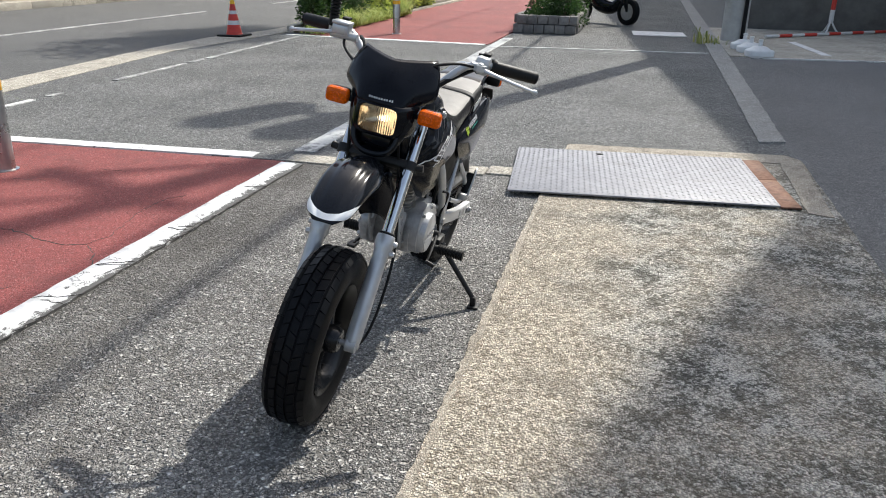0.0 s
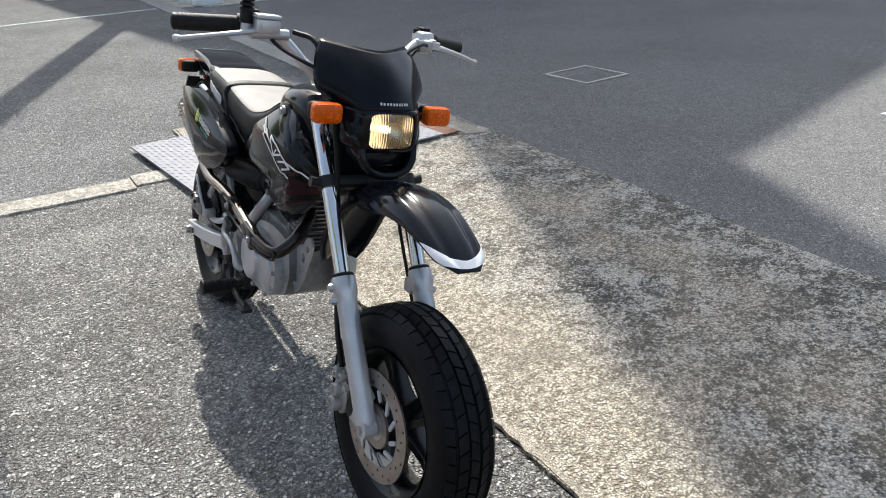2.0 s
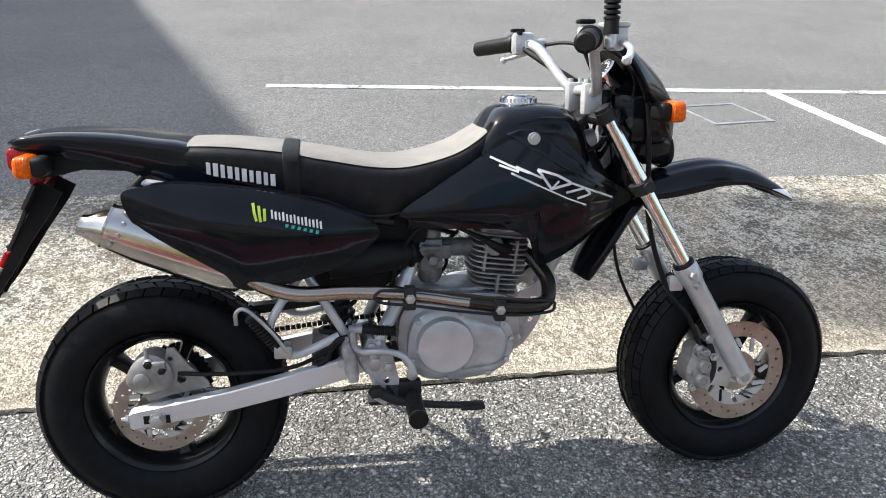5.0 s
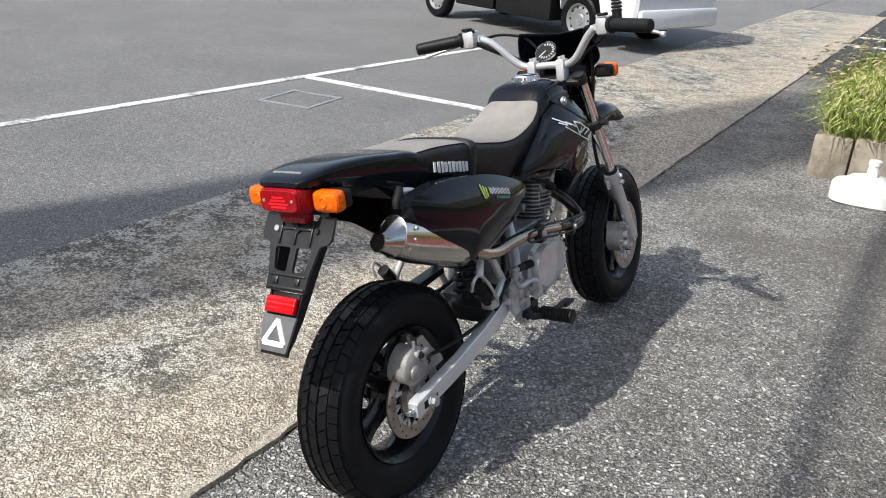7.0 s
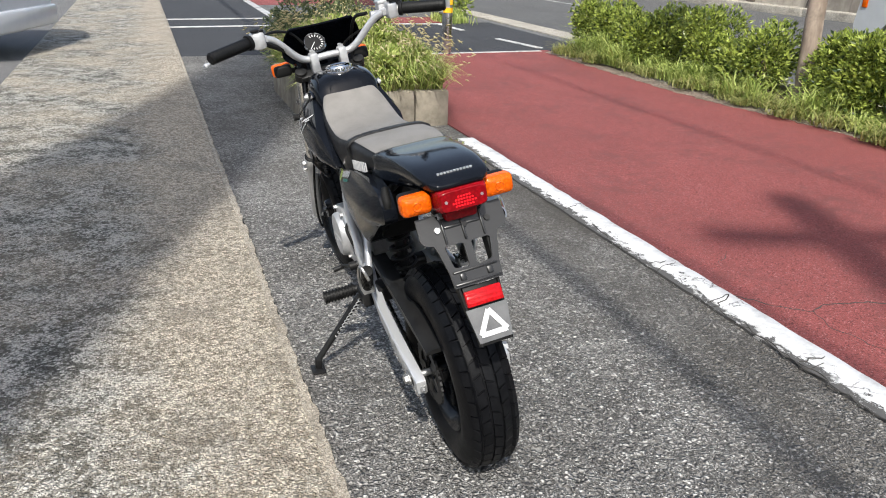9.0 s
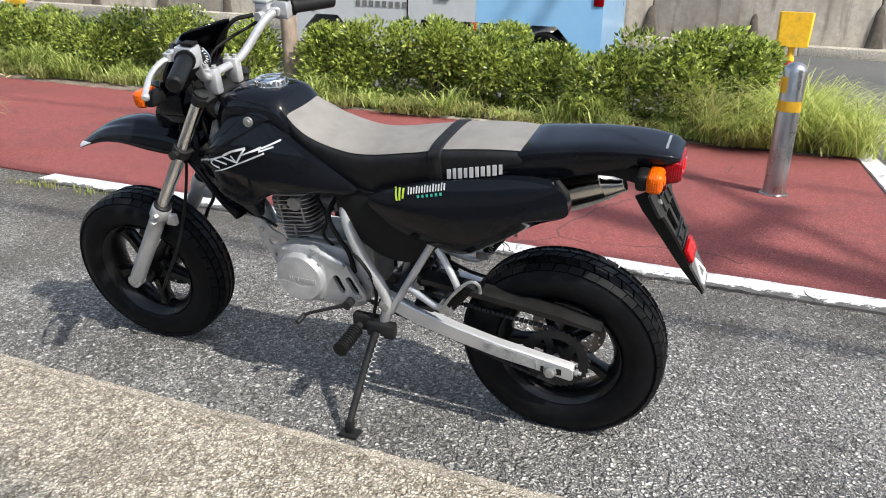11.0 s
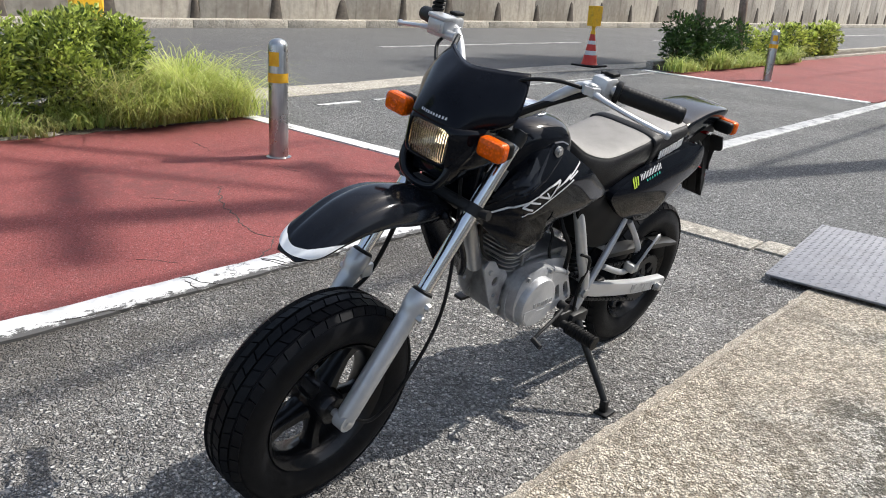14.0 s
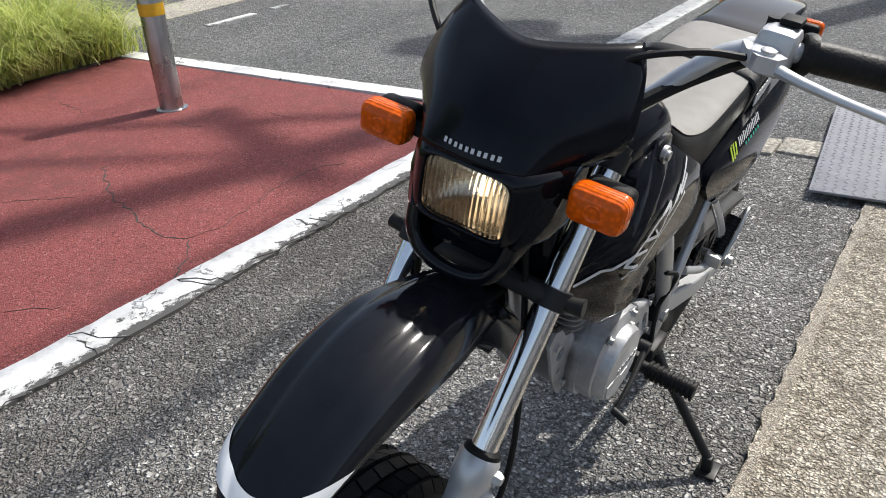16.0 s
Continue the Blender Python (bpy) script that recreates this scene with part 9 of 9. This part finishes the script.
cube(bm, -2.2, -1.45, -1.34, -1.05, 0.22, 0.61, 0.02)
cube(bm, -1.4, -0.45, -1.34, -1.05, 0.20, 0.61, 0.02)
cube(bm, -2.25, -1.2, -0.28, 0.02, 0.20, 0.61, 0.02)
cube(bm, -1.15, -0.36, -0.28, 0.02, 0.22, 0.58, 0.02)
# black filler blocks stand for the shade under the bed
cube(bm, -3.0, -0.4, -1.0, -0.3, 0.3, 0.735)
cube(bm, -3.05, -0.66, -1.36, 0.02, 0.56, 0.835, 0.01)
part("chassis", fixed(bm), BLACK_TRIM, truck, "dark chassis with tanks and black blocks filling the shaded underside")
for x in (0.0, -2.62):
    road_wheel((x, -0.08, 0.27), 0.27, math.pi, truck)
    road_wheel((x, -1.28, 0.27), 0.27, 0.0, truck)

# ---- delivery van behind the hedge ----
van = thing("delivery_van", "white and pale blue delivery van parked behind the hedge", "van", pose(-6.6, 0.0, 0.0))
# the side that shows is at x = 0; it faces -y
prof = [(-1.47, 0.28), (-1.5, 0.55), (-1.44, 0.95), (-1.05, 1.22), (-0.72, 1.78), (-0.5, 1.86), (1.86, 1.86), (1.94, 1.76), (1.96, 0.4), (1.92, 0.28), (1.70, 0.26), (1.66, 0.46), (1.52, 0.60), (1.28, 0.60), (1.14, 0.46), (1.1, 0.24),
        (-0.66, 0.24), (-0.70, 0.46), (-0.84, 0.60), (-1.10, 0.60), (-1.24, 0.46), (-1.28, 0.28)]


bm = bmesh.new()
loops = []
for x, tuck in ((-1.40, 0.03), (-1.36, 0.0), (-0.04, 0.0), (0.0, 0.03)):
    loops.append([(x, min(y, 0.70), z - (tuck if z > 1.7 else 0)) for y, z in prof[:6]] + [(x, 0.70, 1.86 - tuck), (x, 0.70, 0.24)] + [(x, y, z) for y, z in prof[16:]])
rings(bm, loops)
part("front_body", fixed(bm), CAR_WHITE, van, "white front body", 25)
bm = bmesh.new()
loops = []
for x, tuck in ((-1.40, 0.03), (-1.36, 0.0), (-0.04, 0.0), (0.0, 0.03)):
    loops.append([(x, 0.703, 0.24), (x, 0.703, 1.86 - tuck)] + [(x, y, z - (tuck if z > 1.7 else 0)) for y, z in prof[6:16]])
rings(bm, loops)
part("rear_body", fixed(bm), CAR_BLUE, van, "pale blue rear body", 25)
bm = bmesh.new()
prism(bm, [(-0.95, 1.2), (-0.60, 1.72), (0.55, 1.72), (0.55, 1.2)], -0.004, 0.004, "xz")
place(bm, bm.verts[:], Matrix.Translation((0.003, 0, 0)) @ Matrix.Rotation(radians(90), 4, "Z"))
part("side_window", fixed(bm), GLASS_DARK, van, "dark side window", None)
bm = bmesh.new()
cube(bm, -0.002, 0.006, -0.04, -0.028, 0.3, 1.8)
cube(bm, -0.002, 0.018, 0.28, 0.42, 0.80, 0.84, 0.006)
part("door_seam", fixed(bm), BLACK_TRIM, van, "dark door seam and handle")
for k, (a, b) in enumerate(((0.12, 0.25), (0.27, 0.38), (0.40, 0.52), (0.54, 0.66), (0.76, 0.86), (0.88, 1.0))):
    part("side_lettering", box(0.0, 0.006, a, b, 0.45, 0.60), BLACK_TRIM, van, "dark bar of the side lettering", None)
part("side_lettering", box(0.0, 0.006, 0.675, 0.73, 0.45, 0.60), ORANGE_CONE, van, "red bar of the side lettering", None)
for k in range(8):
    part("small_lettering", box(0.0, 0.005, -0.62 + 0.075 * k, -0.57 + 0.075 * k, 0.70, 0.76), plain("grey_mark", (0.12, 0.12, 0.12), (0.16, 0.16, 0.16)) if k == 0 else bpy.data.materials["grey_mark"], van, "", None)
part("tail_light", box(-0.02, 0.012, 1.86, 1.955, 0.8, 1.1, 0.01), RED_LENS, van, "red tail light")
part("turn_signal", box(-0.02, 0.01, -1.44, -1.38, 0.70, 0.80, 0.006), AMBER, van, "amber turn signal")
for y in (-0.97, 1.40):
    road_wheel((-0.08, y, 0.27), 0.27, math.pi / 2, van)
    road_wheel((-1.3, y, 0.27), 0.27, -math.pi / 2, van)

# ---- parked scooter, its front wheel beside the stone planter ----
scooter = thing("scooter", "dark scooter parked in the shade beside the stone planter", "scooter", pose(-0.36, 15.45, 0.0, 0, 0, 140))
road_wheel((0, 0, 0.24), 0.24, 0.0, scooter, 0.11)
road_wheel((1.2, 0, 0.24), 0.24, 0.0, scooter, 0.11)
bm = bmesh.new()
tube(bm, [(0.0, 0, 0.24), (0.08, 0, 0.5), (0.2, 0, 0.85), (0.22, 0, 1.0)], [0.05, 0.09, 0.09, 0.05], 12, 4)
tube(bm, [(0.18, -0.3, 1.02), (0.2, 0, 1.0), (0.18, 0.3, 1.02)], 0.015, 8, 4)
part("leg_shield", fixed(bm), GLOSS, scooter)
bm = bmesh.new()
tube(bm, [(0.2, 0, 0.45), (0.4, 0, 0.3), (0.7, 0, 0.35), (0.95, 0, 0.6), (1.35, 0, 0.65)], [0.07, 0.12, 0.15, 0.17, 0.1], 12, 4)
part("body", fixed(bm), GLOSS, scooter)
part("seat", box(0.6, 1.35, -0.13, 0.13, 0.74, 0.84, 0.04), VINYL, scooter)
